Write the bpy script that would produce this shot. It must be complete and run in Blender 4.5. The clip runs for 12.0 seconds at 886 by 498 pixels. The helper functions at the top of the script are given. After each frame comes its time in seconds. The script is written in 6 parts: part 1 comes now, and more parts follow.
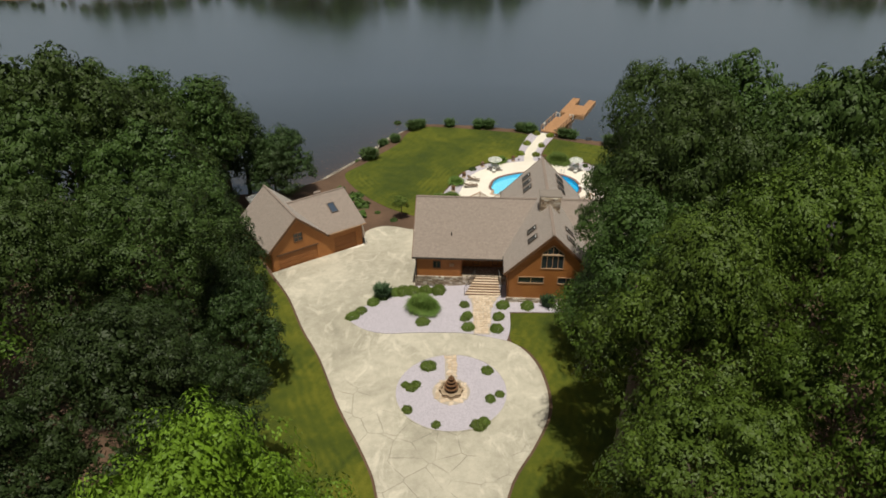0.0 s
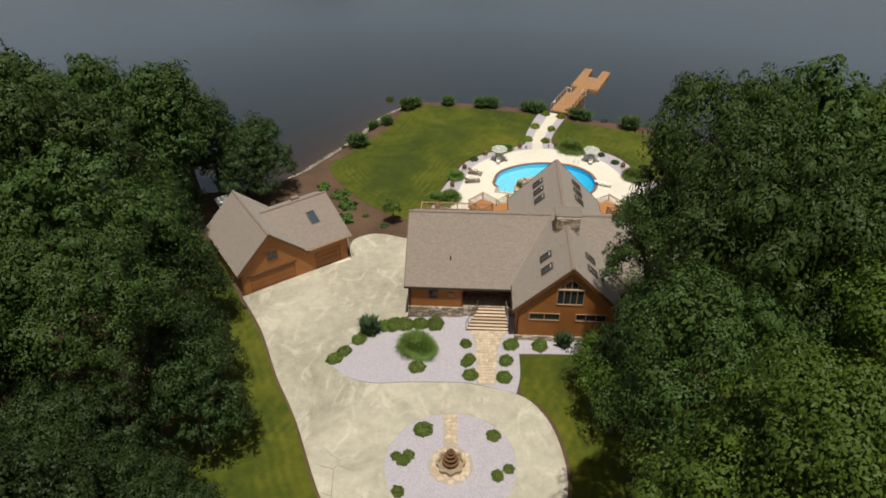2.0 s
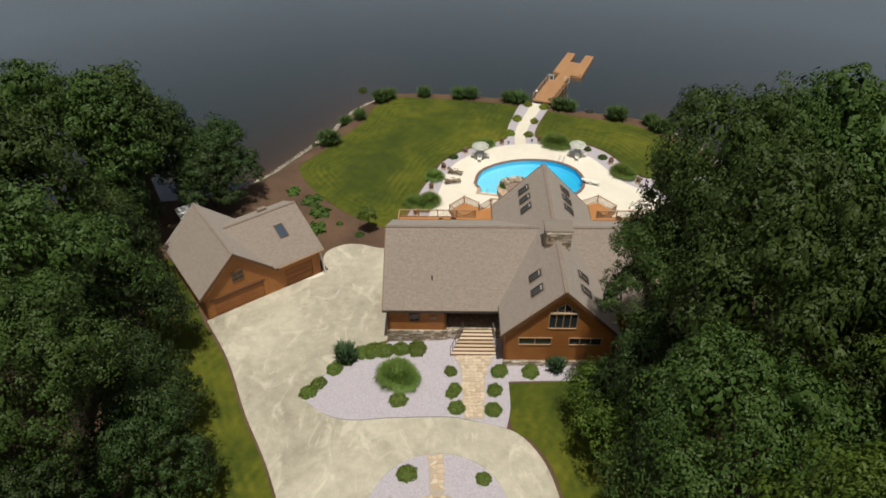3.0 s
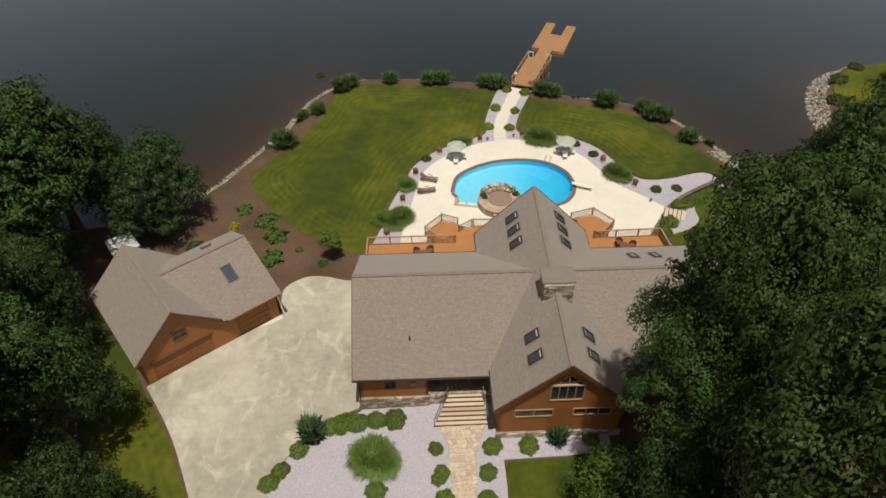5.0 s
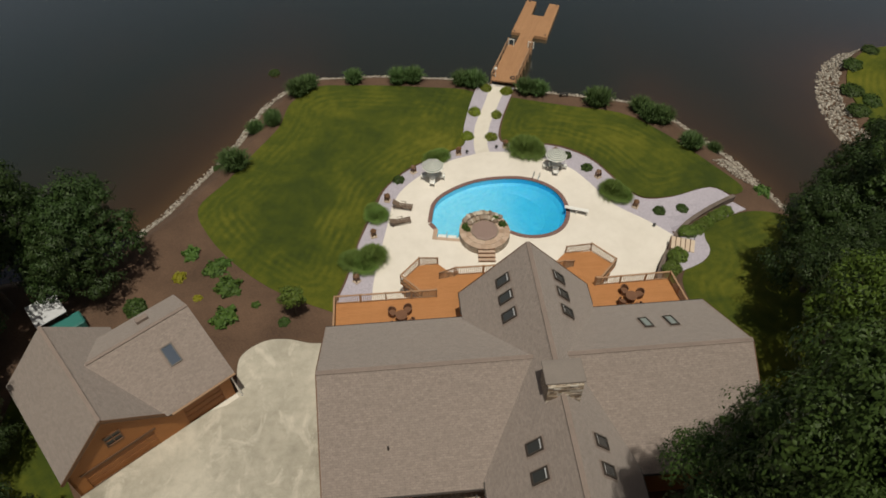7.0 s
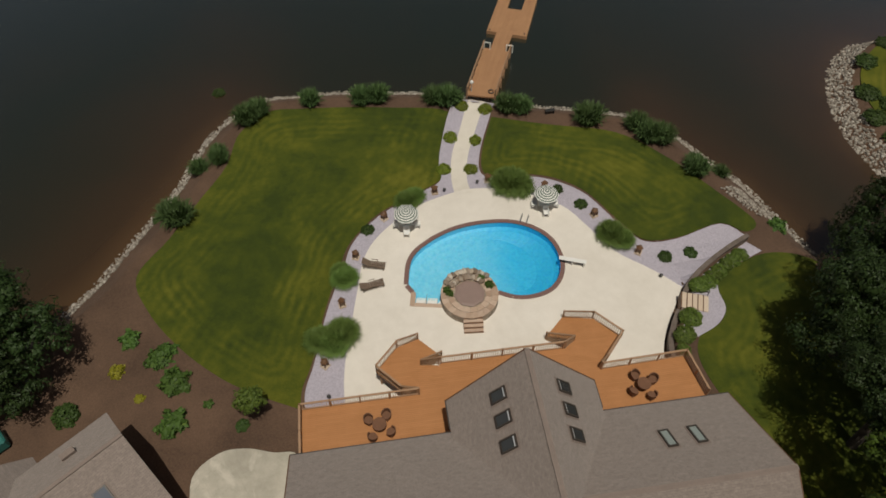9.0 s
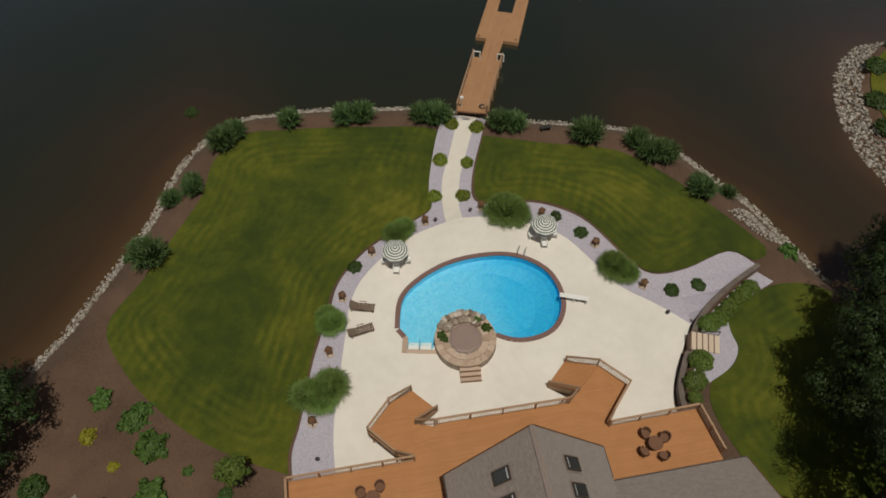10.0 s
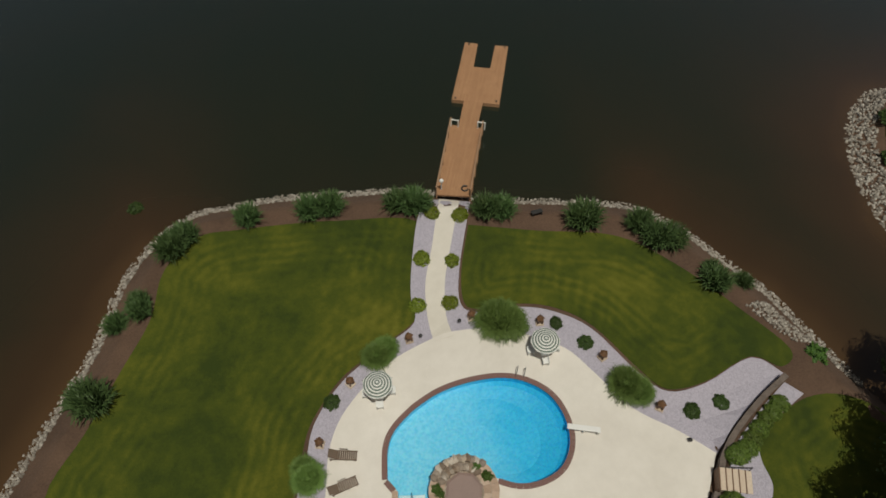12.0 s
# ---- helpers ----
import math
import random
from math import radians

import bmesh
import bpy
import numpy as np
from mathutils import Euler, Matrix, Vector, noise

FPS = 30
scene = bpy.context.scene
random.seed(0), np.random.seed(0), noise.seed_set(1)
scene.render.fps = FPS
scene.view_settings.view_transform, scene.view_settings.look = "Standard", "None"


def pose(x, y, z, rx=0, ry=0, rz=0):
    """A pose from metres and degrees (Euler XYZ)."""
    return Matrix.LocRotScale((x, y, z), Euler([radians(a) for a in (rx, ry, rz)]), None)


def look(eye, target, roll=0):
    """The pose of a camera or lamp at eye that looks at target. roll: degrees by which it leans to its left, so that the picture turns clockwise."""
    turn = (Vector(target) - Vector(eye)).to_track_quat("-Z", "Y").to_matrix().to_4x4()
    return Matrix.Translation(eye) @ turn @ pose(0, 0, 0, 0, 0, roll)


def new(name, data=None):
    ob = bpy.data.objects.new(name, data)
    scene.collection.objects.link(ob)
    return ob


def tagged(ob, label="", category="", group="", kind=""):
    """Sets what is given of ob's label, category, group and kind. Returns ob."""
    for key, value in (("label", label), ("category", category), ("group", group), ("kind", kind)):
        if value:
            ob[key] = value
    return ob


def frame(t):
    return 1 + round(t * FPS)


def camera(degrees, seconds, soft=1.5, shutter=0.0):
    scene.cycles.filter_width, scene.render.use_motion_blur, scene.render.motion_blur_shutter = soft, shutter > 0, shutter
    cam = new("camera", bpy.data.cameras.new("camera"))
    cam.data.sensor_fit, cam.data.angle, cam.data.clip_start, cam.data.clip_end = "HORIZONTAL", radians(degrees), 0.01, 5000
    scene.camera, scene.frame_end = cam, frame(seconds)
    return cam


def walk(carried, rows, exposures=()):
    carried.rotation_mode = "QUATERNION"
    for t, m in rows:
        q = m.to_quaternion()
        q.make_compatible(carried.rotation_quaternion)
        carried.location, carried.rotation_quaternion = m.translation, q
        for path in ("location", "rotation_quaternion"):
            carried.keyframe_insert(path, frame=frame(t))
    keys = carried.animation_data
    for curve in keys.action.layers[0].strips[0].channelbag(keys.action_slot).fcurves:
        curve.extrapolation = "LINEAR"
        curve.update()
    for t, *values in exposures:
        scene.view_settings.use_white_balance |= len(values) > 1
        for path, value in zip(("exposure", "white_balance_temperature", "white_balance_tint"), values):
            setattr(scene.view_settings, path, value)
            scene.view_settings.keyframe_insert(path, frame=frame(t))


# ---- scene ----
cam = camera(64.1, 12.0, soft=1.7)
METRES, EYE, TILT, LEAN, TURN = 80.0, 45.0, -32.3, 0.0, 0.0
ROWS = [
    (0.0, 0.0, 0.0, 0.0, 0.0, 0.0, -0.0),
    (0.5, 0.0001, 0.0373, 0.0238, 0.02, -1.09, -0.03),
    (1.0, 0.0001, 0.0761, 0.0484, 0.03, -2.22, -0.06),
    (1.5, 0.0005, 0.1146, 0.0729, 0.05, -3.35, -0.09),
    (2.0, 0.0006, 0.1513, 0.0962, -0.16, -4.45, 0.07),
    (2.5, 0.0006, 0.1875, 0.1187, -1.19, -5.55, 0.77),
    (3.0, 0.0004, 0.2227, 0.1405, -1.96, -6.65, 1.24),
    (5.0, 0.0029, 0.36, 0.2267, -4.61, -11.33, 2.88),
    (5.5, 0.0055, 0.3942, 0.2487, -5.23, -12.53, 3.3),
    (6.0, 0.0089, 0.4287, 0.2703, -5.88, -13.71, 3.69),
    (6.5, 0.0127, 0.4632, 0.2925, -6.41, -14.92, 3.98),
    (7.0, 0.0169, 0.497, 0.3138, -7.05, -16.08, 4.33),
    (9.0, 0.039, 0.6375, 0.4023, -9.9, -20.88, 6.05),
    (9.5, 0.0449, 0.6704, 0.4234, -10.56, -22.02, 6.42),
    (10.0, 0.0525, 0.7062, 0.4458, -11.24, -23.24, 6.85),
    (10.5, 0.0606, 0.7417, 0.4686, -11.89, -24.48, 7.26),
    (11.0, 0.0678, 0.7782, 0.4919, -12.74, -24.95, 7.69),
    (11.5, 0.0752, 0.8097, 0.5119, -13.35, -25.12, 8.05),
    (12.0, 0.0828, 0.8405, 0.5303, -14.37, -25.27, 8.67),
]
EXPOSURES = [(0.0, -0.18, 6850, 4), (3.0, -0.26, 6800, 4), (5.0, -0.36, 6850, 5), (7.0, -0.66, 6850, 6), (9.0, -0.9, 6700, 7), (12.0, -0.95, 6550, 4)]
walk(cam, [(t, pose(0, 0, EYE, TILT, LEAN, TURN) @ pose(METRES * x, METRES * y, METRES * z, 90 + pitch, roll, yaw)) for t, x, y, z, yaw, pitch, roll in ROWS], EXPOSURES)

# ---- world and sun ----
SUN_AZ, SUN_EL = 178.0, 75.0
world = bpy.data.worlds.new("sky")
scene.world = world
world.use_nodes = True
wn = world.node_tree.nodes
sky = wn.new("ShaderNodeTexSky")
sky.sky_type, sky.sun_disc = "NISHITA", False
sky.sun_elevation, sky.sun_rotation = radians(SUN_EL), radians(SUN_AZ)
sky.air_density, sky.dust_density = 1.0, 7.0
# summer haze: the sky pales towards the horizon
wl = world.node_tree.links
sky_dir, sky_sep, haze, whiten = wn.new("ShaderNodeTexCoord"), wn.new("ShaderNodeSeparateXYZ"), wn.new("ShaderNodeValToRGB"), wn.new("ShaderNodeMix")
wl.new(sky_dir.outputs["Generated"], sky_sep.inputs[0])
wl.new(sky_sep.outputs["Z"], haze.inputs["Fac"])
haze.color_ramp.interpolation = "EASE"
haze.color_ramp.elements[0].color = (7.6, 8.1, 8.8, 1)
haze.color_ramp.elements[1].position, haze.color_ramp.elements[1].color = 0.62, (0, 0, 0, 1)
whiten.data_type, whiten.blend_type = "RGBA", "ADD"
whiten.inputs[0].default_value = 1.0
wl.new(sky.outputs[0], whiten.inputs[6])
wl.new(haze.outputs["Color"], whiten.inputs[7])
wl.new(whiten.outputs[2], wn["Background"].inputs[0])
wn["Background"].inputs[1].default_value = 0.033
sun_data = bpy.data.lights.new("sun", "SUN")
sun_data.energy, sun_data.angle, sun_data.color = 4.5, radians(0.6), (1.0, 0.95, 0.87)
sun = new("sun", sun_data)
to_sun = Vector((math.sin(radians(SUN_AZ)) * math.cos(radians(SUN_EL)), math.cos(radians(SUN_AZ)) * math.cos(radians(SUN_EL)), math.sin(radians(SUN_EL))))
sun.matrix_world = look(to_sun * 200 + Vector((0, 60, 0)), (0, 60, 0))

# ---- materials ----
def mat_nodes(name, rough=0.8, metal=0.0):
    m = bpy.data.materials.new(name)
    m.use_nodes = True
    t = m.node_tree
    b = t.nodes["Principled BSDF"]
    b.inputs["Roughness"].default_value = rough
    b.inputs["Metallic"].default_value = metal
    return m, t, b


def coords(t, scale=(1, 1, 1), kind="Object", turn=0.0):
    tc = t.nodes.new("ShaderNodeTexCoord")
    mp = t.nodes.new("ShaderNodeMapping")
    mp.inputs["Scale"].default_value = scale
    mp.inputs["Rotation"].default_value = (0, 0, radians(turn))
    t.links.new(tc.outputs[kind], mp.inputs["Vector"])
    return mp.outputs["Vector"]


def noise_tex(t, vec, scale, detail=4.0, rough=0.6, distort=0.0):
    n = t.nodes.new("ShaderNodeTexNoise")
    n.inputs["Scale"].default_value = scale
    n.inputs["Detail"].default_value = detail
    n.inputs["Roughness"].default_value = rough
    n.inputs["Distortion"].default_value = distort
    t.links.new(vec, n.inputs["Vector"])
    return n.outputs["Fac"]


def ramp(t, fac, stops):
    r = t.nodes.new("ShaderNodeValToRGB")
    e = r.color_ramp.elements
    while len(e) < len(stops):
        e.new(0.5)
    for el, (p, c) in zip(e, stops):
        el.position = p
        el.color = (*c, 1.0) if len(c) == 3 else c
    t.links.new(fac, r.inputs["Fac"])
    return r.outputs["Color"]


def mix(t, fac, a, b, mode="MIX"):
    m = t.nodes.new("ShaderNodeMix")
    m.data_type, m.blend_type = "RGBA", mode
    for val, idx in ((fac, 0), (a, 6), (b, 7)):
        if isinstance(val, (int, float)):
            m.inputs[idx].default_value = val
        elif isinstance(val, tuple):
            m.inputs[idx].default_value = (*val, 1.0)
        else:
            t.links.new(val, m.inputs[idx])
    return m.outputs[2]


def maths(t, op, a, b=0.0):
    m = t.nodes.new("ShaderNodeMath")
    m.operation = op
    for val, idx in ((a, 0), (b, 1)):
        if isinstance(val, (int, float)):
            m.inputs[idx].default_value = val
        else:
            t.links.new(val, m.inputs[idx])
    return m.outputs[0]


def bump(t, b, height, strength=0.4, dist=0.05):
    n = t.nodes.new("ShaderNodeBump")
    n.inputs["Strength"].default_value = strength
    n.inputs["Distance"].default_value = dist
    t.links.new(height, n.inputs["Height"])
    t.links.new(n.outputs["Normal"], b.inputs["Normal"])


def two_scale(name, dark, light, big=0.3, fine=6.0, rough=0.85, strength=0.3, dist=0.03, kind="Object", metal=0.0, spread=(0.3, 0.7)):
    """Colour that varies at a large and at a fine scale, with a fine relief."""
    m, t, b = mat_nodes(name, rough, metal)
    v = coords(t, kind=kind)
    a, f = noise_tex(t, v, big, 3), noise_tex(t, v, fine, 4, 0.7)
    k = maths(t, "ADD", maths(t, "MULTIPLY", a, 0.5), maths(t, "MULTIPLY", f, 0.5))
    t.links.new(ramp(t, k, [(spread[0], dark), (spread[1], light)]), b.inputs["Base Color"])
    bump(t, b, f, strength, dist)
    return m


def lawn_material():
    """Mown grass: blotches, fine grain, and mowing stripes that follow the edge of each lawn and run straight across its middle."""
    m, t, b = mat_nodes("lawn_grass", 0.9)
    v = coords(t)
    big, mid, fine = noise_tex(t, v, 0.11, 4, 0.6, 0.5), noise_tex(t, v, 0.8, 6, 0.72), noise_tex(t, v, 11, 4, 0.75)
    at = t.nodes.new("ShaderNodeAttribute")
    at.attribute_name = "edge"
    wob = maths(t, "MULTIPLY", noise_tex(t, v, 0.35, 3), 0.9)
    rim = maths(t, "SINE", maths(t, "MULTIPLY", maths(t, "ADD", at.outputs["Fac"], wob), 8.0))
    near = ramp(t, maths(t, "MULTIPLY", at.outputs["Fac"], 0.1), [(0.05, (0.15, 0.15, 0.15)), (0.15, (1, 1, 1)), (0.32, (1, 1, 1)), (0.55, (0, 0, 0))])
    sep = t.nodes.new("ShaderNodeSeparateXYZ")
    t.links.new(coords(t, turn=28), sep.inputs[0])
    across = maths(t, "SINE", maths(t, "MULTIPLY", maths(t, "ADD", sep.outputs[0], wob), 7.0))
    far_in = ramp(t, noise_tex(t, v, 0.1, 2), [(0.46, (0, 0, 0)), (0.6, (0.8, 0.8, 0.8))])
    stripe = maths(t, "ADD", maths(t, "MULTIPLY", rim, near), maths(t, "MULTIPLY", across, far_in))
    k = maths(t, "ADD", maths(t, "MULTIPLY", big, 0.5), maths(t, "MULTIPLY", mid, 0.26))
    k = maths(t, "ADD", k, maths(t, "MULTIPLY", fine, 0.2))
    k = maths(t, "ADD", k, maths(t, "MULTIPLY", maths(t, "MULTIPLY", stripe, ramp(t, noise_tex(t, v, 0.22, 3), [(0.4, (0.25, 0.25, 0.25)), (0.62, (1, 1, 1))])), 0.032))
    t.links.new(ramp(t, k, [(0.38, (0.034, 0.05, 0.008)), (0.46, (0.06, 0.076, 0.009)), (0.54, (0.1, 0.107, 0.012)), (0.63, (0.15, 0.142, 0.02))]), b.inputs["Base Color"])
    b.inputs["Specular IOR Level"].default_value = 0.15
    b.inputs["Sheen Weight"].default_value, b.inputs["Sheen Roughness"].default_value = 0.16, 0.5
    b.inputs["Sheen Tint"].default_value = (0.75, 0.9, 0.35, 1)
    bump(t, b, fine, 0.8, 0.05)
    return m


def leaf_material(name, dark, light, tint, shade=0.6):
    m, t, b = mat_nodes(name, 0.55)
    g = t.nodes.new("ShaderNodeNewGeometry")
    o = t.nodes.new("ShaderNodeObjectInfo")
    soft = tuple((d + l) / 2 for d, l in zip(dark, light))
    c = ramp(t, g.outputs["Random Per Island"], [(0.0, soft), (0.6, light), (0.93, light), (1.0, tint)])
    # darker green noise patches imitate shade within the foliage
    big = noise_tex(t, coords(t), 0.5, 3)
    c = mix(t, ramp(t, big, [(0.35, (0, 0, 0)), (0.65, (shade * 0.6, shade * 0.6, shade * 0.6))]), c, (0.032, 0.058, 0.014))
    hue = t.nodes.new("ShaderNodeHueSaturation")
    t.links.new(maths(t, "ADD", 0.485, maths(t, "MULTIPLY", o.outputs["Random"], 0.018)), hue.inputs["Hue"])
    t.links.new(maths(t, "ADD", 0.8, maths(t, "MULTIPLY", o.outputs["Random"], 0.4)), hue.inputs["Value"])
    t.links.new(c, hue.inputs["Color"])
    t.links.new(hue.outputs["Color"], b.inputs["Base Color"])
    b.inputs["Specular IOR Level"].default_value = 0.25
    tr = t.nodes.new("ShaderNodeBsdfTranslucent")
    t.links.new(hue.outputs["Color"], tr.inputs["Color"])
    ms = t.nodes.new("ShaderNodeMixShader")
    ms.inputs[0].default_value = 0.1
    t.links.new(b.outputs[0], ms.inputs[1])
    t.links.new(tr.outputs[0], ms.inputs[2])
    t.links.new(ms.outputs[0], t.nodes["Material Output"].inputs["Surface"])
    return m


def shingle_material():
    m, t, b = mat_nodes("asphalt_shingles", 0.9)
    v = coords(t)
    br = t.nodes.new("ShaderNodeTexBrick")
    for key, val in (("Scale", 1.0), ("Mortar Size", 0.012), ("Brick Width", 0.33), ("Row Height", 0.15), ("Bias", 0.0)):
        br.inputs[key].default_value = val
    br.inputs["Color1"].default_value = (0.21, 0.165, 0.142, 1)
    br.inputs["Color2"].default_value = (0.345, 0.275, 0.24, 1)
    br.inputs["Mortar"].default_value = (0.105, 0.082, 0.07, 1)
    t.links.new(v, br.inputs["Vector"])
    big, fine = noise_tex(t, v, 0.35, 4), noise_tex(t, v, 4.2, 6, 0.8)
    c = mix(t, 0.6, br.outputs["Color"], ramp(t, fine, [(0.35, (0.195, 0.158, 0.138)), (0.65, (0.355, 0.29, 0.255))]))
    c = mix(t, maths(t, "MULTIPLY", big, 0.35), c, (0.19, 0.165, 0.15))
    t.links.new(c, b.inputs["Base Color"])
    bump(t, b, maths(t, "SUBTRACT", fine, br.outputs["Fac"]), 0.5, 0.02)
    b.inputs["Sheen Weight"].default_value, b.inputs["Sheen Roughness"].default_value = 0.3, 0.55
    return m


def siding_material(name, dark, light, board=0.2, vertical=False):
    m, t, b = mat_nodes(name, 0.65)
    v = coords(t)
    w = t.nodes.new("ShaderNodeTexWave")
    w.wave_profile = "SAW"
    w.bands_direction = "X" if vertical else "Y"
    w.inputs["Scale"].default_value = 0.314 / board
    t.links.new(v, w.inputs["Vector"])
    st = noise_tex(t, coords(t, (8, 0.5, 1) if vertical else (0.5, 8, 1)), 1.5, 5)
    big = noise_tex(t, v, 0.6, 3)
    k = maths(t, "ADD", maths(t, "MULTIPLY", st, 0.5), maths(t, "MULTIPLY", big, 0.5))
    c = ramp(t, k, [(0.3, dark), (0.7, light)])
    c = mix(t, ramp(t, w.outputs["Fac"], [(0.0, (0.6, 0.6, 0.6)), (0.1, (0, 0, 0))]), c, (0.08, 0.03, 0.012))
    t.links.new(c, b.inputs["Base Color"])
    bump(t, b, w.outputs["Fac"], 0.5, 0.02)
    return m


def stone_wall_material(name, scale=4.0):
    m, t, b = mat_nodes(name, 0.85)
    v = coords(t, (1, 1, 1.6))
    vo = t.nodes.new("ShaderNodeTexVoronoi")
    vo.inputs["Scale"].default_value = scale
    ve = t.nodes.new("ShaderNodeTexVoronoi")
    ve.feature = "DISTANCE_TO_EDGE"
    ve.inputs["Scale"].default_value = scale
    t.links.new(v, vo.inputs["Vector"])
    t.links.new(v, ve.inputs["Vector"])
    c = ramp(t, vo.outputs["Color"], [(0.1, (0.16, 0.11, 0.075)), (0.5, (0.34, 0.26, 0.19)), (0.9, (0.5, 0.44, 0.37))])
    c = mix(t, ramp(t, ve.outputs["Distance"], [(0.02, (1, 1, 1)), (0.08, (0, 0, 0))]), c, (0.14, 0.12, 0.1))
    t.links.new(mix(t, 0.35, c, ramp(t, noise_tex(t, v, 9, 5), [(0.3, (0.2, 0.15, 0.11)), (0.7, (0.5, 0.43, 0.35))])), b.inputs["Base Color"])
    bump(t, b, ve.outputs["Distance"], 0.8, 0.06)
    return m


def concrete_material(name, dark, light, cracked=False):
    m, t, b = mat_nodes(name, 0.85)
    v = coords(t)
    big, mid, fine = noise_tex(t, v, 0.12, 4, 0.65, 0.6), noise_tex(t, v, 1.1, 5, 0.7), noise_tex(t, v, 22, 3)
    k = maths(t, "ADD", maths(t, "MULTIPLY", big, 0.55), maths(t, "MULTIPLY", mid, 0.3))
    k = maths(t, "ADD", k, maths(t, "MULTIPLY", fine, 0.15))
    c = ramp(t, k, [(0.36, dark), (0.62, light)])
    if cracked:
        wob = t.nodes.new("ShaderNodeTexNoise")
        wob.inputs["Scale"].default_value = 0.9
        wob.inputs["Detail"].default_value = 6
        t.links.new(v, wob.inputs["Vector"])
        off = mix(t, 0.22, v, wob.outputs["Color"], "ADD")
        ve = t.nodes.new("ShaderNodeTexVoronoi")
        ve.feature = "DISTANCE_TO_EDGE"
        ve.inputs["Scale"].default_value = 0.42
        t.links.new(off, ve.inputs["Vector"])
        line = ramp(t, ve.outputs["Distance"], [(0.0, (1, 1, 1)), (0.012, (0.3, 0.3, 0.3)), (0.024, (0, 0, 0))])
        sep = t.nodes.new("ShaderNodeSeparateXYZ")
        t.links.new(v, sep.inputs[0])
        # the old slab at the mouth of the drive is cracked, the newer one hardly
        zone = ramp(t, maths(t, "MULTIPLY", maths(t, "SUBTRACT", 47.0, maths(t, "ADD", sep.outputs[1], maths(t, "MULTIPLY", sep.outputs[0], 0.45))), 0.25), [(0.0, (0.0, 0.0, 0.0)), (0.8, (1, 1, 1))])
        patchy = ramp(t, noise_tex(t, v, 0.35, 2), [(0.4, (0.05, 0.05, 0.05)), (0.55, (1, 1, 1))])
        amount = mix(t, 1.0, mix(t, 1.0, line, zone, "MULTIPLY"), patchy, "MULTIPLY")
        c = mix(t, maths(t, "MULTIPLY", amount, 0.65), c, (0.1, 0.085, 0.07))
        br = t.nodes.new("ShaderNodeTexBrick")
        for key, val in (("Scale", 1.0), ("Mortar Size", 0.02), ("Brick Width", 5.2), ("Row Height", 4.3), ("Bias", -1.0)):
            br.inputs[key].default_value = val
        br.offset = 0.0
        t.links.new(coords(t, turn=-24), br.inputs["Vector"])
        c = mix(t, maths(t, "MULTIPLY", br.outputs["Fac"], 0.1), c, (0.2, 0.18, 0.15))
        wash = noise_tex(t, coords(t, (1, 0.55, 1), turn=-24), 0.5, 6, 0.68, 1.2)
        c = mix(t, ramp(t, wash, [(0.53, (0, 0, 0)), (0.66, (0.55, 0.55, 0.55))]), c, (0.66, 0.61, 0.52))
    t.links.new(c, b.inputs["Base Color"])
    bump(t, b, fine, 0.15, 0.01)
    return m


def gravel_material(name, dark, light):
    m, t, b = mat_nodes(name, 0.9)
    v = coords(t)
    vo = t.nodes.new("ShaderNodeTexVoronoi")
    vo.inputs["Scale"].default_value = 14
    t.links.new(v, vo.inputs["Vector"])
    big = noise_tex(t, v, 0.5, 4)
    c = ramp(t, vo.outputs["Color"], [(0.1, dark), (0.9, light)])
    c = mix(t, maths(t, "MULTIPLY", big, 0.3), c, dark)
    t.links.new(c, b.inputs["Base Color"])
    bump(t, b, vo.outputs["Distance"], 0.7, 0.04)
    return m


def lake_material():
    m, t, b = mat_nodes("lake_water", 0.6)
    v = coords(t)
    at = t.nodes.new("ShaderNodeAttribute")
    at.attribute_name = "shallow"
    drift = noise_tex(t, v, 0.05, 4, 0.6, 0.8)
    k = maths(t, "ADD", at.outputs["Fac"], maths(t, "MULTIPLY", maths(t, "SUBTRACT", drift, 0.5), 0.5))
    t.links.new(ramp(t, k, [(0.05, (0.014, 0.0185, 0.0102)), (0.4, (0.025, 0.0215, 0.011)), (0.8, (0.046, 0.027, 0.013)), (1.0, (0.075, 0.042, 0.019))]), b.inputs["Base Color"])
    b.inputs["Specular IOR Level"].default_value = 0.0
    h = maths(t, "ADD", noise_tex(t, coords(t, (1, 1.8, 1)), 0.9, 3), maths(t, "MULTIPLY", noise_tex(t, v, 4.0, 2), 0.4))
    bp = t.nodes.new("ShaderNodeBump")
    bp.inputs["Strength"].default_value, bp.inputs["Distance"].default_value = 0.14, 0.1
    t.links.new(h, bp.inputs["Height"])
    gl = t.nodes.new("ShaderNodeBsdfGlossy")
    gl.inputs["Roughness"].default_value = 0.2
    gl.inputs["Color"].default_value = (0.93, 0.97, 1.0, 1)
    t.links.new(bp.outputs["Normal"], gl.inputs["Normal"])
    lw = t.nodes.new("ShaderNodeLayerWeight")
    lw.inputs["Blend"].default_value = 0.5
    fac = maths(t, "MINIMUM", maths(t, "ADD", maths(t, "MULTIPLY", maths(t, "POWER", lw.outputs["Facing"], 3.05), 2.9), 0.02), 0.9)
    ms = t.nodes.new("ShaderNodeMixShader")
    t.links.new(fac, ms.inputs[0])
    t.links.new(b.outputs[0], ms.inputs[1])
    t.links.new(gl.outputs[0], ms.inputs[2])
    t.links.new(ms.outputs[0], t.nodes["Material Output"].inputs["Surface"])
    return m


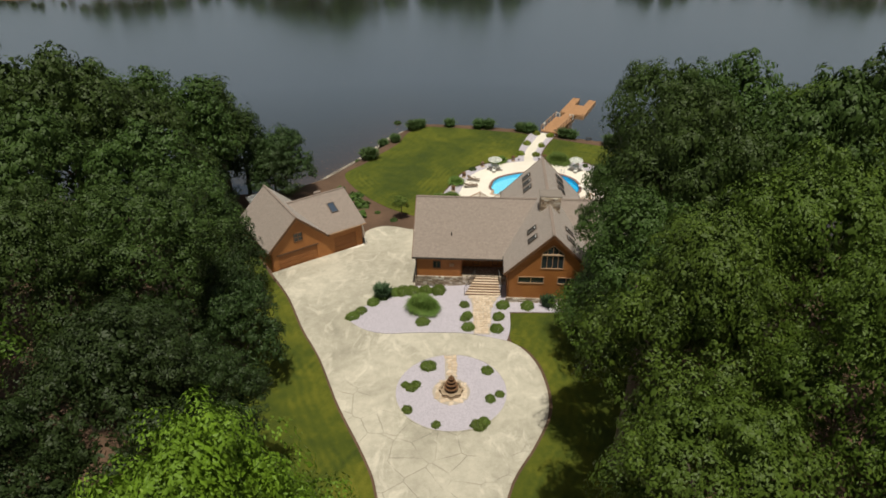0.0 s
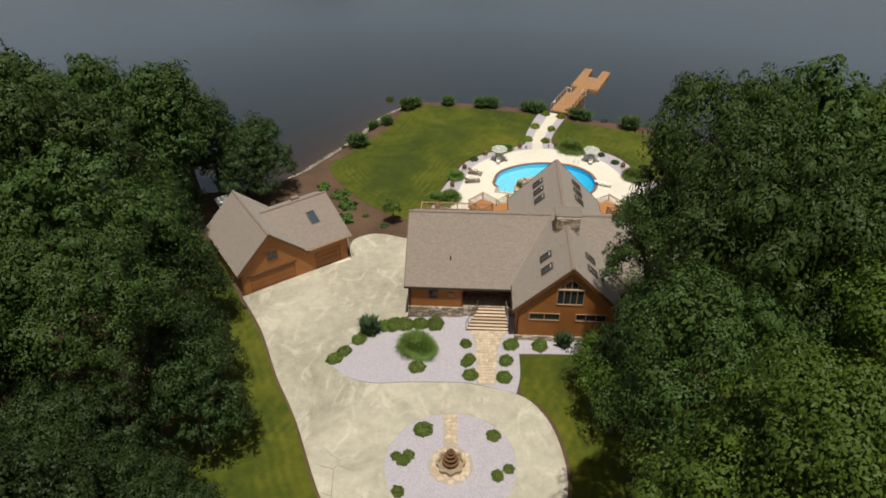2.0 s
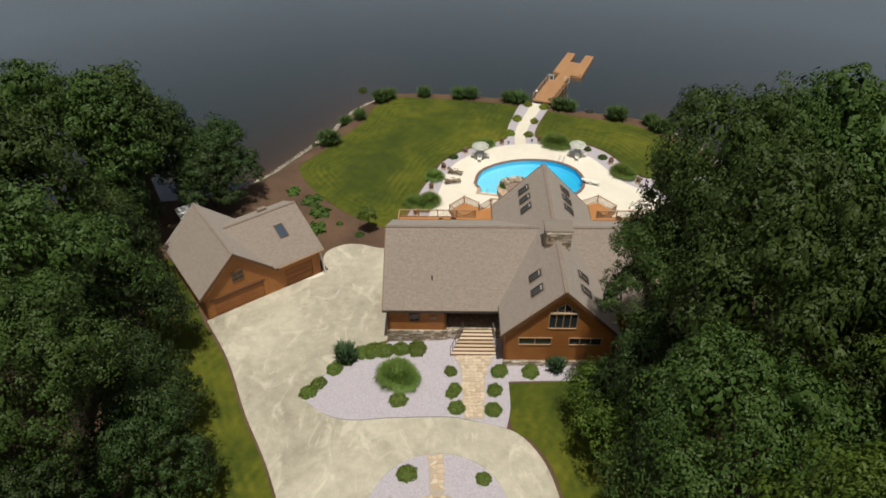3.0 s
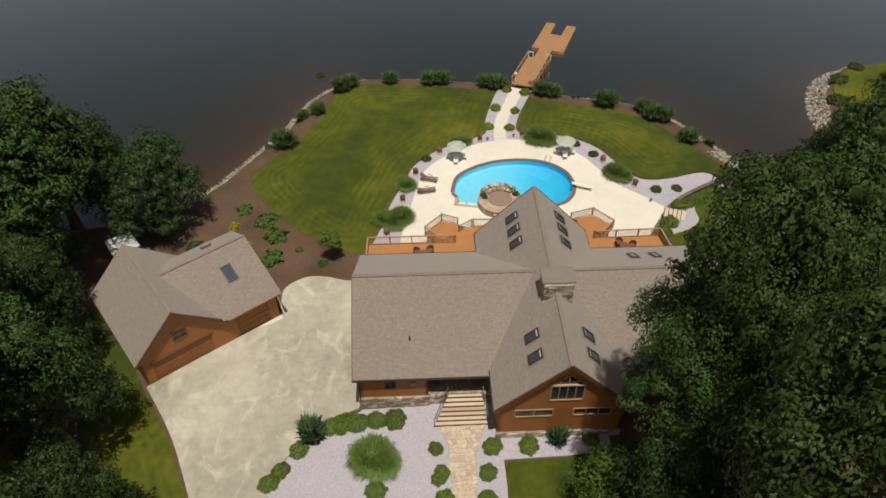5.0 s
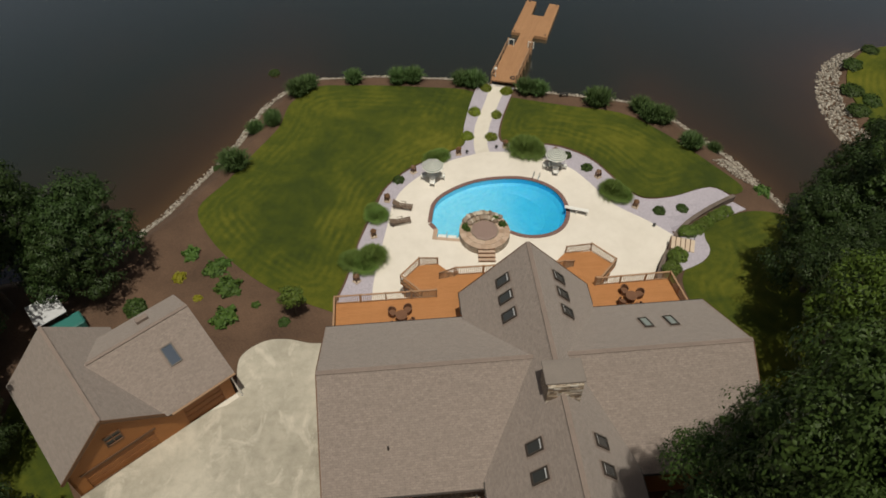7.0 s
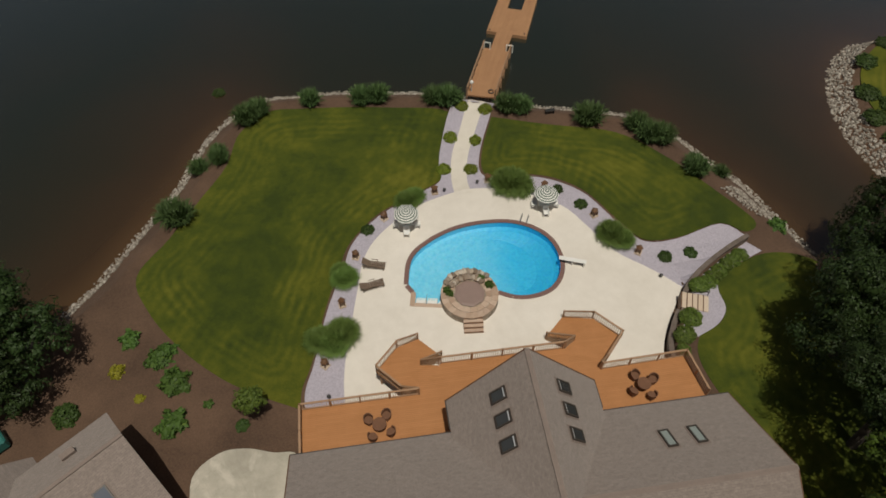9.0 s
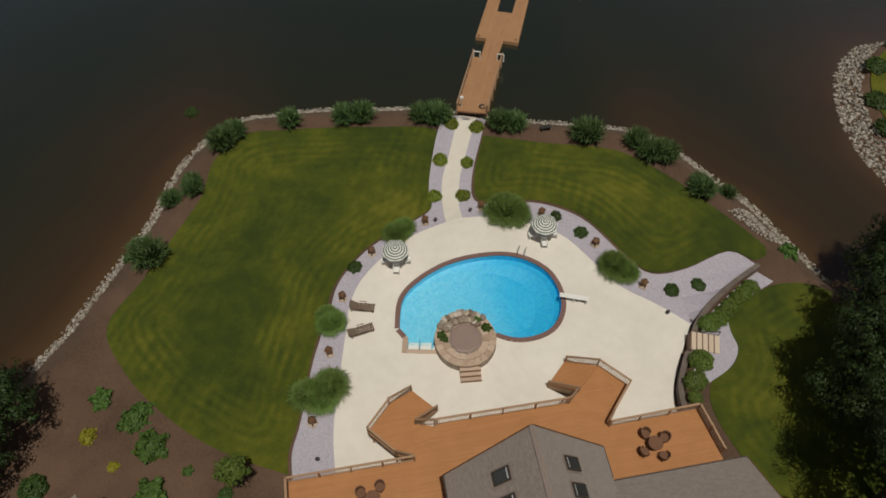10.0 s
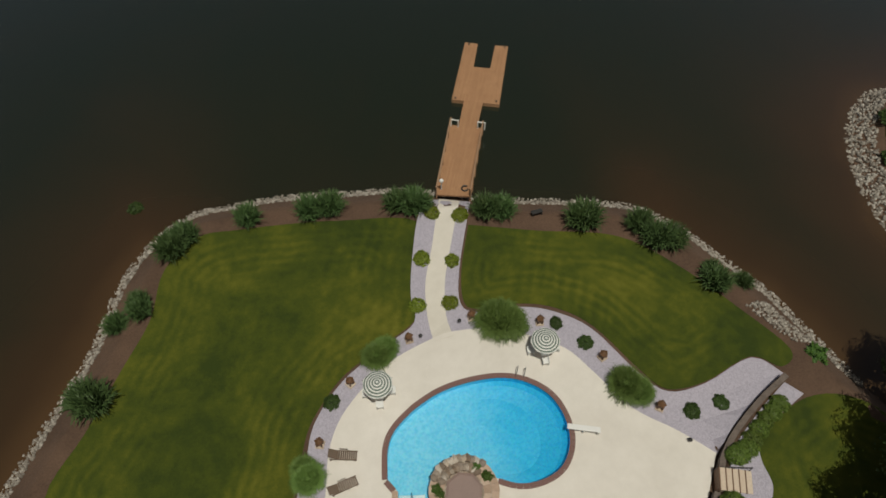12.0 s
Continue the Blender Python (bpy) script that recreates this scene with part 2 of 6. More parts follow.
def pool_material():
    m, t, b = mat_nodes("pool_water", 0.03)
    v = coords(t)
    tr = t.nodes.new("ShaderNodeBsdfTransparent")
    # noise in the transparent tint imitates the sparkle of ripples
    t.links.new(ramp(t, noise_tex(t, v, 5.0, 3, 0.5, 0.8), [(0.36, (0.6, 0.86, 0.95)), (0.58, (0.92, 0.99, 1.0)), (0.68, (1.0, 1.0, 1.0))]), tr.inputs["Color"])
    gl = t.nodes.new("ShaderNodeBsdfGlossy")
    gl.inputs["Roughness"].default_value = 0.04
    fr = t.nodes.new("ShaderNodeFresnel")
    fr.inputs["IOR"].default_value = 1.33
    bp = t.nodes.new("ShaderNodeBump")
    bp.inputs["Strength"].default_value, bp.inputs["Distance"].default_value = 0.5, 0.06
    t.links.new(noise_tex(t, v, 4.5, 3, 0.5, 0.6), bp.inputs["Height"])
    t.links.new(bp.outputs["Normal"], gl.inputs["Normal"])
    t.links.new(bp.outputs["Normal"], fr.inputs["Normal"])
    ms = t.nodes.new("ShaderNodeMixShader")
    t.links.new(fr.outputs[0], ms.inputs[0])
    t.links.new(tr.outputs[0], ms.inputs[1])
    t.links.new(gl.outputs[0], ms.inputs[2])
    t.links.new(ms.outputs[0], t.nodes["Material Output"].inputs["Surface"])
    return m


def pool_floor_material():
    m, t, b = mat_nodes("depth_tinted_pool_liner", 0.6)
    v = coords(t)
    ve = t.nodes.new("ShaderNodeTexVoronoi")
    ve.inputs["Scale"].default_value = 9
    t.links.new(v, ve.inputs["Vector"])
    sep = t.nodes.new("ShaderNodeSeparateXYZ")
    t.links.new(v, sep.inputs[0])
    # Water's blue with depth is painted into the liner, paler at the shallow end
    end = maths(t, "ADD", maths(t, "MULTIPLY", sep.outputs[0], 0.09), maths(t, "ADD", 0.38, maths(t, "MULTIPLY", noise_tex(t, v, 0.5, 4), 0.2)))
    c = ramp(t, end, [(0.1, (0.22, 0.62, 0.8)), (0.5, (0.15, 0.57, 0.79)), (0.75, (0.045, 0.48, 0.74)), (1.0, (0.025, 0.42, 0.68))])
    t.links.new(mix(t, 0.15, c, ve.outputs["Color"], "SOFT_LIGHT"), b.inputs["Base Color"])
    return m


def deck_material(name, dark, light, turn=0.0):
    m, t, b = mat_nodes(name, 0.7)
    v = coords(t, turn=turn)
    br = t.nodes.new("ShaderNodeTexBrick")
    for key, val in (("Scale", 1.0), ("Mortar Size", 0.008), ("Brick Width", 3.6), ("Row Height", 0.14), ("Bias", 0.0)):
        br.inputs[key].default_value = val
    br.inputs["Color1"].default_value, br.inputs["Color2"].default_value = (*dark, 1), (*light, 1)
    br.inputs["Mortar"].default_value = (dark[0] * 0.4, dark[1] * 0.4, dark[2] * 0.4, 1)
    t.links.new(v, br.inputs["Vector"])
    c = mix(t, 0.5, br.outputs["Color"], ramp(t, noise_tex(t, v, 0.8, 5), [(0.3, dark), (0.7, light)]))
    t.links.new(c, b.inputs["Base Color"])
    bump(t, b, br.outputs["Fac"], -0.4, 0.01)
    return m


def plain(name, col, rough=0.6, metal=0.0, var=0.15):
    lo = tuple(max(c * (1 - var), 0) for c in col)
    hi = tuple(min(c * (1 + var), 1) for c in col)
    return two_scale(name, lo, hi, 0.8, 9.0, rough, 0.12, 0.01, metal=metal)


def striped_canvas():
    m, t, b = mat_nodes("striped_canvas", 0.85)
    v = coords(t)
    sep = t.nodes.new("ShaderNodeSeparateXYZ")
    t.links.new(v, sep.inputs[0])
    r = maths(t, "SQRT", maths(t, "ADD", maths(t, "POWER", sep.outputs[0], 2.0), maths(t, "POWER", sep.outputs[1], 2.0)))
    s = maths(t, "SINE", maths(t, "MULTIPLY", r, 32.0))
    t.links.new(ramp(t, maths(t, "ADD", maths(t, "MULTIPLY", s, 0.5), 0.5), [(0.4, (0.12, 0.16, 0.13)), (0.6, (0.75, 0.74, 0.7))]), b.inputs["Base Color"])
    return m


def glass_material(name, tint=(0.03, 0.04, 0.045), rough=0.06):
    m, t, b = mat_nodes(name, rough)
    b.inputs["Base Color"].default_value = (*tint, 1)
    b.inputs["IOR"].default_value = 1.5
    b.inputs["Specular IOR Level"].default_value = 0.7
    return m


def flag_material(name="tan_flagstone", tone=1.0, warm=0.96):
    m, t, b = mat_nodes(name, 0.8)
    o = t.nodes.new("ShaderNodeObjectInfo")
    v = coords(t)
    c = ramp(t, o.outputs["Random"], [(0.0, (0.38, 0.29, 0.215)), (0.35, (0.58, 0.47, 0.37)), (0.7, (0.68, 0.59, 0.50)), (1.0, (0.50, 0.41, 0.335))])
    f = noise_tex(t, v, 7.0, 5, 0.7)
    c = mix(t, 0.4, c, ramp(t, f, [(0.3, (0.38, 0.29, 0.22)), (0.7, (0.68, 0.59, 0.49))]))
    t.links.new(mix(t, 1.0, c, (tone, tone * warm, tone * (warm - 0.06)), "MULTIPLY"), b.inputs["Base Color"])
    bump(t, b, f, 0.3, 0.02)
    return m


def rubble_material():
    """Mixed pale, tan and rust-brown ledge stones, one tone to each stone."""
    m, t, b = mat_nodes("ledge_stones", 0.85)
    o = t.nodes.new("ShaderNodeObjectInfo")
    v = coords(t)
    c = ramp(t, o.outputs["Random"], [(0.0, (0.12, 0.075, 0.045)), (0.3, (0.3, 0.2, 0.12)), (0.5, (0.24, 0.2, 0.17)), (0.72, (0.5, 0.4, 0.3)), (1.0, (0.72, 0.68, 0.62))])
    f = noise_tex(t, v, 9.0, 5, 0.7)
    t.links.new(mix(t, 0.25, c, ramp(t, f, [(0.3, (0.16, 0.12, 0.09)), (0.7, (0.6, 0.54, 0.46))])), b.inputs["Base Color"])
    bump(t, b, f, 0.5, 0.02)
    return m


LAWN = lawn_material()
EARTH = two_scale("brown_mulch", (0.056, 0.032, 0.02), (0.155, 0.092, 0.058), 0.25, 7.0, 0.95, 0.8, 0.06)
LEAF_MID = leaf_material("oak_leaves", (0.046, 0.088, 0.012), (0.075, 0.135, 0.017), (0.12, 0.19, 0.025), 0.6)
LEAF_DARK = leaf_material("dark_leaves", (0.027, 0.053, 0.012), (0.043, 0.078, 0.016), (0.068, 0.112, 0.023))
# much darker green than the other leaves, for the darkest crowns
LEAF_DARKEST = leaf_material("darkest_leaves", (0.017, 0.034, 0.01), (0.027, 0.05, 0.013), (0.045, 0.075, 0.018), 0.4)
LEAF_BED = leaf_material("bedding_leaves", (0.035, 0.075, 0.016), (0.065, 0.125, 0.024), (0.12, 0.19, 0.035), 0.2)
LEAF_BRIGHT = leaf_material("bright_leaves", (0.09, 0.165, 0.012), (0.125, 0.22, 0.016), (0.17, 0.265, 0.022))
LEAF_BUSH = leaf_material("shrub_leaves", (0.05, 0.085, 0.016), (0.1, 0.15, 0.026), (0.165, 0.21, 0.036), 0.15)
LEAF_LIME = leaf_material("lime_leaves", (0.08, 0.12, 0.012), (0.15, 0.19, 0.02), (0.22, 0.25, 0.03), 0.1)
LEAF_YELLOW = leaf_material("yellow_leaves", (0.16, 0.16, 0.015), (0.26, 0.25, 0.02), (0.36, 0.32, 0.03), 0.1)
BLADE = leaf_material("pampas_blades", (0.075, 0.135, 0.03), (0.125, 0.2, 0.045), (0.19, 0.27, 0.07), 0.1)
SHORE_BLADE = leaf_material("shore_grass_blades", (0.04, 0.078, 0.026), (0.066, 0.115, 0.036), (0.115, 0.165, 0.055), 0.1)
YUCCA = leaf_material("yucca_blades", (0.035, 0.07, 0.035), (0.06, 0.105, 0.05), (0.1, 0.15, 0.07), 0.1)
BARK = two_scale("bark", (0.05, 0.038, 0.028), (0.14, 0.11, 0.085), 1.5, 12.0, 0.95, 0.9, 0.05)
SHINGLE = shingle_material()
RIDGE = plain("ridge_shingles", (0.235, 0.185, 0.16), 0.9)
CAP = plain("grey_cap_sheet", (0.21, 0.18, 0.16), 0.7)
SIDING = siding_material("cedar_siding", (0.30, 0.105, 0.026), (0.42, 0.165, 0.042))
GARAGE_SIDING = siding_material("garage_cedar_siding", (0.31, 0.115, 0.03), (0.43, 0.175, 0.048), 0.25)
DOOR_WOOD = siding_material("garage_door_wood", (0.235, 0.085, 0.024), (0.32, 0.125, 0.036), 0.45)
TRIM = plain("brown_trim", (0.13, 0.06, 0.028), 0.6)
DARK_TRIM = plain("dark_bronze_trim", (0.05, 0.04, 0.034), 0.5)
STONE = stone_wall_material("ledge_stone")
SPA_STONE = stone_wall_material("tan_ledge_stone", 3.0)
FLAG = flag_material()
SPA_FLAG = flag_material("brown_flagstone", 0.86, 0.88)
LEDGE = rubble_material()
MORTAR = two_scale("sandy_mortar", (0.34, 0.29, 0.245), (0.48, 0.42, 0.36), 0.8, 14.0, 0.95)
DRIVE = concrete_material("drive_concrete", (0.275, 0.255, 0.205), (0.53, 0.49, 0.41), True)
PATIO = concrete_material("patio_concrete", (0.66, 0.61, 0.54), (0.78, 0.73, 0.66))
PATH = concrete_material("path_concrete", (0.62, 0.57, 0.49), (0.74, 0.69, 0.61))
GRAVEL = gravel_material("lilac_gravel", (0.37, 0.34, 0.395), (0.53, 0.49, 0.56))
LAKE = lake_material()
POOL_WATER = pool_material()
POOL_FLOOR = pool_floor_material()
COPING = plain("brick_coping", (0.2, 0.112, 0.097), 0.8, var=0.3)
# dark brown stone, with the shade of the upper wall's face put in
WALLSTONE = two_scale("dark_shaded_wall_stone", (0.075, 0.055, 0.045), (0.2, 0.16, 0.135), 1.2, 8.0)
DECK = deck_material("stained_deck", (0.385, 0.165, 0.055), (0.47, 0.21, 0.078), 3.0)
RAIL = plain("weathered_rail", (0.36, 0.22, 0.13), 0.7)
BALUSTER = plain("baluster_wood", (0.5, 0.35, 0.235), 0.7)
DOCK = deck_material("dock_planks", (0.33, 0.17, 0.082), (0.43, 0.235, 0.118), -62.0)
WHITE = plain("white_paint", (0.78, 0.77, 0.74), 0.45, var=0.05)
METAL = plain("brushed_steel", (0.55, 0.55, 0.55), 0.3, 1.0, 0.05)
IRON = plain("black_iron", (0.03, 0.028, 0.026), 0.5)
BRONZE = plain("fountain_bronze", (0.15, 0.075, 0.035), 0.5, 0.0, 0.35)
TERRA = two_scale("cast_stone", (0.2, 0.14, 0.09), (0.42, 0.32, 0.22), 2.0, 12.0)
GLASS = glass_material("window_glass")
SKYGLASS = glass_material("skylight_glass", (0.045, 0.047, 0.048), 0.05)
PALE_GLASS = glass_material("pale_skylight_glass", (0.3, 0.34, 0.32), 0.08)
# sky reflection in the garage skylight is put into the base colour
SKY_TINT_GLASS = glass_material("sky_tinted_skylight_glass", (0.05, 0.07, 0.105), 0.05)
CANVAS = striped_canvas()
WICKER = plain("brown_wicker", (0.16, 0.075, 0.04), 0.8, var=0.35)
TEAK = plain("grey_brown_teak", (0.17, 0.12, 0.085), 0.75, var=0.3)
SPA_COVER = plain("mauve_spa_cover", (0.27, 0.19, 0.165), 0.6, var=0.1)
TEAL = plain("teal_tarp", (0.03, 0.16, 0.14), 0.5)
ROOF_METAL = plain("pale_roof_sheet", (0.55, 0.56, 0.58), 0.4)

# ---- building helpers ----
def mesh_from(name, bm):
    me = bpy.data.meshes.new(name)
    bm.to_mesh(me)
    bm.free()
    return me


def part(name, bm, material, parent, label="", m=None):
    me = bm if isinstance(bm, bpy.types.Mesh) else mesh_from(name, bm)
    if not me.materials:
        me.materials.append(material)
    ob = new(name, me)
    ob.parent = parent
    if m is not None:
        ob.matrix_local = m
    return tagged(ob, label)


def thing(name, m, label, category, group="", kind=""):
    ob = new(name)
    ob.matrix_world = m
    ob.empty_display_size = 0.3
    return tagged(ob, label, category, group, kind)


def setting(name, bm, material, label, category="ground", kind="structure"):
    me = bm if isinstance(bm, bpy.types.Mesh) else mesh_from(name, bm)
    me.materials.append(material)
    return tagged(new(name, me), label, category, "", kind)


def box(bm, x0, x1, y0, y1, z0, z1, m=None, bevel=0.0):
    vs = bmesh.ops.create_cube(bm, size=1.0)["verts"]
    for v in vs:
        v.co = Vector((x0 + (v.co.x + 0.5) * (x1 - x0), y0 + (v.co.y + 0.5) * (y1 - y0), z0 + (v.co.z + 0.5) * (z1 - z0)))
    if bevel:
        es = list({e for v in vs for e in v.link_edges})
        vs = list({v for f in bmesh.ops.bevel(bm, geom=es, offset=bevel, segments=1, affect="EDGES")["faces"] for v in f.verts} | {v for v in vs if v.is_valid})
    if m is not None:
        bmesh.ops.transform(bm, matrix=m, verts=[v for v in vs if v.is_valid])
    return bm


def boxed(*args, **kw):
    return box(bmesh.new(), *args, **kw)


def beam(bm, a, b, w, h):
    """A bar of section w x h from a to b."""
    a, b = Vector(a), Vector(b)
    d = b - a
    q = d.to_track_quat("Y", "Z").to_matrix().to_4x4()
    return box(bm, -w / 2, w / 2, 0, d.length, -h / 2, h / 2, Matrix.Translation(a) @ q)


def tube(bm, a, b, r0, r1, n=8):
    a, b = Vector(a), Vector(b)
    d = b - a
    m = Matrix.Translation((a + b) / 2) @ d.to_track_quat("Z", "Y").to_matrix().to_4x4()
    bmesh.ops.create_cone(bm, cap_ends=True, segments=n, radius1=r0, radius2=r1, depth=d.length, matrix=m)
    return bm


def lathe(bm, profile, n=20, z0=0.0):
    rings = [[bm.verts.new((r * math.cos(6.28319 * i / n), r * math.sin(6.28319 * i / n), z0 + z)) for i in range(n)] for r, z in profile]
    for a, b in zip(rings, rings[1:]):
        for i in range(n):
            bm.faces.new((a[i], a[(i + 1) % n], b[(i + 1) % n], b[i]))
    bm.faces.new(rings[0][::-1])
    bm.faces.new(rings[-1])
    return bm


def spline(pts, n=6, closed=True, corners=()):
    """A smooth line through pts; the points whose index is in corners stay sharp."""
    out, k = [], len(pts)
    for i in range(k if closed else k - 1):
        p1, p2 = Vector(pts[i]), Vector(pts[(i + 1) % k])
        p0 = p1 if (i in corners or (not closed and i == 0)) else Vector(pts[i - 1])
        p3 = p2 if ((i + 1) % k in corners or (not closed and i + 2 >= k)) else Vector(pts[(i + 2) % k])
        for j in range(n):
            s = j / n
            out.append(0.5 * (2 * p1 + (p2 - p0) * s + (2 * p0 - 5 * p1 + 4 * p2 - p3) * s * s + (3 * p1 - p0 - 3 * p2 + p3) * s ** 3))
    if not closed:
        out.append(Vector(pts[-1]))
    return out


def poly_dist(px, py, poly):
    """Distance of points to a closed outline, positive inside."""
    P = np.array([(p[0], p[1]) for p in poly])
    Q = np.roll(P, -1, axis=0)
    best = np.full(px.shape, 1e9)
    inside = np.zeros(px.shape, bool)
    for (ax, ay), (bx, by) in zip(P, Q):
        dx, dy = bx - ax, by - ay
        s = np.clip(((px - ax) * dx + (py - ay) * dy) / max(dx * dx + dy * dy, 1e-9), 0, 1)
        best = np.minimum(best, (px - ax - s * dx) ** 2 + (py - ay - s * dy) ** 2)
        if ay != by:
            cross = ((ay > py) != (by > py)) & (px < dx * (py - ay) / dy + ax)
            inside ^= cross
    return np.where(inside, 1, -1) * np.sqrt(best)


# ---- the lie of the land ----
WATER, PATIO_Z = -5.3, -3.4
HEIGHTS = np.array([(0, 20, -1.0), (-25, 30, -1.2), (25, 30, -1.0), (0, 45, -0.95), (-12, 50, -1.2), (20, 50, -0.8), (-3, 58, -0.9), (7, 60, -0.6), (-3, 65, -0.9),
                    (-9, 64, -1.6), (-17, 64, -2.4), (-21, 70, -3.0), (-11, 76, -3.15), (-5, 77, -3.1), (-20, 85, -3.3), (-32, 80, -3.0), (-8, 92, -3.4), (-12, 104, -3.9),
                    (2, 108, -3.6), (10, 93, -3.4), (20, 105, -3.6), (32, 100, -3.6), (34, 88, -2.4), (32, 76, -1.6), (22, 66, -0.9), (45, 80, -2.5), (-40, 60, -2.0), (40, 95, -4.0)])
SHORE = spline([(-600, 96), (-120, 98), (-60, 92), (-34, 93), (-24, 95.5), (-19.8, 99), (-17.0, 103), (-14.2, 107.2), (-12.0, 110.8), (-10.3, 115), (-7.8, 118.4), (-4, 121), (0.5, 121),
                (4.5, 120.7), (9.2, 119.7), (13.6, 118.8), (18, 117.2), (22.8, 115), (28.2, 113.2), (33.6, 111), (36.8, 107.5), (39.2, 102.8), (40.8, 99.5), (42.2, 94.5), (43.4, 90.5),
                (47, 84), (56, 79), (66, 82), (66, 88), (57, 92), (54.6, 98), (54.3, 105), (56.6, 111.8), (61, 116.3), (66.5, 117.2), (90, 117), (130, 108), (600, 104)], 4, False)
SHORE_POLY = [*SHORE, Vector((600, -300)), Vector((-600, -300))]
PATIO_EDGE = [(0.6, 80), (0.7, 84.2), (1.1, 87.1), (2.2, 91.2), (3.0, 94), (3.7, 96.4), (5.0, 98.5), (7.4, 100.5), (9.8, 101.8), (13.0, 102.6), (14.6, 102.7), (17.0, 102.2), (19.9, 100.8), (22.2, 99),
              (23.5, 96.6), (25.0, 93.3), (27.4, 90.8), (29.2, 88.6), (27.6, 86.6), (25.8, 84.1), (25.2, 82.7), (25.0, 78)]
GRAVEL_EDGE = [(-2.2, 82), (-2.2, 84.2), (-2.0, 85.6), (-1.2, 87.6), (0.2, 92), (2.0, 96.1), (2.9, 98.3), (4.3, 100), (6.3, 101.6), (9.7, 103.2), (12.0, 104.4), (12.3, 106.5), (13.0, 109), (14.8, 113.7),
               (16.4, 116.0), (20.0, 115.0), (18.7, 112.2), (16.7, 107.9), (15.9, 104.9), (17.1, 103.8), (20.4, 103.3), (22.8, 102.1), (24.9, 99.9), (26.6, 95.7), (28.0, 93.6), (30.9, 93.4), (35.2, 94.3),
               (36.8, 92.5), (33.6, 91.2), (30.8, 89.7), (29.2, 88.5), (26, 90), (23, 95.4), (20, 99), (14.5, 101.3), (8, 99.6), (5, 96), (3.5, 92), (2.5, 87), (1.5, 82)]
PATIO_LINE = spline(PATIO_EDGE, 4, True, (0, 17, 20, 21))
GRAVEL_LINE = spline(GRAVEL_EDGE, 4, True, (0, 14, 15, 27, 30, 39))
POOL_LINE = spline([(7.05, 93.34), (7.46, 95.01), (7.9, 95.97), (8.61, 96.69), (9.58, 97.3), (10.45, 97.73), (12.1, 98.27), (13.91, 98.45), (15.66, 98.34), (16.91, 98.08), (18.04, 97.58), (19.06, 96.76), (19.77, 95.8), (20.12, 94.65),
                    (20.16, 93.5), (19.96, 92.47), (19.41, 91.47), (18.56, 90.71), (17.46, 90.36), (16.24, 90.34), (15.22, 90.64), (14.2, 91.3), (11.8, 91.6), (9.35, 91.25), (9.1, 90.98), (7.31, 91.45), (7.55, 92.35)], 3, True, (0, 21, 22, 23, 24, 25, 26))


def ground(x, y):
    """The height of the land at x, y (numbers or arrays)."""
    x, y = np.atleast_1d(np.asarray(x, float)), np.atleast_1d(np.asarray(y, float))
    num, den = np.zeros(x.shape), np.zeros(x.shape)
    for cx, cy, cz in HEIGHTS:
        d = (x - cx) ** 2 + (y - cy) ** 2
        w = np.exp(-d / 60.5) + 1e-5 / (1 + d / 100)
        num += w * cz
        den += w
    z = num / den
    near = (x > -4) & (x < 38) & (y > 81) & (y < 104)
    if near.any():
        d = np.maximum(poly_dist(x[near], y[near], PATIO_LINE), np.where(y[near] < 96, poly_dist(x[near], y[near], GRAVEL_LINE), -9))
        k = np.clip((d + np.where((x[near] > 24.5) & (y[near] < 89), 0.7, 0.15)) / 0.4, 0, 1)
        z[near] = z[near] * (1 - k) + PATIO_Z * k
        d = poly_dist(x[near], y[near], POOL_LINE)
        z[near] = np.where(d > -0.6, -6.6, z[near])
    s = poly_dist(x, y, SHORE_POLY)
    k = np.clip(s / 2.6, 0, 1)
    z = np.where(s > 0, z * k + (WATER - 0.15) * (1 - k), np.maximum(WATER - 0.15 + s * 0.22, -9.0))
    far = y - 228 - 9 * np.sin(x * 0.021 + 1.0) - 4 * np.sin(x * 0.07)
    return np.where(far > -10, np.maximum(z, np.minimum(WATER - 0.1 + far * 0.16, 6.0)), z)


def gz(x, y):
    return float(ground(x, y)[0])


def grid_mesh(name, xs, ys, zs):
    nx, ny = len(xs), len(ys)
    X, Y = np.meshgrid(xs, ys)
    co = np.stack([X, Y, zs], -1).reshape(-1, 3)
    i = (np.arange(ny - 1)[:, None] * nx + np.arange(nx - 1)[None, :]).reshape(-1)
    f = np.stack([i, i + 1, i + nx + 1, i + nx], -1)
    me = bpy.data.meshes.new(name)
    me.vertices.add(len(co))
    me.vertices.foreach_set("co", co.reshape(-1))
    me.loops.add(f.size)
    me.loops.foreach_set("vertex_index", f.reshape(-1).astype(np.int32))
    me.polygons.add(len(f))
    me.polygons.foreach_set("loop_start", (np.arange(len(f)) * 4).astype(np.int32))
    me.update(calc_edges=True)
    me.polygons.foreach_set("use_smooth", np.ones(len(f), bool))
    return me


xs = np.concatenate([[-1500, -600, -250, -130], np.arange(-80, -30, 2.0), np.arange(-30, 46, 0.5), np.arange(46, 76, 1.0), [80, 90, 110, 160, 300, 700, 1500]])
ys = np.concatenate([[-800, -300, -120, -60], np.arange(-30, 34, 4.0), np.arange(34, 124, 0.5), np.arange(124, 140, 2.0), [145, 160, 180], np.arange(200, 260, 4.0), [280, 350, 600, 2500]])
X, Y = np.meshgrid(xs, ys)
ground_ob = setting("ground", grid_mesh("ground", xs, ys, ground(X.ravel(), Y.ravel()).reshape(X.shape)), EARTH, "brown mulch and bare earth sloping to the lake shore")

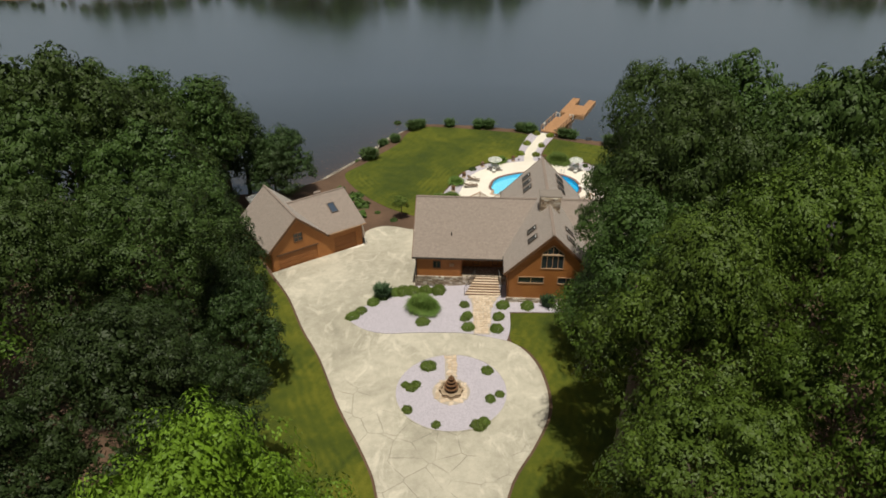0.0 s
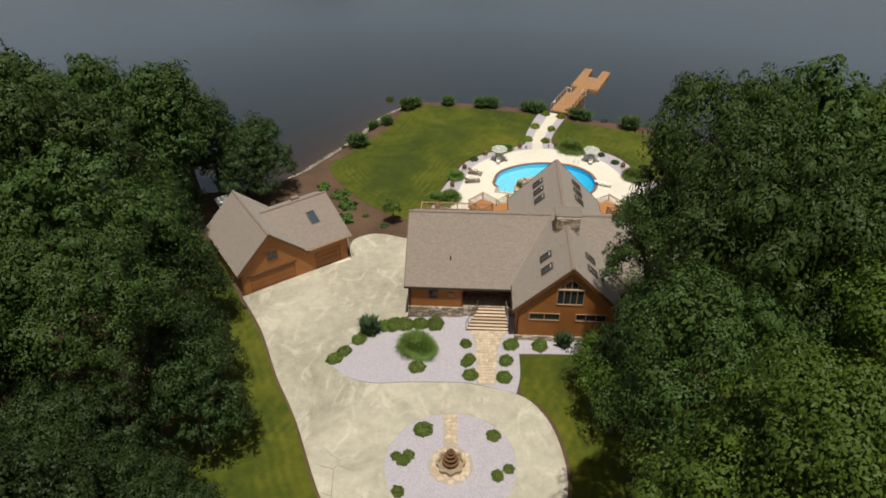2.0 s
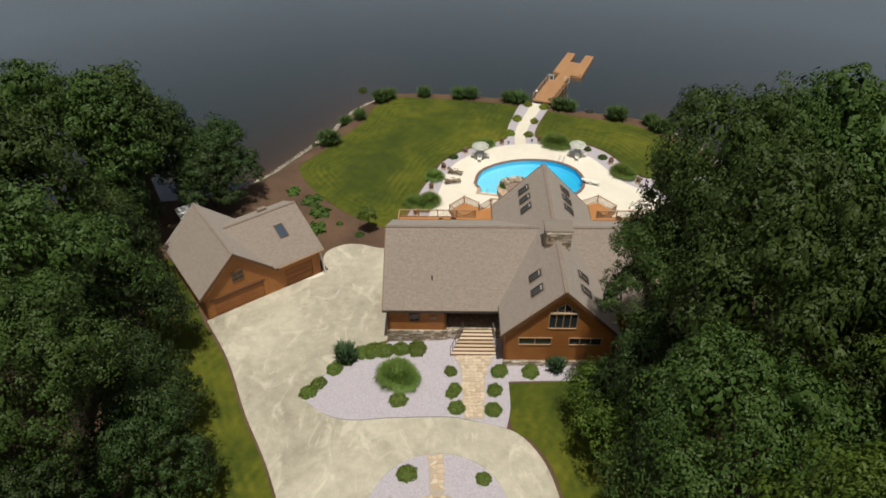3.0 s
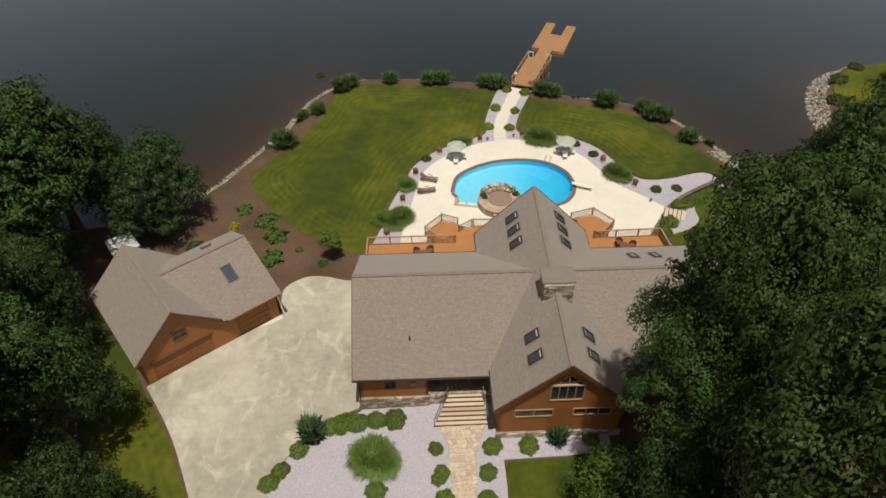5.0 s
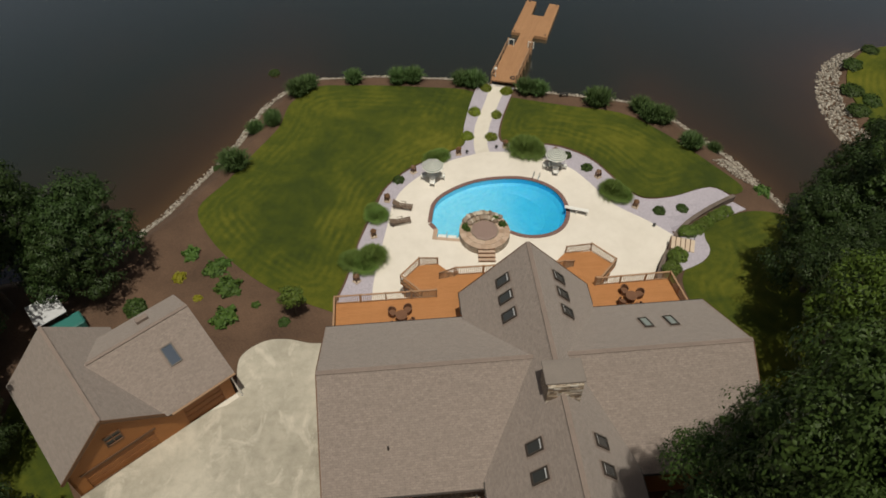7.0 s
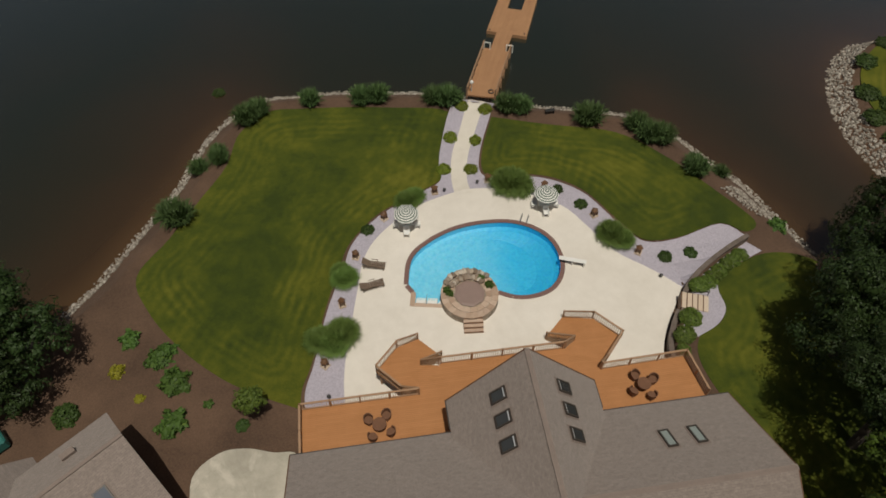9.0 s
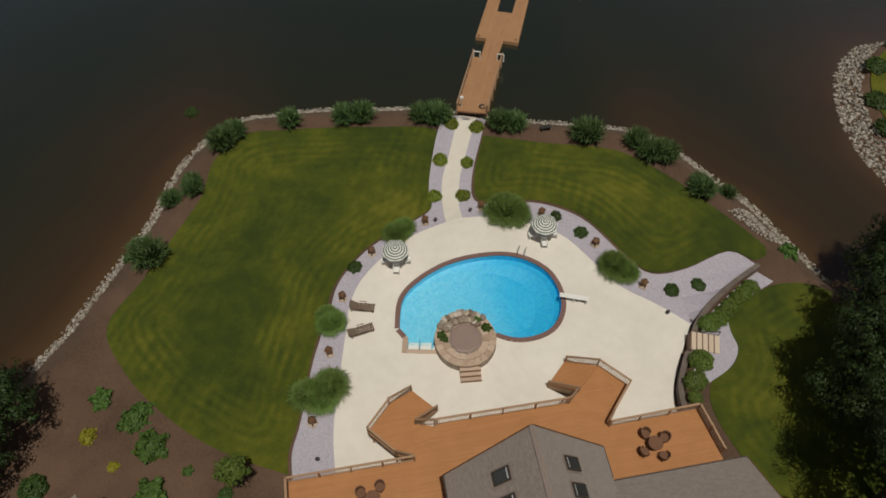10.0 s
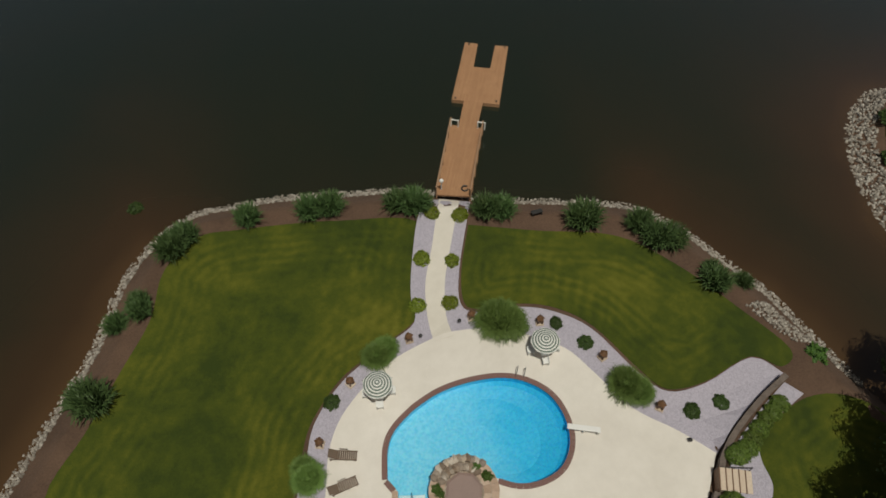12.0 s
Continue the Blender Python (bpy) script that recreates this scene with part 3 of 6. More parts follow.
wx = np.concatenate([[-1500, -500, -200], np.arange(-100, -40, 5.0), np.arange(-40, 76, 1.5), np.arange(78, 130, 6.0), [160, 300, 600, 1500]])
wy = np.concatenate([np.arange(80, 146, 1.5), [150, 160, 180, 220, 300]])
X, Y = np.meshgrid(wx, wy)
lake_mesh = grid_mesh("water", wx, wy, np.full(X.shape, WATER))
offshore = -poly_dist(X.ravel(), Y.ravel(), SHORE_POLY)
left_bay = np.clip((6 - X.ravel()) / 14, 0.25, 1) + np.clip((X.ravel() - 30) / 8, 0, 0.7)
lake_mesh.attributes.new("shallow", "FLOAT", "POINT").data.foreach_set("value", (np.clip(np.exp(-np.maximum(offshore, 0) / 10.5), 0, 1) * np.clip(left_bay, 0, 1)).astype(np.float32))
lake = setting("water", lake_mesh, LAKE, "calm dark green lake water, reddish brown along the shore", "lake")


def sheet(name, outline, material, label, off=0.05, z=None, category="ground", step=1.5, skirt=0.25, holes=()):
    """A sheet laid over the land within an outline, with a skirt at its edge."""
    bm = bmesh.new()
    bm.faces.new([bm.verts.new((p[0], p[1], 0)) for p in outline])
    for hole in holes:
        n = len(hole)
        for i in range(n):
            a, b = Vector(hole[i]), Vector(hole[(i + 1) % n])
            bmesh.ops.bisect_plane(bm, geom=bm.verts[:] + bm.edges[:] + bm.faces[:], plane_co=(a.x, a.y, 0), plane_no=(b.y - a.y, a.x - b.x, 0), dist=1e-5)
        dead = []
        for f in bm.faces:
            c = f.calc_center_median()
            if poly_dist(np.array([c.x]), np.array([c.y]), hole)[0] > 0:
                dead.append(f)
        bmesh.ops.delete(bm, geom=dead, context="FACES")
    if z is None:
        lo = [min(p[i] for p in outline) for i in (0, 1)]
        hi = [max(p[i] for p in outline) for i in (0, 1)]
        for ax in (0, 1):
            c = lo[ax] + step
            while c < hi[ax]:
                bmesh.ops.bisect_plane(bm, geom=bm.verts[:] + bm.edges[:] + bm.faces[:], plane_co=(c if ax == 0 else 0, c if ax == 1 else 0, 0), plane_no=(1 - ax, ax, 0), dist=1e-4)
                c += step
    bmesh.ops.triangulate(bm, faces=bm.faces[:])
    edges = [e for e in bm.edges if e.is_boundary]
    lower = bmesh.ops.extrude_edge_only(bm, edges=edges)["geom"]
    low = {g for g in lower if isinstance(g, bmesh.types.BMVert)}
    co = np.array([v.co[:2] for v in bm.verts])
    h = ground(co[:, 0], co[:, 1]) if z is None else np.full(len(co), z)
    for v, hz in zip(bm.verts, h):
        v.co.z = hz + off - (skirt if v in low else 0)
    bmesh.ops.recalc_face_normals(bm, faces=bm.faces[:])
    if sum(f.normal.z for f in bm.faces if abs(f.normal.z) > 0.5) < 0:
        bmesh.ops.reverse_faces(bm, faces=bm.faces[:])
    ob = setting(name, bm, material, label, category)
    if material is LAWN:
        ob.data.attributes.new("edge", "FLOAT", "POINT").data.foreach_set("value", np.maximum(poly_dist(co[:, 0], co[:, 1], outline), 0).astype(np.float32))
    return ob


# lawns
sheet("lawn_lake", spline([(-2.5, 83.9), (-5.5, 85.7), (-8.3, 87.8), (-11.3, 91), (-13.8, 94.8), (-15.1, 98.9), (-12.5, 102.7), (-9.9, 106.8), (-7.5, 110.5), (-6.1, 114.7), (-3.1, 117.2), (0.1, 117), (4.8, 116.3),
                           (8.5, 115.5), (14.7, 113.6), (13.2, 109), (12.5, 106.5), (12.1, 104.6), (9.5, 103.3), (6, 101.7), (4, 100), (2.6, 98.3), (1.6, 96), (0, 92), (-1.4, 87.6), (-2.3, 85.5)], 5, True, (0,)),
      LAWN, "mown green lawn between the pool terrace and the lake", 0.04)
sheet("lawn_point", spline([(18.8, 112.0), (24.1, 109.8), (30.3, 107.4), (33.9, 103.3), (36.5, 98.7), (38.5, 94.2), (37, 93), (35.2, 94.4), (30.9, 93.5), (28.0, 93.8), (26.8, 95.9), (25.1, 100.1), (23, 102.4), (20.5, 103.6), (17.2, 104.1), (16.2, 105),
                            (16.9, 107.9)], 5, True, (0,)), LAWN, "mown lawn sloping to the rocky shore beside the dock path", 0.04)
sheet("lawn_side", spline([(37.2, 90.3), (41, 89), (44, 84), (44, 74), (38, 66), (29, 66), (28, 74), (27.0, 80.5), (28, 83.3), (30.0, 84.1), (31.2, 85.4), (31.4, 87), (32.6, 88.6)], 5), LAWN, "shaded mown lawn beside the house", 0.04)
sheet("lawn_front", spline([(-20.6, 69.7), (-17.6, 64.6), (-14.8, 58), (-12.2, 52.8), (-9.6, 46.3), (-6.7, 40.3), (-5.3, 36.2), (-3.5, 26), (-3, 12), (-12, 12), (-16, 24), (-19.5, 38), (-22, 50), (-23, 62), (-27, 72), (-27, 80), (-24, 76)], 5),
      LAWN, "mown lawn strip along the driveway", 0.04)
sheet("lawn_gate", spline([(5.2, 36.2), (7.9, 41.4), (9.5, 44.7), (9.9, 47.5), (9.4, 51.3), (8.2, 53.8), (6.8, 55.2), (7.15, 59.5), (11.8, 59.5), (20, 60), (22, 45), (16, 24), (8, 10), (3, 12), (3.5, 26)], 5, True, (7, 8)),
      LAWN, "mown lawn beside the turning circle", 0.04)
sheet("lawn_cove", spline([(58, 101), (58, 108), (61, 113), (67, 114.5), (80, 114), (82, 104), (72, 98), (62, 97)], 4), LAWN, "rough grass behind the riprap of the opposite bank", 0.1)

# drive, beds, terrace
DRIVE_LINE = spline([(-20.5, 70.1), (-17.4, 64.7), (-14.6, 58.1), (-12.0, 52.8), (-9.4, 46.4), (-6.5, 40.4), (-5.1, 36.3), (-3.4, 26), (-3.0, 8), (3.0, 8), (3.4, 26), (5.0, 36.3), (7.7, 41.5), (9.2, 44.7), (9.6, 47.7), (9.1, 51.2), (7.9, 53.7), (6.4, 55.0),
                     (3.4, 56.0), (1.7, 56.4), (-2.9, 56.6), (-5.8, 56.6), (-8.2, 57.5), (-10.3, 59.6), (-8.2, 62.1), (-6.3, 64.2), (-3.2, 65.4), (-2.6, 72), (-2.4, 79.5), (-3.2, 80.7), (-4.6, 81), (-6.5, 81.7), (-8.4, 81.7), (-10.2, 80.3), (-10.2, 77.2)],
                    5, True, (0, 8, 9, 23, 26, 27, 28, 34))
sheet("driveway", DRIVE_LINE, DRIVE, "pale weathered concrete driveway, cracked near its mouth", 0.06, category="driveway")
sheet("gravel_bed", spline([(-10.2, 59.5), (-8.2, 57.5), (-5.8, 56.65), (-2.9, 56.65), (1.7, 56.45), (3.4, 56.05), (6.4, 55.05), (6.9, 57), (7.05, 59.7), (11.6, 59.6), (15, 59.8), (15, 62.5), (6, 66), (-2.7, 66), (-3.2, 65.0), (-6.3, 64.1), (-8.2, 62.0)], 5, True, (0, 6, 8, 9, 10, 11, 12, 13)),
      GRAVEL, "pale lilac gravel bed before the house", 0.075, category="gravel bed")

sheet("gravel_border", GRAVEL_LINE, GRAVEL, "pale lilac gravel border round the terrace", 0.05, category="gravel bed")
sheet("pool_terrace", PATIO_LINE, PATIO, "cream concrete pool terrace", 0.08, PATIO_Z, "terrace", holes=(POOL_LINE,))
path_l, path_r = [(17.4, 115.9), (15.4, 111.1), (13.8, 107.6), (13.1, 104.6), (12.95, 102.3)], [(14.55, 102.3), (14.5, 104.2), (15.3, 107.2), (16.9, 110.7), (19.1, 115.2)]
sheet("dock_path", spline(path_l + path_r, 5, True, (0, 4, 5, 9)), PATH, "white concrete path from the pool to the dock", 0.09, category="path")
sheet("side_path", spline([(36.4, 91.8), (37.2, 90.6), (32.6, 88.8), (31.5, 87.3), (31.2, 85.4), (29.9, 84.1), (27.9, 83.3), (26.4, 83.3), (28.5, 86.3), (30.2, 88.4), (33.3, 90.3)], 5, True, (0, 1, 6, 7)), GRAVEL, "pale gravel path above the retaining wall", 0.08, category="path")


# ---- houses ----
def flat_piece(name, pts, thick, material, parent, label="", holes=(), under=True):
    """A flat slab with straight edges in the plane of pts, its first edge being its own x axis; thick goes to the back."""
    P = [Vector(p) for p in pts]
    ex = (P[1] - P[0]).normalized()
    nz = Vector((0, 0, 0))
    for i in range(1, len(P) - 1):
        nz += (P[i] - P[0]).cross(P[i + 1] - P[0])
    nz.normalize()
    ey = nz.cross(ex)
    m = Matrix((ex, ey, nz)).transposed().to_4x4()
    m.translation = P[0]
    inv = m.inverted()
    bm = bmesh.new()
    bm.faces.new([bm.verts.new(inv @ p) for p in P])
    for hole in holes:
        H = [inv @ Vector(p) for p in hole]
        for a, b in zip(H, H[1:] + H[:1]):
            d = b - a
            bmesh.ops.bisect_plane(bm, geom=bm.verts[:] + bm.edges[:] + bm.faces[:], plane_co=(a.x, a.y, 0), plane_no=(d.y, -d.x, 0), dist=1e-5)
        dead = [f for f in bm.faces if poly_dist(np.array([f.calc_center_median().x]), np.array([f.calc_center_median().y]), H)[0] > 0]
        bmesh.ops.delete(bm, geom=dead, context="FACES")
    top = bm.faces[:]
    low = bmesh.ops.duplicate(bm, geom=top)["geom"]
    lowf = [g for g in low if isinstance(g, bmesh.types.BMFace)]
    for v in {v for f in lowf for v in f.verts}:
        v.co.z -= thick
    bmesh.ops.reverse_faces(bm, faces=lowf)
    rim = [e for f in top for e in f.edges if e.is_boundary]
    for e in set(rim):
        a, b = e.verts
        f = e.link_faces[0]
        loop = [l for l in f.loops if l.edge == e][0]
        a, b = loop.vert, loop.link_loop_next.vert
        q = [bm.verts.new((v.co.x, v.co.y, v.co.z)) for v in (b, a)] + [bm.verts.new((v.co.x, v.co.y, v.co.z - thick)) for v in (a, b)]
        bm.faces.new(q)
    bmesh.ops.remove_doubles(bm, verts=bm.verts[:], dist=1e-5)
    return part(name, bm, material, parent, label, m)


def window_unit(parent, corners, name="window", bars=2, rows=1, material=TRIM, depth=0.12):
    """A window in an opening: frame, glass and glazing bars. corners run round the opening, the first edge being the sill."""
    P = [Vector(p) for p in corners]
    n = (P[1] - P[0]).cross(P[-1] - P[0]).normalized()
    bm = bmesh.new()
    for a, b in zip(P, P[1:] + P[:1]):
        beam(bm, a + n * 0.02, b + n * 0.02, 0.09, 0.09)
    w = part(name, bm, material, parent)
    glass = bmesh.new()
    glass.faces.new([glass.verts.new(p - n * 0.05) for p in P])
    part("pane", glass, GLASS, w, "dark window glass")
    for i in range(1, bars + 1):
        s = i / (bars + 1)
        a = P[0].lerp(P[1], s)
        if len(P) == 4:
            b = P[3].lerp(P[2], s)
        else:
            b = P[4].lerp(P[3], s * 2) if s <= 0.5 else P[3].lerp(P[2], s * 2 - 1)
        part("glazing_bar", beam(bmesh.new(), a, b, 0.07, 0.06), material, w)
    for i in range(1, rows):
        s = i / rows
        part("glazing_bar", beam(bmesh.new(), P[0].lerp(P[-1], s), P[1].lerp(P[2], s), 0.07, 0.06), material, w)
    return w


def skylight(parent, origin, ex, ey, nz, w, h, glass=None, lined=True):
    """A skylight with a raised dark frame, lying in a roof slope."""
    m = Matrix((ex, ey, nz)).transposed().to_4x4()
    m.translation = origin
    bm = bmesh.new()
    for x0, x1, y0, y1 in ((0, w, 0, 0.09), (0, w, h - 0.09, h), (0, 0.09, 0.09, h - 0.09), (w - 0.09, w, 0.09, h - 0.09)):
        box(bm, x0, x1, y0, y1, -0.02, 0.14)
    f = part("skylight", bm, DARK_TRIM, parent, "dark framed roof skylight", m)
    part("pane", boxed(0.09, w - 0.09, 0.09, h - 0.09, 0.04, 0.09), glass or SKYGLASS, f)
    if lined:
        part("lining", boxed(0.09, w - 0.09, h - 0.21, h - 0.09, 0.085, 0.1), ROOF_METAL, f, "pale reveal behind the glass")
    part("flashing", boxed(-0.12, w + 0.12, -0.14, h + 0.12, 0.004, 0.02), RIDGE, f)
    return f


house = thing("house", pose(-3.0, 65.0, 0, 0, 0, -3.0), "brown cedar house with taupe shingle roofs and stone base", "house")
U0, U1, V0, V1, VR, ZR, ZE = -0.4, 27.8, 0.0, 13.05, 6.6, 6.95, 2.88     # main roof: ends, eaves, ridge line and heights
CU, CZ, CL, CR, CE, CF, CB = 14.45, 8.05, 9.57, 19.33, 3.17, -3.2, 15.1   # cross roof: ridge line and height, eaves, front and back
T = 0.16
flat_piece("roof", [(U0, V0, ZE), (U1, V0, ZE), (U1, VR, ZR), (U0, VR, ZR)], T, SHINGLE, house, "taupe asphalt shingle roof slope")
flat_piece("roof", [(U1, V1, ZE), (U0, V1, ZE), (U0, VR, ZR), (U1, VR, ZR)], T, SHINGLE, house, "taupe asphalt shingle roof slope")
flat_piece("roof", [(CL, CB, CE), (CL, CF, CE), (CU, CF, CZ), (CU, CB + 0.35, CZ)], T, SHINGLE, house, "taupe asphalt shingle roof slope")
flat_piece("roof", [(CR, CF, CE), (CR, CB, CE), (CU, CB + 0.35, CZ), (CU, CF, CZ)], T, SHINGLE, house, "taupe asphalt shingle roof slope")
for a, b, s in (((U0, VR, ZR + 0.02), (13.4, VR, ZR + 0.02), 0), ((15.6, VR, ZR + 0.02), (U1, VR, ZR + 0.02), 0), ((CU, CF, CZ + 0.03), (CU, CB + 0.3, CZ + 0.03), 1)):
    bm = bmesh.new()
    for k in (-1, 1):
        d = Vector((0, k * 0.13, -0.08)) if s == 0 else Vector((k * 0.12, 0, -0.12))
        n = Vector((0, k * 0.5, 0.8)) if s == 0 else Vector((k * 0.7, 0, 0.7))
        beam(bm, Vector(a) + d * 0.5 + n * 0.02, Vector(b) + d * 0.5 + n * 0.012, 0.17, 0.02)
    part("ridge_cap", bm, RIDGE, house)
for a, b in (((U0, V0 - 0.02, ZE - 0.1), (CL, V0 - 0.02, ZE - 0.1)), ((CR, V0 - 0.02, ZE - 0.1), (U1, V0 - 0.02, ZE - 0.1)), ((U0, V1 + 0.02, ZE - 0.1), (U1, V1 + 0.02, ZE - 0.1)),
             ((CL - 0.02, CF, CE - 0.12), (CL - 0.02, 0.3, CE - 0.12)), ((CR + 0.02, CF, CE - 0.12), (CR + 0.02, 0.3, CE - 0.12)), ((CL - 0.02, 13.2, CE - 0.12), (CL - 0.02, CB, CE - 0.12)), ((CR + 0.02, 13.2, CE - 0.12), (CR + 0.02, CB, CE - 0.12))):
    part("fascia", beam(bmesh.new(), a, b, 0.1, 0.2), DARK_TRIM, house)
for z, e in ((CF, CE), (CB, CE)):
    for k, x in ((-1, CL), (1, CR)):
        part("bargeboard", beam(bmesh.new(), (x, z, e - 0.15), (CU, z + (0.35 if z > 0 else 0), CZ - 0.15), 0.08, 0.26), TRIM, house)
for u in (U0, U1):
    part("bargeboard", beam(bmesh.new(), (u, V0, ZE - 0.15), (u, VR, ZR - 0.15), 0.07, 0.26), TRIM, house)
    part("bargeboard", beam(bmesh.new(), (u, V1, ZE - 0.15), (u, VR, ZR - 0.15), 0.07, 0.26), TRIM, house)

# outer walls
WV, WB, WL, WR, BASE = 0.35, 12.7, 0.0, 27.4, -4.2
main_win = [(1.9, WV, 1.3), (2.7, WV, 1.3), (2.7, WV, 2.2), (1.9, WV, 2.2)]
flat_piece("wall", [(WL, WV, BASE), (5.1, WV, BASE), (5.1, WV, ZE), (WL, WV, ZE)], 0.2, SIDING, house, "orange-brown cedar siding", holes=(main_win,))
window_unit(house, main_win, bars=1)
flat_piece("wall", [(5.1, 2.3, BASE), (10.0, 2.3, BASE), (10.0, 2.3, 4.1), (5.1, 2.3, 4.1)], 0.2, SIDING, house, "shaded porch wall")
flat_piece("wall", [(5.1, WV, BASE), (5.1, 2.3, BASE), (5.1, 2.3, 4.0), (5.1, WV, ZE)], 0.2, SIDING, house)
part("porch_floor", boxed(5.1, 10.0, 0.35, 2.3, -1.6, 0.34), STONE, house, "ledge stone porch")
door = part("front_door", boxed(7.2, 8.2, 2.22, 2.3, 0.34, 2.42, bevel=0.02), DOOR_WOOD, house, "dark timber front door")
part("handle", boxed(8.05, 8.12, 2.14, 2.22, 1.3, 1.5), METAL, door)
for u in (6.3, 8.5):
    window_unit(house, [(u, 2.28, 0.6), (u + 0.6, 2.28, 0.6), (u + 0.6, 2.28, 2.4), (u, 2.28, 2.4)], "sidelight", 0)
flat_piece("wall", [(19.0, WV, BASE), (WR, WV, BASE), (WR, WV, ZE), (19.0, WV, ZE)], 0.2, SIDING, house)
flat_piece("wall", [(WR, WB, BASE), (WL, WB, BASE), (WL, WB, ZE), (WR, WB, ZE)], 0.2, SIDING, house)
flat_piece("wall", [(WL, WB, BASE), (WL, WV, BASE), (WL, WV, ZE), (WL, VR, ZR - 0.2), (WL, WB, ZE)], 0.2, SIDING, house)
flat_piece("wall", [(WR, WV, BASE), (WR, WB, BASE), (WR, WB, ZE), (WR, VR, ZR - 0.2), (WR, WV, ZE)], 0.2, SIDING, house)
GF, GL, GR = -2.85, 10.0, 18.9
arch = [(13.4, GF, 3.75), (15.7, GF, 3.75), (15.7, GF, 5.6), (14.55, GF, 6.6), (13.4, GF, 5.6)]
strip = [(11.1, GF, 1.85), (13.8, GF, 1.85), (13.8, GF, 2.65), (11.1, GF, 2.65)]
strip2 = [(15.25, GF, 1.85), (17.95, GF, 1.85), (17.95, GF, 2.65), (15.25, GF, 2.65)]
flat_piece("wall", [(GL, GF, BASE), (GR, GF, BASE), (GR, GF, 3.4), (CU, GF, 7.85), (GL, GF, 3.4)], 0.2, SIDING, house, "orange-brown cedar gable", holes=(arch, strip, strip2))
window_unit(house, arch, bars=3, material=RAIL)
part("glazing_bar", beam(bmesh.new(), (13.4, GF - 0.03, 5.45), (15.7, GF - 0.03, 5.45), 0.12, 0.14), BALUSTER, house)
window_unit(house, strip, bars=1, material=RAIL)
window_unit(house, strip2, bars=2, material=RAIL)
flat_piece("wall", [(GL, WV + 2, BASE), (GL, GF, BASE), (GL, GF, 3.4), (GL, WV + 2, 3.4)], 0.2, SIDING, house)
flat_piece("wall", [(GR, GF, BASE), (GR, WV, BASE), (GR, WV, 3.4), (GR, GF, 3.4)], 0.2, SIDING, house)
flat_piece("wall", [(GR, CB - 0.3, BASE), (GL, CB - 0.3, BASE), (GL, CB - 0.3, 3.4), (CU, CB - 0.3, 7.85), (GR, CB - 0.3, 3.4)], 0.2, SIDING, house)
flat_piece("wall", [(GL, CB - 0.3, BASE), (GL, WB, BASE), (GL, WB, 3.4), (GL, CB - 0.3, 3.4)], 0.2, SIDING, house)
flat_piece("wall", [(GR, WB, BASE), (GR, CB - 0.3, BASE), (GR, CB - 0.3, 3.4), (GR, WB, 3.4)], 0.2, SIDING, house)
part("stone_base", boxed(WL - 0.12, 5.2, WV - 0.14, WV - 0.003, -2.0, 0.25), STONE, house, "ledge stone base course")
part("stone_base", boxed(GL - 0.12, GR + 0.1, GF - 0.14, GF - 0.003, -1.6, -0.05), STONE, house, "ledge stone base course")


def ledge_stones(parent, u0, u1, v, z0, z1, seed):
    """Courses of flat ledge stones on the face of a wall, one by one."""
    rng = np.random.default_rng(seed)
    z = z0
    while z < z1 - 0.04:
        h = rng.uniform(0.13, 0.24)
        u = u0 - rng.uniform(0, 0.2)
        while u < u1 - 0.05:
            w = rng.uniform(0.2, 0.55)
            a, b = max(u, u0) + 0.008, min(u + w, u1) - 0.008
            if b - a > 0.06:
                part("stone", boxed(a, b, v - 0.03 - rng.uniform(0, 0.05), v + 0.02, z + 0.006, min(z + h, z1) - 0.006), LEDGE, parent)
            u += w
        z += h


ledge_stones(house, WL - 0.1, 5.15, WV - 0.14, -0.95, 0.25, 1)
ledge_stones(house, 5.2, 6.5, WV, -0.9, 0.33, 2)
ledge_stones(house, 9.2, 10.0, WV, -0.9, 0.33, 3)
ledge_stones(house, GL - 0.1, GR + 0.1, GF - 0.14, -0.85, -0.05, 4)
part("downspout", beam(bmesh.new(), (0.02, 0.1, 2.7), (0.02, 0.25, -0.9), 0.09, 0.09), DARK_TRIM, house)
part("wall_vent", boxed(3.7, 4.2, WV - 0.08, WV - 0.005, 1.55, 1.95), RAIL, house)
part("floor", boxed(WL + 0.2, WR - 0.2, WV + 0.2, WB - 0.2, 0.05, 0.25), DARK_TRIM, house)
# chimney
chim = part("chimney", boxed(13.45, 15.6, 3.2, 4.8, 5.0, 8.85), STONE, house, "ledge stone chimney")
ledge_stones(house, 13.45, 15.6, 3.2, 7.0, 8.84, 5)
part("cap", boxed(13.32, 15.75, 3.3, 4.95, 8.85, 9.0, bevel=0.03), CAP, chim, "flat grey-brown chimney cap")
# skylights
s2 = math.sqrt(0.5)
for v in (-1.4, 0.4, 10.05, 11.6, 13.1):
    skylight(house, Vector((12.1, v + 0.85, 5.73)), Vector((0, -1, 0)), Vector((s2, 0, s2)), Vector((-s2, 0, s2)), 0.8, 1.2)
    skylight(house, Vector((16.9, v + 0.05, 5.63)), Vector((0, 1, 0)), Vector((-s2, 0, s2)), Vector((s2, 0, s2)), 0.8, 1.2)
sl = Vector((0, VR - V1, ZR - ZE)).normalized()
for u in (22.4, 24.2):
    skylight(house, Vector((u, 10.6, ZE + (V1 - 10.6) * (ZR - ZE) / (V1 - VR))), Vector((-1, 0, 0)), sl, Vector((-1, 0, 0)).cross(sl), 0.62, 1.6, PALE_GLASS, False)
part("vent_pipe", tube(bmesh.new(), (3.83, 2.37, 4.2), (3.83, 2.37, 4.75), 0.07, 0.07), DARK_TRIM, house)

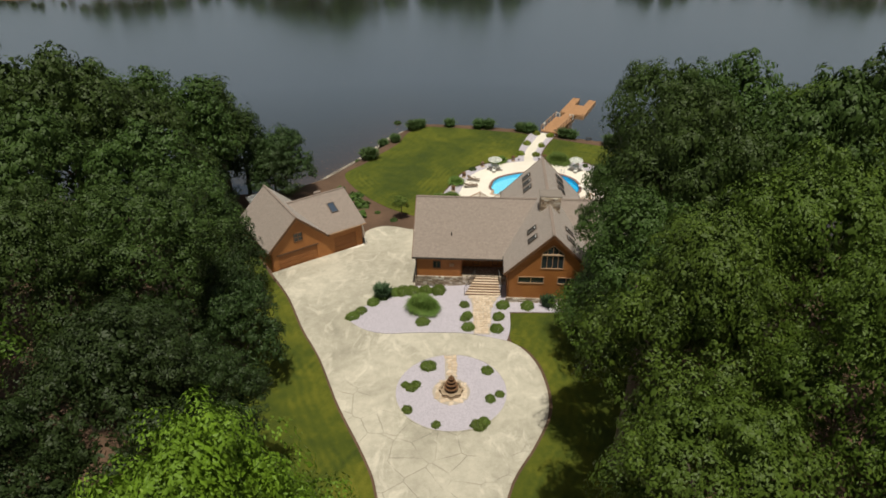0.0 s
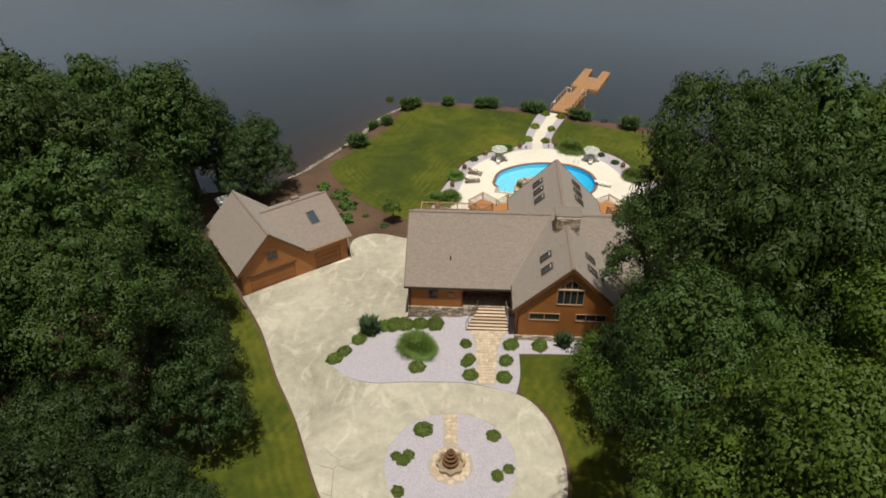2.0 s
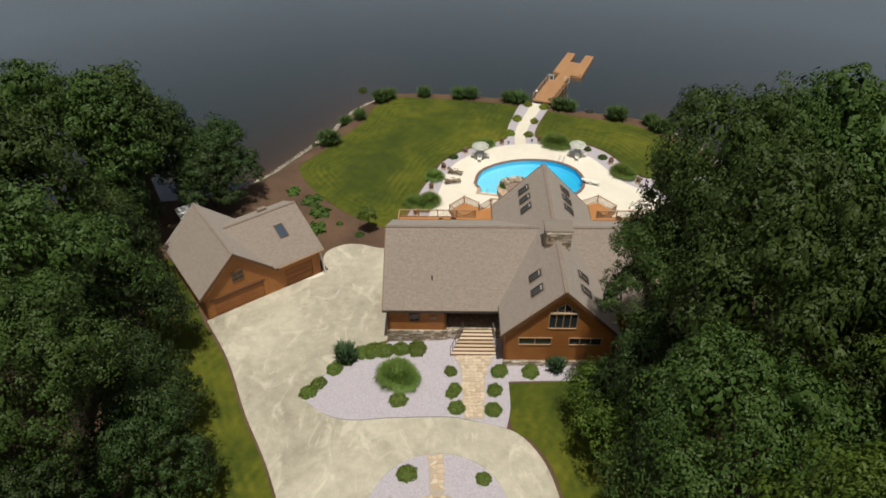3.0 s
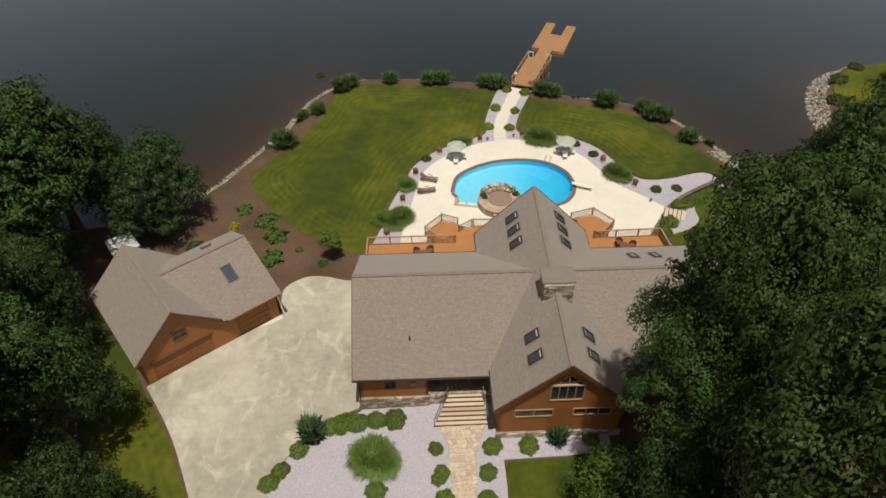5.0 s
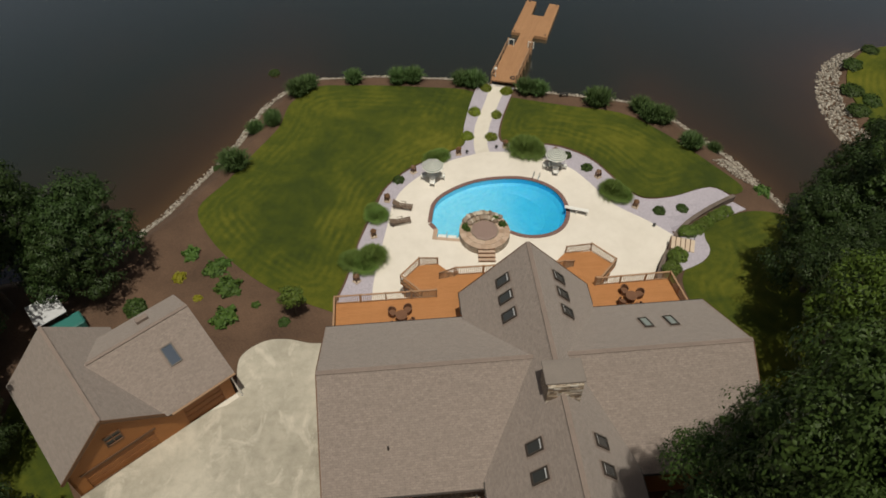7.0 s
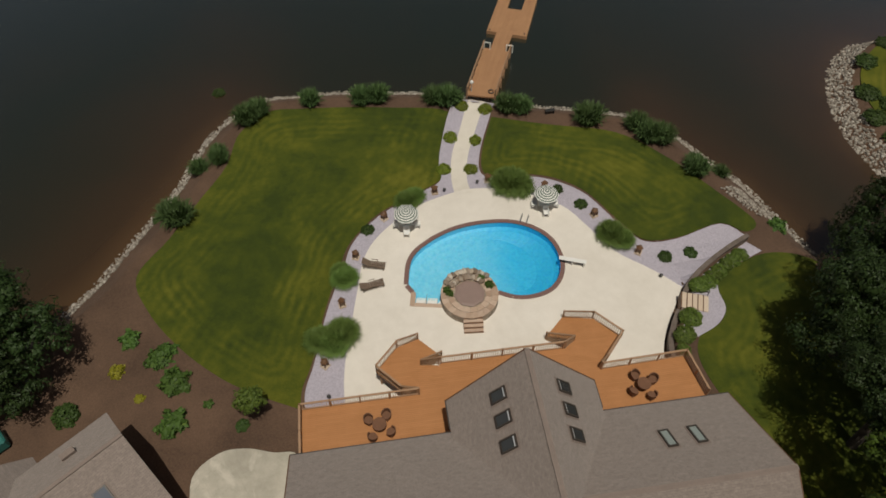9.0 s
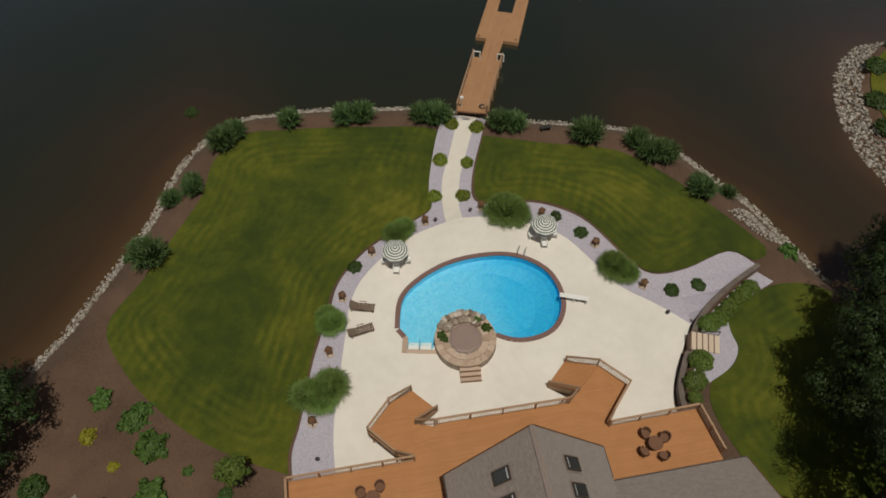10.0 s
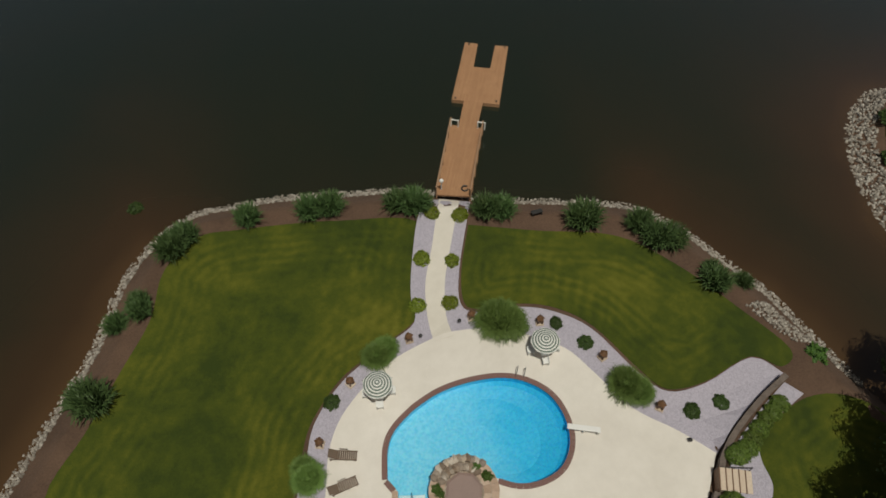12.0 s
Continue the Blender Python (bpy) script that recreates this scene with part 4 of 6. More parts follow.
# garage
garage = thing("garage", pose(-20.4, 70.3, 0, 0, 0, 33.7), "brown cedar garage with taupe shingle gables", "garage")
GZE, GZR, GC, GH, GD = 0.12, 3.85, 3.57, 3.95, 9.6
flat_piece("roof", [(GC - GH, GD, GZE), (GC - GH, -0.35, GZE), (GC, -0.35, GZR), (GC, GD, GZR)], 0.15, SHINGLE, garage, "taupe asphalt shingle roof slope")
flat_piece("roof", [(GC + GH, -0.35, GZE), (GC + GH, GD, GZE), (GC, GD, GZR), (GC, -0.35, GZR)], 0.15, SHINGLE, garage, "taupe asphalt shingle roof slope")
flat_piece("roof", [(7.2, -0.6, 0.42), (12.5, -0.6, 0.42), (12.5, 5.15, 2.9), (4.55, 5.15, 2.9)], 0.15, SHINGLE, garage, "taupe asphalt shingle roof slope")
flat_piece("roof", [(12.5, 8.2, 1.3), (6.25, 8.2, 1.3), (4.55, 5.15, 2.9), (12.5, 5.15, 2.9)], 0.15, SHINGLE, garage, "taupe asphalt shingle roof slope")
part("ridge_cap", beam(bmesh.new(), (GC, -0.35, GZR + 0.02), (GC, GD, GZR + 0.02), 0.26, 0.05), RIDGE, garage)
part("ridge_cap", beam(bmesh.new(), (4.7, 5.15, 2.93), (12.5, 5.15, 2.93), 0.26, 0.05), RIDGE, garage)
for x in (GC - GH, GC + GH):
    part("bargeboard", beam(bmesh.new(), (x, -0.36, GZE - 0.15), (GC, -0.36, GZR - 0.15), 0.07, 0.26), TRIM, garage)
part("gutter", beam(bmesh.new(), (7.5, -0.66, 0.33), (12.5, -0.66, 0.33), 0.12, 0.12), RAIL, garage, "pale gutter")
gw = [(3.1, 0, 0.4), (4.2, 0, 0.4), (4.2, 0, 1.5), (3.1, 0, 1.5)]
dbl = [(0.9, 0, -4.3), (5.95, 0, -4.3), (5.95, 0, -0.85), (0.9, 0, -0.85)]
flat_piece("wall", [(0, 0, -4.2), (7.15, 0, -4.2), (7.15, 0, 0.35), (GC, 0, 3.65), (0, 0, 0.35)], 0.2, GARAGE_SIDING, garage, "orange-brown cedar gable", holes=(gw, dbl))
window_unit(garage, gw, bars=1, rows=2)
gd = part("garage_door", boxed(0.9, 5.95, 0.1, 0.16, -3.4, -0.85), DOOR_WOOD, garage, "brown double garage door")
for i in range(4):
    for j in range(8):
        part("panel", boxed(0.98 + j * 0.62, 1.52 + j * 0.62, 0.07, 0.1, -3.2 + i * 0.58, -2.74 + i * 0.58), DOOR_WOOD, gd)
part("lintel", boxed(0.7, 6.15, -0.06, -0.003, -0.85, -0.65), TRIM, garage)
sgl = [(8.3, 0.02, -4.3), (11.3, 0.02, -4.3), (11.3, 0.02, -0.75), (8.3, 0.02, -0.75)]
flat_piece("wall", [(7.15, 0.02, -4.2), (12.15, 0.02, -4.2), (12.15, 0.02, 0.55), (7.15, 0.02, 0.55)], 0.2, GARAGE_SIDING, garage, "orange-brown cedar siding", holes=(sgl,))
gd2 = part("garage_door", boxed(8.3, 11.3, 0.12, 0.18, -3.4, -0.75), DOOR_WOOD, garage, "brown single garage door")
for i in range(4):
    for j in range(5):
        part("panel", boxed(8.38 + j * 0.59, 8.9 + j * 0.59, 0.09, 0.12, -3.2 + i * 0.6, -2.72 + i * 0.6), DOOR_WOOD, gd2)
flat_piece("wall", [(12.15, 0.02, -4.2), (12.15, 8, -4.2), (12.15, 8, 1.2), (12.15, 5.15, 2.7), (12.15, 0.02, 0.5)], 0.2, GARAGE_SIDING, garage)
flat_piece("wall", [(0, GD - 0.4, -4.2), (0, 0, -4.2), (0, 0, 0.3), (0, GD - 0.4, 0.3)], 0.2, GARAGE_SIDING, garage)
flat_piece("wall", [(7.15, GD - 0.4, -4.2), (0, GD - 0.4, -4.2), (0, GD - 0.4, 0.3), (GC, GD - 0.4, 3.6), (7.15, GD - 0.4, 0.3)], 0.2, GARAGE_SIDING, garage)
flat_piece("wall", [(12.15, 8, -4.2), (7.15, 8, -4.2), (7.15, 8, 1.2), (12.15, 8, 1.2)], 0.2, GARAGE_SIDING, garage)
part("downspout", beam(bmesh.new(), (12.2, -0.1, 0.3), (12.45, -0.5, -3.1), 0.1, 0.1), WHITE, garage, "pale downspout")
a = math.atan2(2.9 - 0.42, 5.75)
ey = Vector((0, math.cos(a), math.sin(a)))
skylight(garage, Vector((9.2, 2.0, 0.42 + 2.6 * math.tan(a))), Vector((1, 0, 0)), ey, Vector((1, 0, 0)).cross(ey), 0.9, 1.6, SKY_TINT_GLASS, False)
part("apron", boxed(0.0, 12.2, -0.42, -0.005, -3.6, -2.93 + 0.0), PATH, garage, "pale concrete strip at the foot of the doors")
part("roof_vent", boxed(9.0, 9.9, 6.55, 6.95, 1.9, 2.45), RIDGE, garage)

# ---- trees and plants ----
def leaf_mesh(name, centers, normals, sizes, rng, slim=0.55, droop=0.0):
    """Many small folded leaves, four points each, as one mesh."""
    n = len(centers)
    r = rng.normal(size=(n, 3))
    t = np.cross(normals, r)
    t /= np.linalg.norm(t, axis=1, keepdims=True) + 1e-9
    b = np.cross(normals, t)
    s = sizes[:, None]
    fold = normals * s * 0.18
    p = np.stack([centers - t * s, centers + b * s * slim - fold, centers + t * s - fold * droop, centers - b * s * slim - fold], 1)
    me = bpy.data.meshes.new(name)
    me.vertices.add(n * 4)
    me.vertices.foreach_set("co", p.reshape(-1))
    i = np.arange(n)[:, None] * 4
    f = np.concatenate([i + np.array([0, 1, 2]), i + np.array([0, 2, 3])], 1).reshape(-1)
    me.loops.add(n * 6)
    me.loops.foreach_set("vertex_index", f.astype(np.int32))
    me.polygons.add(n * 2)
    me.polygons.foreach_set("loop_start", (np.arange(n * 2) * 3).astype(np.int32))
    me.update(calc_edges=True)
    return me


def lobes(rng, count, low=-0.35):
    """Places of the boughs of a crown on a lumpy unit ball."""
    out = []
    for i in range(count):
        z = 1 - (i + 0.5) / count * (1 - low)
        a = i * 2.39996 + rng.uniform(-0.5, 0.5)
        r = math.sqrt(max(0, 1 - z * z)) * rng.uniform(0.55, 1.08)
        out.append((r * math.cos(a), r * math.sin(a), z * rng.uniform(0.78, 1.12)))
    return np.array(out)


def crown_mesh(name, rng, R, H, n_lobes, leaves, size, lobe_r, conic=0.0):
    """A crown of height H and radius R, its base at z = 0: boughs of uneven size, each set with leafy clumps round a dense core."""
    L = lobes(rng, n_lobes)
    cz = H * 0.45
    flat = np.array([1.08, 1.08, 0.72])
    up = np.array([0, 0, 1.0])
    C, N, S = [], [], []
    for l in L:
        shrink = 1 - conic * max(l[2], 0)
        c = np.array([l[0] * (R - lobe_r * 0.6) * shrink, l[1] * (R - lobe_r * 0.6) * shrink, cz + l[2] * (H * 0.52 - lobe_r * 0.4)])
        rr = lobe_r * rng.uniform(0.55, 1.35)
        out = np.array([l[0], l[1], l[2] + 0.45])
        out /= np.linalg.norm(out)
        share = (rr / lobe_r) ** 2
        n_clumps = int(11 * share) + 4
        per = max(8, int(leaves * 0.5 * share / n_clumps))
        for _ in range(n_clumps):
            d = rng.normal(size=3)
            d /= np.linalg.norm(d)
            if d @ out < -0.1:
                d -= 2 * (d @ out) * out
            cc = c + d * rr * rng.uniform(0.6, 1.18) * flat
            q = rr * rng.uniform(0.3, 0.5)
            e = rng.normal(size=(per, 3)) + (d + up) * 0.55
            e /= np.linalg.norm(e, axis=1, keepdims=True)
            C.append(cc + e * q * rng.uniform(0.72, 1.06, (per, 1)) * np.array([1.1, 1.1, 0.75]))
            nn = e * 1.0 + d * 0.25 + up * 0.1 + rng.normal(size=e.shape) * 0.17
            N.append(nn / np.linalg.norm(nn, axis=1, keepdims=True))
            S.append(size * rng.uniform(0.65, 1.4, per))
        k = max(12, int(leaves * 0.045 * share))
        d = rng.normal(size=(k, 3)) + out * 0.5
        d /= np.linalg.norm(d, axis=1, keepdims=True)
        C.append(c + d * rr * rng.uniform(0.6, 0.82, (k, 1)) * flat)
        N.append(d)
        S.append(size * 2.4 * rng.uniform(0.7, 1.2, k))
    return leaf_mesh(name, np.concatenate(C), np.concatenate(N), np.concatenate(S), rng)


def trunk_mesh(rng, height, r, R, H):
    bm = bmesh.new()
    p = Vector((0, 0, -0.4))
    top = Vector((rng.uniform(-0.3, 0.3), rng.uniform(-0.3, 0.3), height + H * 0.45))
    mid = p.lerp(top, 0.5) + Vector((rng.uniform(-0.25, 0.25), rng.uniform(-0.25, 0.25), 0))
    tube(bm, p, mid, r, r * 0.72, 10)
    tube(bm, mid, top, r * 0.72, r * 0.3, 8)
    for i in range(7):
        a = i * 2.4 + rng.uniform(-0.4, 0.4)
        s = mid.lerp(top, rng.uniform(0.15, 0.9))
        e = s + Vector((math.cos(a) * R * 0.42, math.sin(a) * R * 0.42, H * rng.uniform(0.12, 0.35)))
        tube(bm, s, e, r * 0.3, r * 0.08, 6)
    return mesh_from("trunk", bm)


def tree_model(seed, R, H, stem, material, n_lobes=46, leaves=210, size=0.25, lobe_r=1.7, conic=0.0, label=""):
    rng = np.random.default_rng(seed)
    crown = crown_mesh("crown", rng, R, H, n_lobes, leaves, size, lobe_r, conic)
    crown.materials.append(material)
    trunk = trunk_mesh(rng, stem, 0.028 * (H + stem), R, H)
    trunk.materials.append(BARK)
    return crown, trunk, R, H, stem, label


MODELS = {
    "oak": tree_model(1, 5.6, 13, 9, LEAF_MID, 27, 900, 0.155, 1.95, label="tall broadleaf tree with a lumpy mid-green crown"),
    "maple": tree_model(2, 5.2, 12, 9, LEAF_MID, 26, 900, 0.155, 1.9, label="tall broadleaf tree with dense mid-green foliage"),
    "dark": tree_model(3, 5.4, 12, 8, LEAF_DARK, 26, 900, 0.155, 1.9, label="broadleaf tree with deep green shaded foliage"),
    "near_oak": tree_model(21, 5.6, 13, 9, LEAF_MID, 32, 2200, 0.1, 1.9, label="tall broadleaf tree with a lumpy mid-green crown"),
    "near_maple": tree_model(22, 5.2, 12, 9, LEAF_MID, 30, 2200, 0.1, 1.85, label="tall broadleaf tree with dense mid-green foliage"),
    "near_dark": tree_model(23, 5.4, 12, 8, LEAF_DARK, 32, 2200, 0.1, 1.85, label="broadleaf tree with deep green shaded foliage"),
    "near_darkest": tree_model(24, 5.4, 12, 6, LEAF_DARKEST, 34, 2200, 0.1, 1.8, label="broad tree with very dark green foliage"),
    "bright": tree_model(4, 6.0, 9, 7, LEAF_BRIGHT, 42, 2200, 0.095, 1.75, label="spreading broadleaf tree with bright yellow-green leaves"),
    "spire": tree_model(5, 3.2, 13, 4, LEAF_DARK, 48, 260, 0.15, 1.25, 0.82, label="slender pointed green tree"),
    "small": tree_model(6, 3.2, 5.5, 2.4, LEAF_MID, 34, 260, 0.115, 1.05, label="small yellow-green understorey tree"),
    "bushy": tree_model(7, 5.0, 9.5, 0.6, LEAF_MID, 34, 900, 0.125, 1.5, label="broad tree leafy down to the ground"),
    "bushy_dark": tree_model(8, 5.0, 9.5, 0.6, LEAF_DARKEST, 34, 900, 0.125, 1.5, label="broad dark tree leafy down to the ground"),
    "far_oak": tree_model(31, 5.6, 13, 9, LEAF_MID, 36, 300, 0.26, 1.9, label="tall broadleaf tree with a lumpy mid-green crown"),
    "far_dark": tree_model(33, 5.4, 12, 8, LEAF_DARK, 36, 300, 0.26, 1.85, label="broadleaf tree with deep green shaded foliage"),
}


def tree(kind, x, y, top, R, turn):
    """A tree of a kind whose crown has the radius R and reaches the height top above the datum."""
    crown, trunk, R0, H0, stem, label = MODELS[kind]
    z = gz(x, y) - 0.1
    t = thing("tree", Matrix.Translation((x, y, z)), label, "tree", "woodland trees")
    k = (top - z) / (stem + H0)
    part("trunk", trunk, BARK, t, "", Matrix.Diagonal((k, k, k, 1)))
    part("crown", crown, LEAF_MID, t, "", Matrix.Translation((0, 0, stem * k)) @ pose(0, 0, 0, 0, 0, turn) @ Matrix.Diagonal((0.86 * R / R0, 0.86 * R / R0, k, 1)))
    return t


TREES = [
    ("bright", -9.2, 16.6, 26.0, 6.3), ("near_darkest", -20.5, 32.5, 19.2, 6.4), ("near_darkest", -16.4, 36.5, 13.5, 4.4), ("near_darkest", -25, 25, 19, 6), ("near_dark", -23.8, 48.5, 21.0, 6.4), ("near_dark", -30, 44, 22.5, 6.2), ("dark", -27.5, 57.5, 21.5, 6.2),
    ("dark", -34, 53, 24.5, 6.5), ("near_darkest", -22.6, 41.5, 14, 5.2), ("dark", -35.5, 64, 25.5, 6.5), ("dark", -31.5, 69, 21.0, 6.0), ("dark", -38, 73, 22, 6.3), ("dark", -35.5, 80.5, 18.8, 5.4), ("spire", -29.8, 82.5, 17.6, 4.2), ("spire", -29.6, 88.0, 15.6, 4.2),
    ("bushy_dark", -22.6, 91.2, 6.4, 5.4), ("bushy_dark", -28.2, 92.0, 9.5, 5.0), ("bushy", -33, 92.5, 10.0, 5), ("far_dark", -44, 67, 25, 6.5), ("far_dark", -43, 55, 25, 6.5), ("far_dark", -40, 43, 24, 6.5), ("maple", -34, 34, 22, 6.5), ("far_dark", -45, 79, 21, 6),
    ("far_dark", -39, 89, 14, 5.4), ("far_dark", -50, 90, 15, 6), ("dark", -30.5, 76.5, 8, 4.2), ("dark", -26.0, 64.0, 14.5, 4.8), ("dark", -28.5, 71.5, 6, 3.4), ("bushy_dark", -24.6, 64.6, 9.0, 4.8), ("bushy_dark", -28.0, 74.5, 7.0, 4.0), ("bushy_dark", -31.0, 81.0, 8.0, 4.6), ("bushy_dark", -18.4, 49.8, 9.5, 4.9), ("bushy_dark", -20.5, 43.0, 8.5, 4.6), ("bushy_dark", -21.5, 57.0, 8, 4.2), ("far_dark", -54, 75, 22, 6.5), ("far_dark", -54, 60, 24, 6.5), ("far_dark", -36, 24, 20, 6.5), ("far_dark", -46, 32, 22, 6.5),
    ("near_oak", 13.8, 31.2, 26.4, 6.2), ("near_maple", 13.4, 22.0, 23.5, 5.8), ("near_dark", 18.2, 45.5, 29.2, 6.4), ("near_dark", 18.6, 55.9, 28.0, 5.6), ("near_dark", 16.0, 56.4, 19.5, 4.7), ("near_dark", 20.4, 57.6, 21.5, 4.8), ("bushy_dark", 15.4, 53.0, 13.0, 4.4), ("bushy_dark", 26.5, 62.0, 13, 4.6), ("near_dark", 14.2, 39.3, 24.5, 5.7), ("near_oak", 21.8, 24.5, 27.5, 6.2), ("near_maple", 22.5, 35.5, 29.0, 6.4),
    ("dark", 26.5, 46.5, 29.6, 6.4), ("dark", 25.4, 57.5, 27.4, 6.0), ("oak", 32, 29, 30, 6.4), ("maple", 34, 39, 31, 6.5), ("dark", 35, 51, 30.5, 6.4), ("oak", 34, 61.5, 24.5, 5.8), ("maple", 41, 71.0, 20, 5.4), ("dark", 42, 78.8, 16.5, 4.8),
    ("bushy_dark", 42.2, 83.5, 9.0, 4.9), ("bushy_dark", 41.8, 75.0, 12.0, 5.2), ("bushy_dark", 37.0, 79.8, 9.0, 5.0), ("near_darkest", 34.4, 73.0, 12.0, 5.0), ("bushy_dark", -23.8, 89.6, 5.0, 4.6), ("bushy_dark", 46.5, 88, 8.0, 4.2), ("bushy_dark", 48, 80, 13, 5.2), ("oak", 44, 63, 24, 6.2), ("maple", 46, 74, 19, 5.6), ("far_oak", 46, 49, 30.5, 6.5), ("far_dark", 45, 37, 31, 6.5), ("far_oak", 53, 60, 27, 6.5), ("far_oak", 43, 23, 27, 6.5), ("oak", 29.2, 66.8, 17.5, 4.4), ("far_dark", 56, 68, 21, 6.2), ("small", 12.7, 55.2, 6.0, 2.5),
    ("small", 13.6, 51.0, 7.2, 3.2), ("far_dark", 24, 13, 24, 6), ("far_oak", 14, 11, 23, 5.5), ("far_oak", -14, 12, 17, 6), ("far_dark", -24, 12, 19, 6), ("far_oak", 61, 90, 8, 4.6), ("far_oak", 71, 97, 12, 5.5), ("far_oak", 80, 104, 13, 5.5), ("far_dark", 68, 107, 7, 4.0), ("near_dark", 21.4, 57.0, 27.0, 5.0),
]
for i, (kind, x, y, top, R) in enumerate(TREES):
    tree(kind, x, y, top, R, i * 67 % 360)

# ---- low plants ----
def mound_mesh(name, seed, R, H, count, size, material, lump=0.18):
    rng = np.random.default_rng(seed)
    d = rng.normal(size=(count, 3))
    d[:, 2] = np.abs(d[:, 2]) * 0.9
    d /= np.linalg.norm(d, axis=1, keepdims=True)
    rad = rng.uniform(0.7, 1.0, (count, 1)) * (1 + lump * np.sin(d[:, :1] * 5 + seed) * np.sin(d[:, 1:2] * 6 + seed * 2))
    c = d * rad * np.array([R, R, H])
    n = d * 0.8 + rng.normal(size=d.shape) * 0.4 + np.array([0, 0, 0.3])
    me = leaf_mesh(name, c, n / np.linalg.norm(n, axis=1, keepdims=True), size * rng.uniform(0.6, 1.3, count), rng)
    me.materials.append(material)
    return me


def blade_mesh(name, seed, R, H, count, width, material, droop=1.0, upright=0.0):
    """A tussock of long arching blades, each of three segments."""
    rng = np.random.default_rng(seed)
    me = bpy.data.meshes.new(name)
    a = rng.uniform(0, 6.2832, count)
    lean = rng.uniform(0.2, 1, count)
    L = rng.uniform(0.75, 1.05, count)
    ra, rd = a + rng.normal(size=count) * 1.1, R * 0.42 * np.sqrt(rng.uniform(0, 1, count))
    root = np.stack([np.cos(ra) * rd, np.sin(ra) * rd, np.zeros(count)], 1)
    out = np.stack([np.cos(a), np.sin(a), np.zeros(count)], 1)
    side = np.stack([-np.sin(a), np.cos(a), np.zeros(count)], 1)
    pts = []
    for s in (0.0, 0.4, 0.75, 1.0):
        r = R * 0.62 * lean * L * s ** 1.2
        z = H * L * (s * (1 + upright) - droop * lean * s ** 3)
        p = root + out * r[:, None] + np.array([0, 0, 1.0]) * z[:, None]
        w = width * (1 - s) ** 0.6 * 0.5 + 0.004
        pts += [p - side * w, p + side * w]
    co = np.stack(pts, 1)
    me.vertices.add(count * 8)
    me.vertices.foreach_set("co", co.reshape(-1))
    i = np.arange(count)[:, None] * 8
    f = np.concatenate([i + np.array([k, k + 1, k + 3, k + 2]) for k in (0, 2, 4)], 1).reshape(-1)
    me.loops.add(len(f))
    me.loops.foreach_set("vertex_index", f.astype(np.int32))
    me.polygons.add(count * 3)
    me.polygons.foreach_set("loop_start", (np.arange(count * 3) * 4).astype(np.int32))
    me.update(calc_edges=True)
    me.materials.append(material)
    return me


BUSH_M = [mound_mesh("shrub", s, 1, 1, 1500, 0.1, LEAF_BUSH, 0.1) for s in (1, 2, 3)]
LIME_M = [mound_mesh("shrub", s, 1, 1, 800, 0.13, LEAF_LIME, 0.08) for s in (4, 5)]
DARK_M = [mound_mesh("shrub", s, 1, 1, 900, 0.14, LEAF_DARK, 0.12) for s in (6, 7)]
LEAFY_M = [mound_mesh("shrub", s, 1, 1, 520, 0.22, LEAF_BED, 0.4) for s in (8, 9)]
YELLOW_M = [mound_mesh("shrub", 10, 1, 1, 450, 0.17, LEAF_YELLOW, 0.2)]
PAMPAS_M = [blade_mesh("ornamental_grass", s, 1.15, 1.25, 2600, 0.026, BLADE, 0.8) for s in (11, 12, 13)]
SHORE_M = [blade_mesh("ornamental_grass", s, 1.45, 1.5, 420, 0.085, SHORE_BLADE, 0.6) for s in (14, 15, 17)]
YUCCA_M = [blade_mesh("yucca", 16, 1.0, 1.0, 230, 0.14, YUCCA, 0.35)]
plant_count = [0]


def plant(name, meshes, x, y, R, H, label, category="shrub", group="", z=None):
    i = plant_count[0]
    plant_count[0] += 1
    me = meshes[i % len(meshes)]
    ob = new(name, me)
    ob.matrix_world = Matrix.Translation((x, y, (gz(x, y) if z is None else z) - 0.03)) @ pose(0, 0, 0, 0, 0, i * 77 % 360) @ Matrix.Diagonal((R, R * (0.9 + 0.07 * (i % 4)), H, 1))
    return tagged(ob, label, category, group)


for x, y, R in ((-1.4, 51.4, 0.85), (-3.5, 48.9, 0.5), (-2.9, 48.5, 0.6), (-2.5, 49.0, 0.5), (-3.2, 45.7, 0.6), (-0.6, 43.9, 0.5), (3.1, 43.8, 0.75), (3.6, 44.2, 0.6), (4.3, 47.0, 0.6), (5.2, 47.6, 0.5), (4.2, 50.7, 0.65)):
    plant("shrub", BUSH_M, x, y, R, R * 0.85, "low rounded green shrub in the gravel island", group="shrubs round the fountain")
for x, y, R in ((-9.6, 59.8, 0.75), (-8.8, 60.7, 0.75), (-7.6, 62.2, 0.8), (-4.4, 64.0, 0.95), (-3.4, 64.0, 0.9), (-1.9, 64.0, 0.9), (-0.5, 63.9, 0.95), (-5.3, 63.9, 0.8), (2.3, 61.1, 0.6), (2.6, 59.2, 0.65), (2.3, 58.7, 0.6), (2.6, 57.2, 0.75), (6.4, 60.8, 0.75), (5.8, 58.8, 0.75),
                (5.5, 56.8, 0.8), (9.0, 60.6, 0.8), (-2.1, 58.3, 0.75), (13.6, 60.7, 0.7)):
    plant("shrub", BUSH_M, x, y, R, R * 0.9, "clipped round green shrub in pale gravel", group="shrubs before the house")
plant("ornamental_grass", PAMPAS_M, -2.3, 60.8, 2.0, 1.5, "broad mound of fine arching green grass", "ornamental grass")
plant("ornamental_grass", PAMPAS_M, -1.6, 60.2, 1.5, 1.3, "broad mound of fine arching green grass", "ornamental grass")
